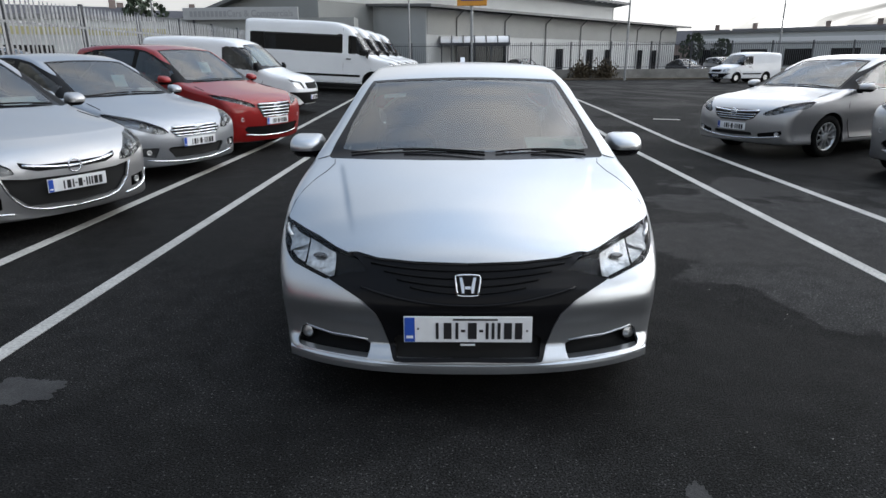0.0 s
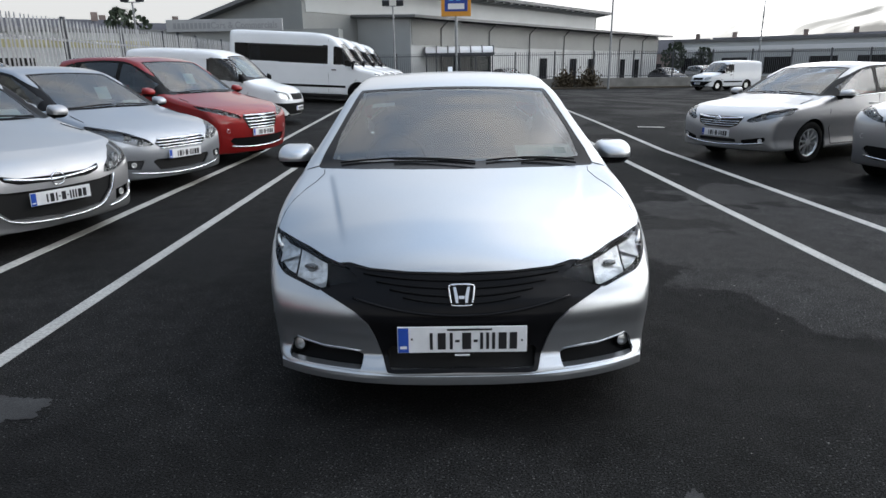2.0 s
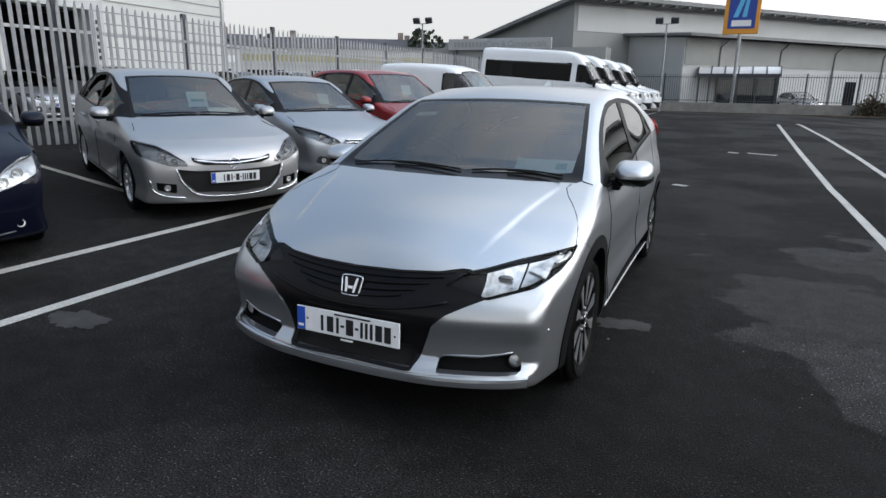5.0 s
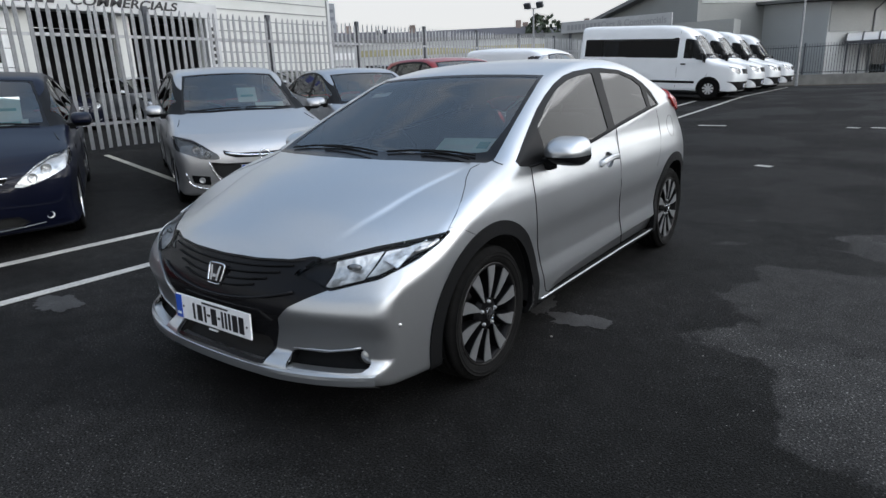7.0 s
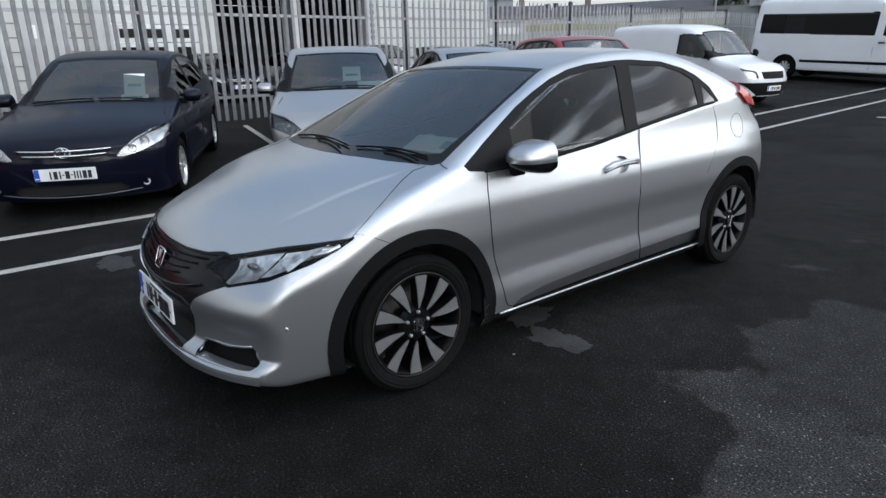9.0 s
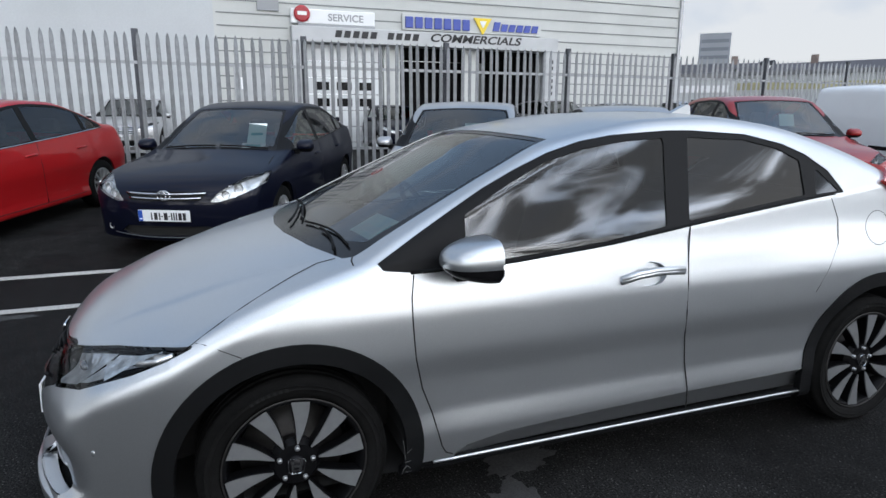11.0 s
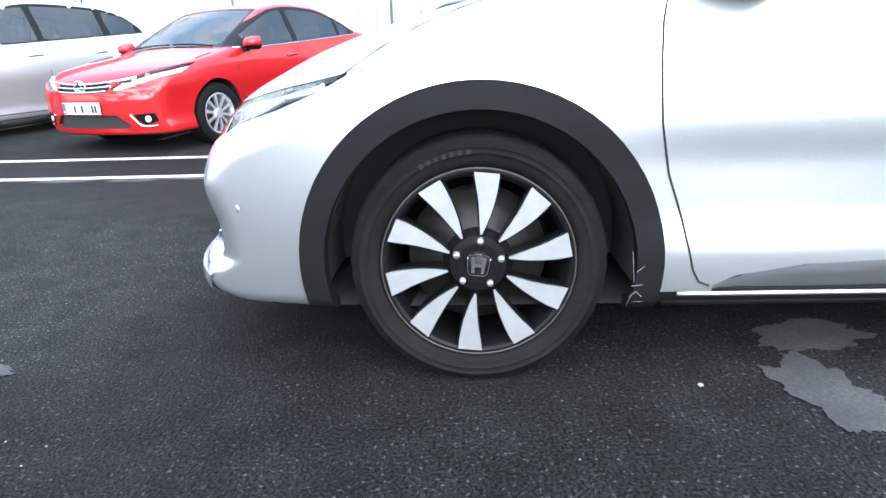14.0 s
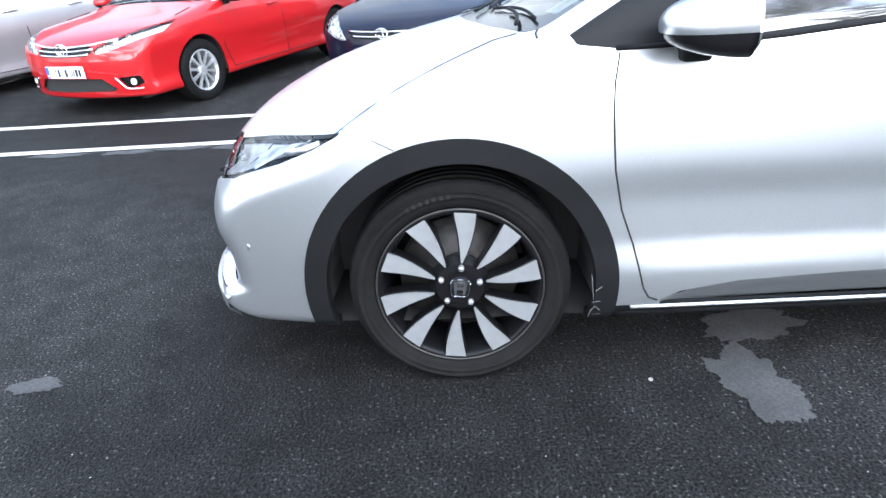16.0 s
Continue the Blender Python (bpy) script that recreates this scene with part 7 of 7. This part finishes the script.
for k in range(9):
    bm = bmesh.new()
    box(bm, -3.6 + 0.3 * k, -3.38 + 0.3 * k, -0.02, -0.002, -0.22, 0.16)
    part("letter_bar", bm, SIGN_GREY, sg)
text_part("lettering", "Cars & Commercials", 0.62, SIGN_GREY, sg, Matrix.Translation((1.4, -0.005, -0.03)) @ Matrix.Rotation(radians(90), 4, "X"), 0.004, squeeze=0.9)
# store sign on its pole
ts = tagged(new("pole_sign"), "blue and orange store sign on a tall grey pole", "sign")
ts.matrix_basis = Matrix.Translation((1.05, 47.6, 0))
bm = bmesh.new()
lathe(bm, [(0.11, 0), (0.11, 5.4), (0.001, 5.4)], 16, "z")
part("pole", bm, GALV, ts)
bm = bmesh.new()
box(bm, -1.12, 1.12, -0.15, 0.15, 5.4, 8.1, 0.03)
part("border", bm, mat("sign_orange", (0.7, 0.3, 0.03), 0.4), ts)
bm = bmesh.new()
box(bm, -0.86, 0.86, -0.18, -0.151, 5.75, 8.0, 0.01)
part("panel", bm, mat("sign_deep_blue", (0.01, 0.05, 0.3), 0.4), ts)
bm = bmesh.new()
prism(bm, [(-0.55, 6.5), (-0.25, 6.5), (0.2, 7.9), (-0.1, 7.9)], -0.2, -0.181)
prism(bm, [(0.0, 6.5), (0.3, 6.5), (0.42, 7.9), (0.25, 7.9)], -0.2, -0.181)
part("stripes", bm, mat("sign_light_blue", (0.1, 0.45, 0.75), 0.4), ts)
bm = bmesh.new()
box(bm, -0.62, 0.62, -0.2, -0.181, 5.9, 6.3)
part("name_bar", bm, SIGN_WHITE, ts)


def lamp_post(x, y, h, label="grey floodlight mast with two lamp heads"):
    lp = tagged(new("floodlight_mast"), label, "lamp post", "floodlight masts")
    lp.matrix_basis = Matrix.Translation((x, y, ground_z(x, y)))
    bm = bmesh.new()
    lathe(bm, [(0.09, 0), (0.06, h), (0.001, h)], 12, "z")
    part("mast", bm, GALV, lp)
    bm = bmesh.new()
    box(bm, -0.5, 0.5, -0.03, 0.03, h - 0.05, h + 0.01)
    part("arm", bm, GALV, lp)
    for sd in (-1, 1):
        bm = bmesh.new()
        box(bm, -0.25, 0.25, -0.12, 0.12, -0.2, 0.2, 0.03, Matrix.Translation((sd * 0.5, 0, h + 0.2)) @ Matrix.Rotation(radians(25), 4, "X"))
        part("lamp_head", bm, POST, lp)


for x, y, h in ((-20.3, 41, 5.6), (-3.5, 44.5, 5.9), (12.1, 44.5, 6.2), (30.5, 60, 7.6), (-40.9, 47.8, 5.6)):
    lamp_post(x, y, h)
# covered trolley bay behind the railing
tb = tagged(new("trolley_shelter"), "trolley shelter with a curved pale roof", "shelter")
tb.matrix_basis = Matrix.Translation((-0.2, 49.5, 0))
V, F = [], []
for k in range(13):
    a = math.pi * k / 12
    for x in (-1.2, 4.2):
        V.append((x, 1.1 * math.cos(a), 2.75 + 0.55 * math.sin(a)))
for k in range(12):
    F.append((2 * k, 2 * k + 1, 2 * k + 3, 2 * k + 2))
grid_part("roof", V, F, SIGN_WHITE, tb)
for x in (-1.1, 1.5, 4.1):
    for y in (-1.05, 1.05):
        bm = bmesh.new()
        box(bm, x - 0.05, x + 0.05, y - 0.05, y + 0.05, 0, 2.8)
        part("post", bm, POST, tb)
for k in range(7):
    bm = bmesh.new()
    tube(bm, [(-1.2 + 0.9 * k, 1.13 * math.cos(math.pi * q / 8), 2.75 + 0.58 * math.sin(math.pi * q / 8)) for q in range(9)], 0.05, 6)
    part("roof_rib", bm, POST, tb)
for y in (-1.1, 1.1):
    bm = bmesh.new()
    box(bm, -1.25, 4.25, y - 0.06, y + 0.06, 2.6, 2.78)
    part("eaves_beam", bm, POST, tb)
for x in (-1.15, 1.5):
    bm = bmesh.new()
    box(bm, x, x + 2.6, 1.06, 1.08, 0.3, 2.7)
    part("side_panel", bm, GLASS_DARK, tb)
# cars beyond the railing
for src, x, y, h in ((suv_src, 6.4, 51, -70), (suv_src, 23.6, 52.5, -80), (nav_src, 20.2, 52, -80)):
    c = copy_thing(src, pose(x, y, 0, 0, 0, h + 90))
    c["group"] = "cars beyond the railing"
dk = copy_thing(suv_src, pose(5.44, 5.02, 0, 0, 0, -62))
dk["label"] = "silver off-road car with a black lower bumper beside the estate"
dk["group"] = "cars across the lane"
bpy.data.objects["silver_estate"]["group"] = "cars across the lane"

# ---- distance ----
FAR_WALL = mat("far_render", (0.24, 0.19, 0.17), 0.8, vary=0.1, vary_scale=0.2, random_tint=0.25)
FAR_GLASS = mat("far_glass", (0.16, 0.18, 0.21), 0.3)
FAR_ROOF = mat("far_slate", (0.07, 0.07, 0.08), 0.8, vary=0.15, vary_scale=0.5, random_tint=0.2)
HEDGE = mat("far_foliage", (0.035, 0.05, 0.03), 0.9, vary=0.4, vary_scale=0.6, grain=(3, 0.3))
SCRUB = mat("dry_scrub", (0.075, 0.058, 0.035), 0.9, vary=0.35, vary_scale=3, grain=(20, 0.3))
HILL = mat("far_hill", (0.1, 0.13, 0.15), 0.95, vary=0.25, vary_scale=0.02)


def far_house(x, y, w, d, h, turn, yellow=False, windows=4):
    o = tagged(new("house"), "distant rendered house with a dark slate roof", "house", "distant houses")
    o.matrix_basis = pose(x, y, ground_z(x, y) - 0.02, 0, 0, turn)
    bm = bmesh.new()
    box(bm, -w / 2, w / 2, -d / 2, d / 2, 0, h)
    part("wall", bm, FAR_WALL, o)
    bm = bmesh.new()
    prism(bm, [(-d / 2 - 0.3, h), (d / 2 + 0.3, h), (0, h + d * 0.32)], -w / 2 - 0.2, w / 2 + 0.2, "x")
    part("roof", bm, FAR_ROOF, o)
    for sx in (-0.3, 0.35):
        bm = bmesh.new()
        box(bm, w * sx - 0.4, w * sx + 0.4, -0.3, 0.3, h + d * 0.2, h + d * 0.32 + 0.9)
        part("chimney", bm, FAR_WALL, o)
    for k in range(windows):
        for z in (1.0, 3.6):
            if z + 1.2 < h:
                bm = bmesh.new()
                xx = -w / 2 + w * (k + 0.5) / windows
                box(bm, xx - 0.5, xx + 0.5, -d / 2 - 0.03, -d / 2 + 0.02, z, z + 1.2)
                part("window", bm, GLOSS_BLACK, o)
    return o


for x, y, w, turn in ((-70, 60, 26, 48), (-52, 78, 24, 30), (-30, 96, 20, 12), (-88, 40, 24, 62), (-42, 88, 14, 22), (60, 118, 18, -30), (76, 105, 22, -35), (92, 92, 20, -42), (46, 128, 14, -22)):
    far_house(x, y, w, 9, 5.2 if x < 0 else 4.0, turn)
for x, y, w, d, h, turn, m in ((-40, 52, 34, 12, 4.6, 35, STORE_LIGHT), (-52, 36, 26, 10, 4.4, 55, CLAD_WHITE), (-27, 62, 16, 8, 4.2, 15, CLAD_WHITE), (48, 84, 30, 14, 4.6, -30, STORE_LIGHT), (70, 70, 24, 12, 4.8, -45, CLAD_WHITE)):
    o = tagged(new("low_unit"), "distant low flat-roofed trade unit with dark windows", "building", "distant trade units")
    o.matrix_basis = pose(x, y, 0.28 if x < -9 else 0, 0, 0, turn)
    bm = bmesh.new()
    box(bm, -w / 2, w / 2, -d / 2, d / 2, 0, h)
    part("wall", bm, m, o)
    bm = bmesh.new()
    box(bm, -w / 2 - 0.2, w / 2 + 0.2, -d / 2 - 0.2, d / 2 + 0.2, h, h + 0.35)
    part("roof", bm, ROOF_EDGE, o)
    bm = bmesh.new()
    box(bm, -w / 2 + 0.5, w / 2 - 0.5, -d / 2 - 0.1, -d / 2 - 0.02, h - 1.2, h - 0.6)
    part("band", bm, BAND_OLIVE if x < -35 and x > -45 else SIGN_WHITE, o)
    for k in range(6):
        bm = bmesh.new()
        xx = -w / 2 + w * (k + 0.5) / 6
        box(bm, xx - w * 0.05, xx + w * 0.05, -d / 2 - 0.05, -d / 2 - 0.01, 0.6, 2.6)
        part("window", bm, GLOSS_BLACK, o)
tw = tagged(new("tower_block"), "distant grey tower block", "building")
tw.matrix_basis = pose(-0.722 * 260 + 2.7, 0.68 * 260, 0.2, 0, 0, 47)
bm = bmesh.new()
box(bm, -5.2, 5.2, -6, 6, 0, 30.5)
part("wall", bm, mat("far_concrete", (0.3, 0.32, 0.35), 0.8, vary=0.05, vary_scale=0.1), tw)
for k in range(10):
    bm = bmesh.new()
    box(bm, -4.6, 4.6, -6.05, -6.01, 2 + 2.8 * k, 3.2 + 2.8 * k)
    part("window_band", bm, FAR_GLASS, tw)


def far_tree(x, y, h, seed):
    """A distant tree: trunk, limbs and a crown of many leaf clumps with gaps."""
    rnd = random.Random(seed)
    t = tagged(new("tree"), "distant dark green broadleaf tree", "tree", "distant trees")
    t.matrix_basis = Matrix.Translation((x, y, ground_z(x, y)))
    bm = bmesh.new()
    tube(bm, [(0, 0, -0.1), (0.1, 0, h * 0.3), (0, 0.1, h * 0.6)], h * 0.03, 7)
    for k in range(5):
        a = k * 1.26
        tube(bm, [(0.05, 0, h * 0.35), (math.cos(a) * h * 0.15, math.sin(a) * h * 0.15, h * 0.55), (math.cos(a) * h * 0.28, math.sin(a) * h * 0.28, h * 0.72)], h * 0.012, 5)
    part("trunk", bm, FAR_ROOF, t)
    V, F = [], []
    for k in range(420):
        a, u = rnd.uniform(0, 6.28), rnd.random() ** 0.5
        zz = rnd.uniform(0.28, 1.0)
        rad = h * 0.36 * math.sin(math.pi * min(1, (zz - 0.2) / 0.85)) ** 0.6 * (0.55 + 0.45 * u) * (0.8 + 0.3 * math.sin(3 * a + seed))
        c = Vector((math.cos(a) * rad, math.sin(a) * rad, zz * h))
        o = len(V)
        s_ = h * rnd.uniform(0.03, 0.06)
        n = Vector((rnd.uniform(-1, 1), rnd.uniform(-1, 1), rnd.uniform(-0.4, 1))).normalized()
        q = n.to_track_quat("Z", "X")
        for b in range(5):
            g = b * 1.257
            V.append(c + q @ Vector((math.cos(g) * s_, math.sin(g) * s_ * 0.7, rnd.uniform(-0.3, 0.3) * s_)))
        F.append((o, o + 1, o + 2, o + 3, o + 4))
    grid_part("crown", V, F, HEDGE, t, smooth=False)


for k, (x, y, h) in enumerate(((-41, 82, 9.2), (-63, 66, 7), (-80, 52, 8), (62, 122, 5.5), (84, 100, 5), (29, 78, 4.4), (33, 79, 3.8))):
    far_tree(x, y, h, k)
for x, y in ((9.3, 46.2), (11.0, 46.15)):
    rnd = random.Random(int(x * 10))
    V, F = [], []
    for k in range(900):
        c = Vector((rnd.gauss(0, 0.4), rnd.gauss(0, 0.2), abs(rnd.gauss(0.45, 0.4))))
        s_ = rnd.uniform(0.06, 0.13)
        q = Vector((rnd.uniform(-1, 1), rnd.uniform(-1, 1), rnd.uniform(0, 1))).normalized().to_track_quat("Z", "X")
        o = len(V)
        for b in range(4):
            V.append(c + q @ Vector((math.cos(b * 1.57) * s_, math.sin(b * 1.57) * s_ * 0.6, 0)))
        F.append((o, o + 1, o + 2, o + 3))
    sb_ = tagged(new("shrub", mesh_of("shrub", V, F, SCRUB)), "scrubby brown shrub growing at the low wall", "shrub", "shrubs at the wall")
    sb_.matrix_basis = Matrix.Translation((x, y, 0.1))
# far ridge
V, F = [], []
n = 90
for i in range(n + 1):
    a = radians(-80 + 130 * i / n)
    r = 520
    x, y = r * math.sin(a), r * math.cos(a)
    h = 9 + 7 * noise.noise(Vector((i * 0.13, 2.0, 0))) + (9 if a > radians(14) else 0) * min(1, max(0, (a - radians(14)) / 0.12))
    V += [(x, y, -1), (x, y, h * 1.0), (x * 1.25, y * 1.25, h * 1.1)]
for i in range(n):
    a = 3 * i
    F += [(a, a + 3, a + 4, a + 1), (a + 1, a + 4, a + 5, a + 2)]
tagged(new("backdrop", mesh_of("backdrop", V, F, HILL)), "low hazy hills on the horizon", "hills", kind="structure")


# ---- small markings, stains, papers ----
for pts in ([(4.58, 12.72), (5.19, 12.65)], [(1.77, 13.42), (2.34, 13.25)], [(-1.46, 13.49), (-0.87, 13.46)], [(1.37, 13.39), (1.59, 13.32)], [(0.66, 8.25), (0.87, 8.17)]):
    line_strip("marking_dash", pts, 0.12, WHITE_LINE, "short worn white dash painted on the asphalt")
for y in (-5.1, -2.2, 0.7, 3.45, 6.2, 9.0, 11.8):
    line_strip("bay_line", [(-4.6, y - 0.35), (-6.5, y + 0.0), (-8.7, y + 0.4)], 0.09, YELLOW_LINE, "worn yellowish bay line between parked cars")
DRY = mat("dry_asphalt_stain", (0.028, 0.0278, 0.0275), 0.9, vary=0.3, vary_scale=7, grain=(150, 0.4), bump=0.3, bump_scale=160)


def stain(cx, cy, rx, ry, seed, turn=0.0, rough=0.4, material=None, lift=0.0035):
    """A dry patch with a ragged edge, a skin on the asphalt."""
    n = 160
    pts = []
    for i in range(n):
        a = 2 * math.pi * i / n
        r = 1 + rough * noise.fractal(Vector((math.cos(a) * 1.6 + seed * 7.3, math.sin(a) * 1.6, seed)), 0.75, 2.1, 6)
        x, y = rx * r * math.cos(a), ry * r * math.sin(a)
        c, s_ = math.cos(radians(turn)), math.sin(radians(turn))
        pts.append((cx + c * x - s_ * y, cy + s_ * x + c * y))
    V = [(x, y, ground_z(x, y) + lift) for x, y in pts] + [(cx, cy, ground_z(cx, cy) + lift)]
    F = [(i, (i + 1) % n, n) for i in range(n)]
    tagged(new("dry_patch", mesh_of("dry_patch", V, F, material or DRY)), "ragged pale dry patch on the damp asphalt", "stain", kind="structure")


stain(0.62, 1.84, 0.09, 0.15, 3, 20)
stain(0.94, 1.72, 0.17, 0.1, 5, 10)
stain(-2.08, 0.26, 0.2, 0.12, 7)
stain(0.8, -0.43, 0.04, 0.08, 9)
for k, (x, y) in enumerate(((-2.28, -2.2), (-2.26, -1.6), (-2.3, -1.2), (-2.25, -0.75), (-2.28, -2.9))):
    stain(x, y, 0.06, 0.22, 20 + k)
STONE = mat("pale_stone", (0.22, 0.215, 0.2), 0.8, vary=0.2, vary_scale=80)


def pebble(x, y, r, seed):
    rnd = random.Random(seed)
    bm = bmesh.new()
    bmesh.ops.create_icosphere(bm, subdivisions=1, radius=r)
    for v in bm.verts:
        v.co *= rnd.uniform(0.75, 1.15)
        v.co.z *= 0.6
    ob = part("pebble", bm, STONE, None)
    ob.location = (x, y, r * 0.45)
    tagged(ob, "small pale stone lying on the asphalt", "pebble", "loose stones")


pebble(0.895, 1.435, 0.008, 1)
rnd = random.Random(4)
for k in range(16):
    pebble(rnd.uniform(0.95, 2.0), rnd.uniform(-0.3, 2.3), rnd.uniform(0.0018, 0.0042), 10 + k)


def screen_card(name_of_car, lx, ly, lz, w, h, tilt, material, label, marks=()):
    root = bpy.data.objects[name_of_car]
    return dash_card(root.matrix_basis @ pose(lx, ly, lz, tilt, 0, 0), w, h, material, label, marks)


screen_card("navy_saloon", 0.33, 1.62, 1.12, 0.22, 0.26, 62, PAPER, "pale green price sheet behind the windscreen", ((-0.07, 0.07, -0.02, 0.01, PAPER_TEAL),))
screen_card("navy_saloon", 0.36, 1.42, 1.0, 0.28, 0.08, 50, PAPER_WHITE, "white price card on the dashboard", ((-0.1, 0.08, -0.015, 0.015, PAPER_TEAL),))
screen_card("silver_saloon", 0.16, 1.68, 1.16, 0.24, 0.2, 62, PAPER, "pale green price sheet behind the windscreen", ((-0.08, 0.08, -0.03, 0.0, PAPER_TEAL),))
screen_card("silver_saloon", 0.4, 1.42, 1.02, 0.36, 0.2, 30, PAPER_WHITE, "loose white papers on the dashboard")
screen_card("blue_silver_saloon", 0.2, 1.7, 1.14, 0.2, 0.18, 62, PAPER, "pale green price sheet behind the windscreen")
screen_card("blue_silver_saloon", 0.45, 1.46, 1.02, 0.26, 0.08, 45, PAPER_WHITE, "white price card on the dashboard")
screen_card("red_suv", 0.1, 1.66, 1.3, 0.22, 0.2, 62, PAPER, "pale green price sheet behind the windscreen")
screen_card("silver_estate", 0.4, 1.55, 1.04, 0.28, 0.08, 45, PAPER_WHITE, "white price card on the dashboard")
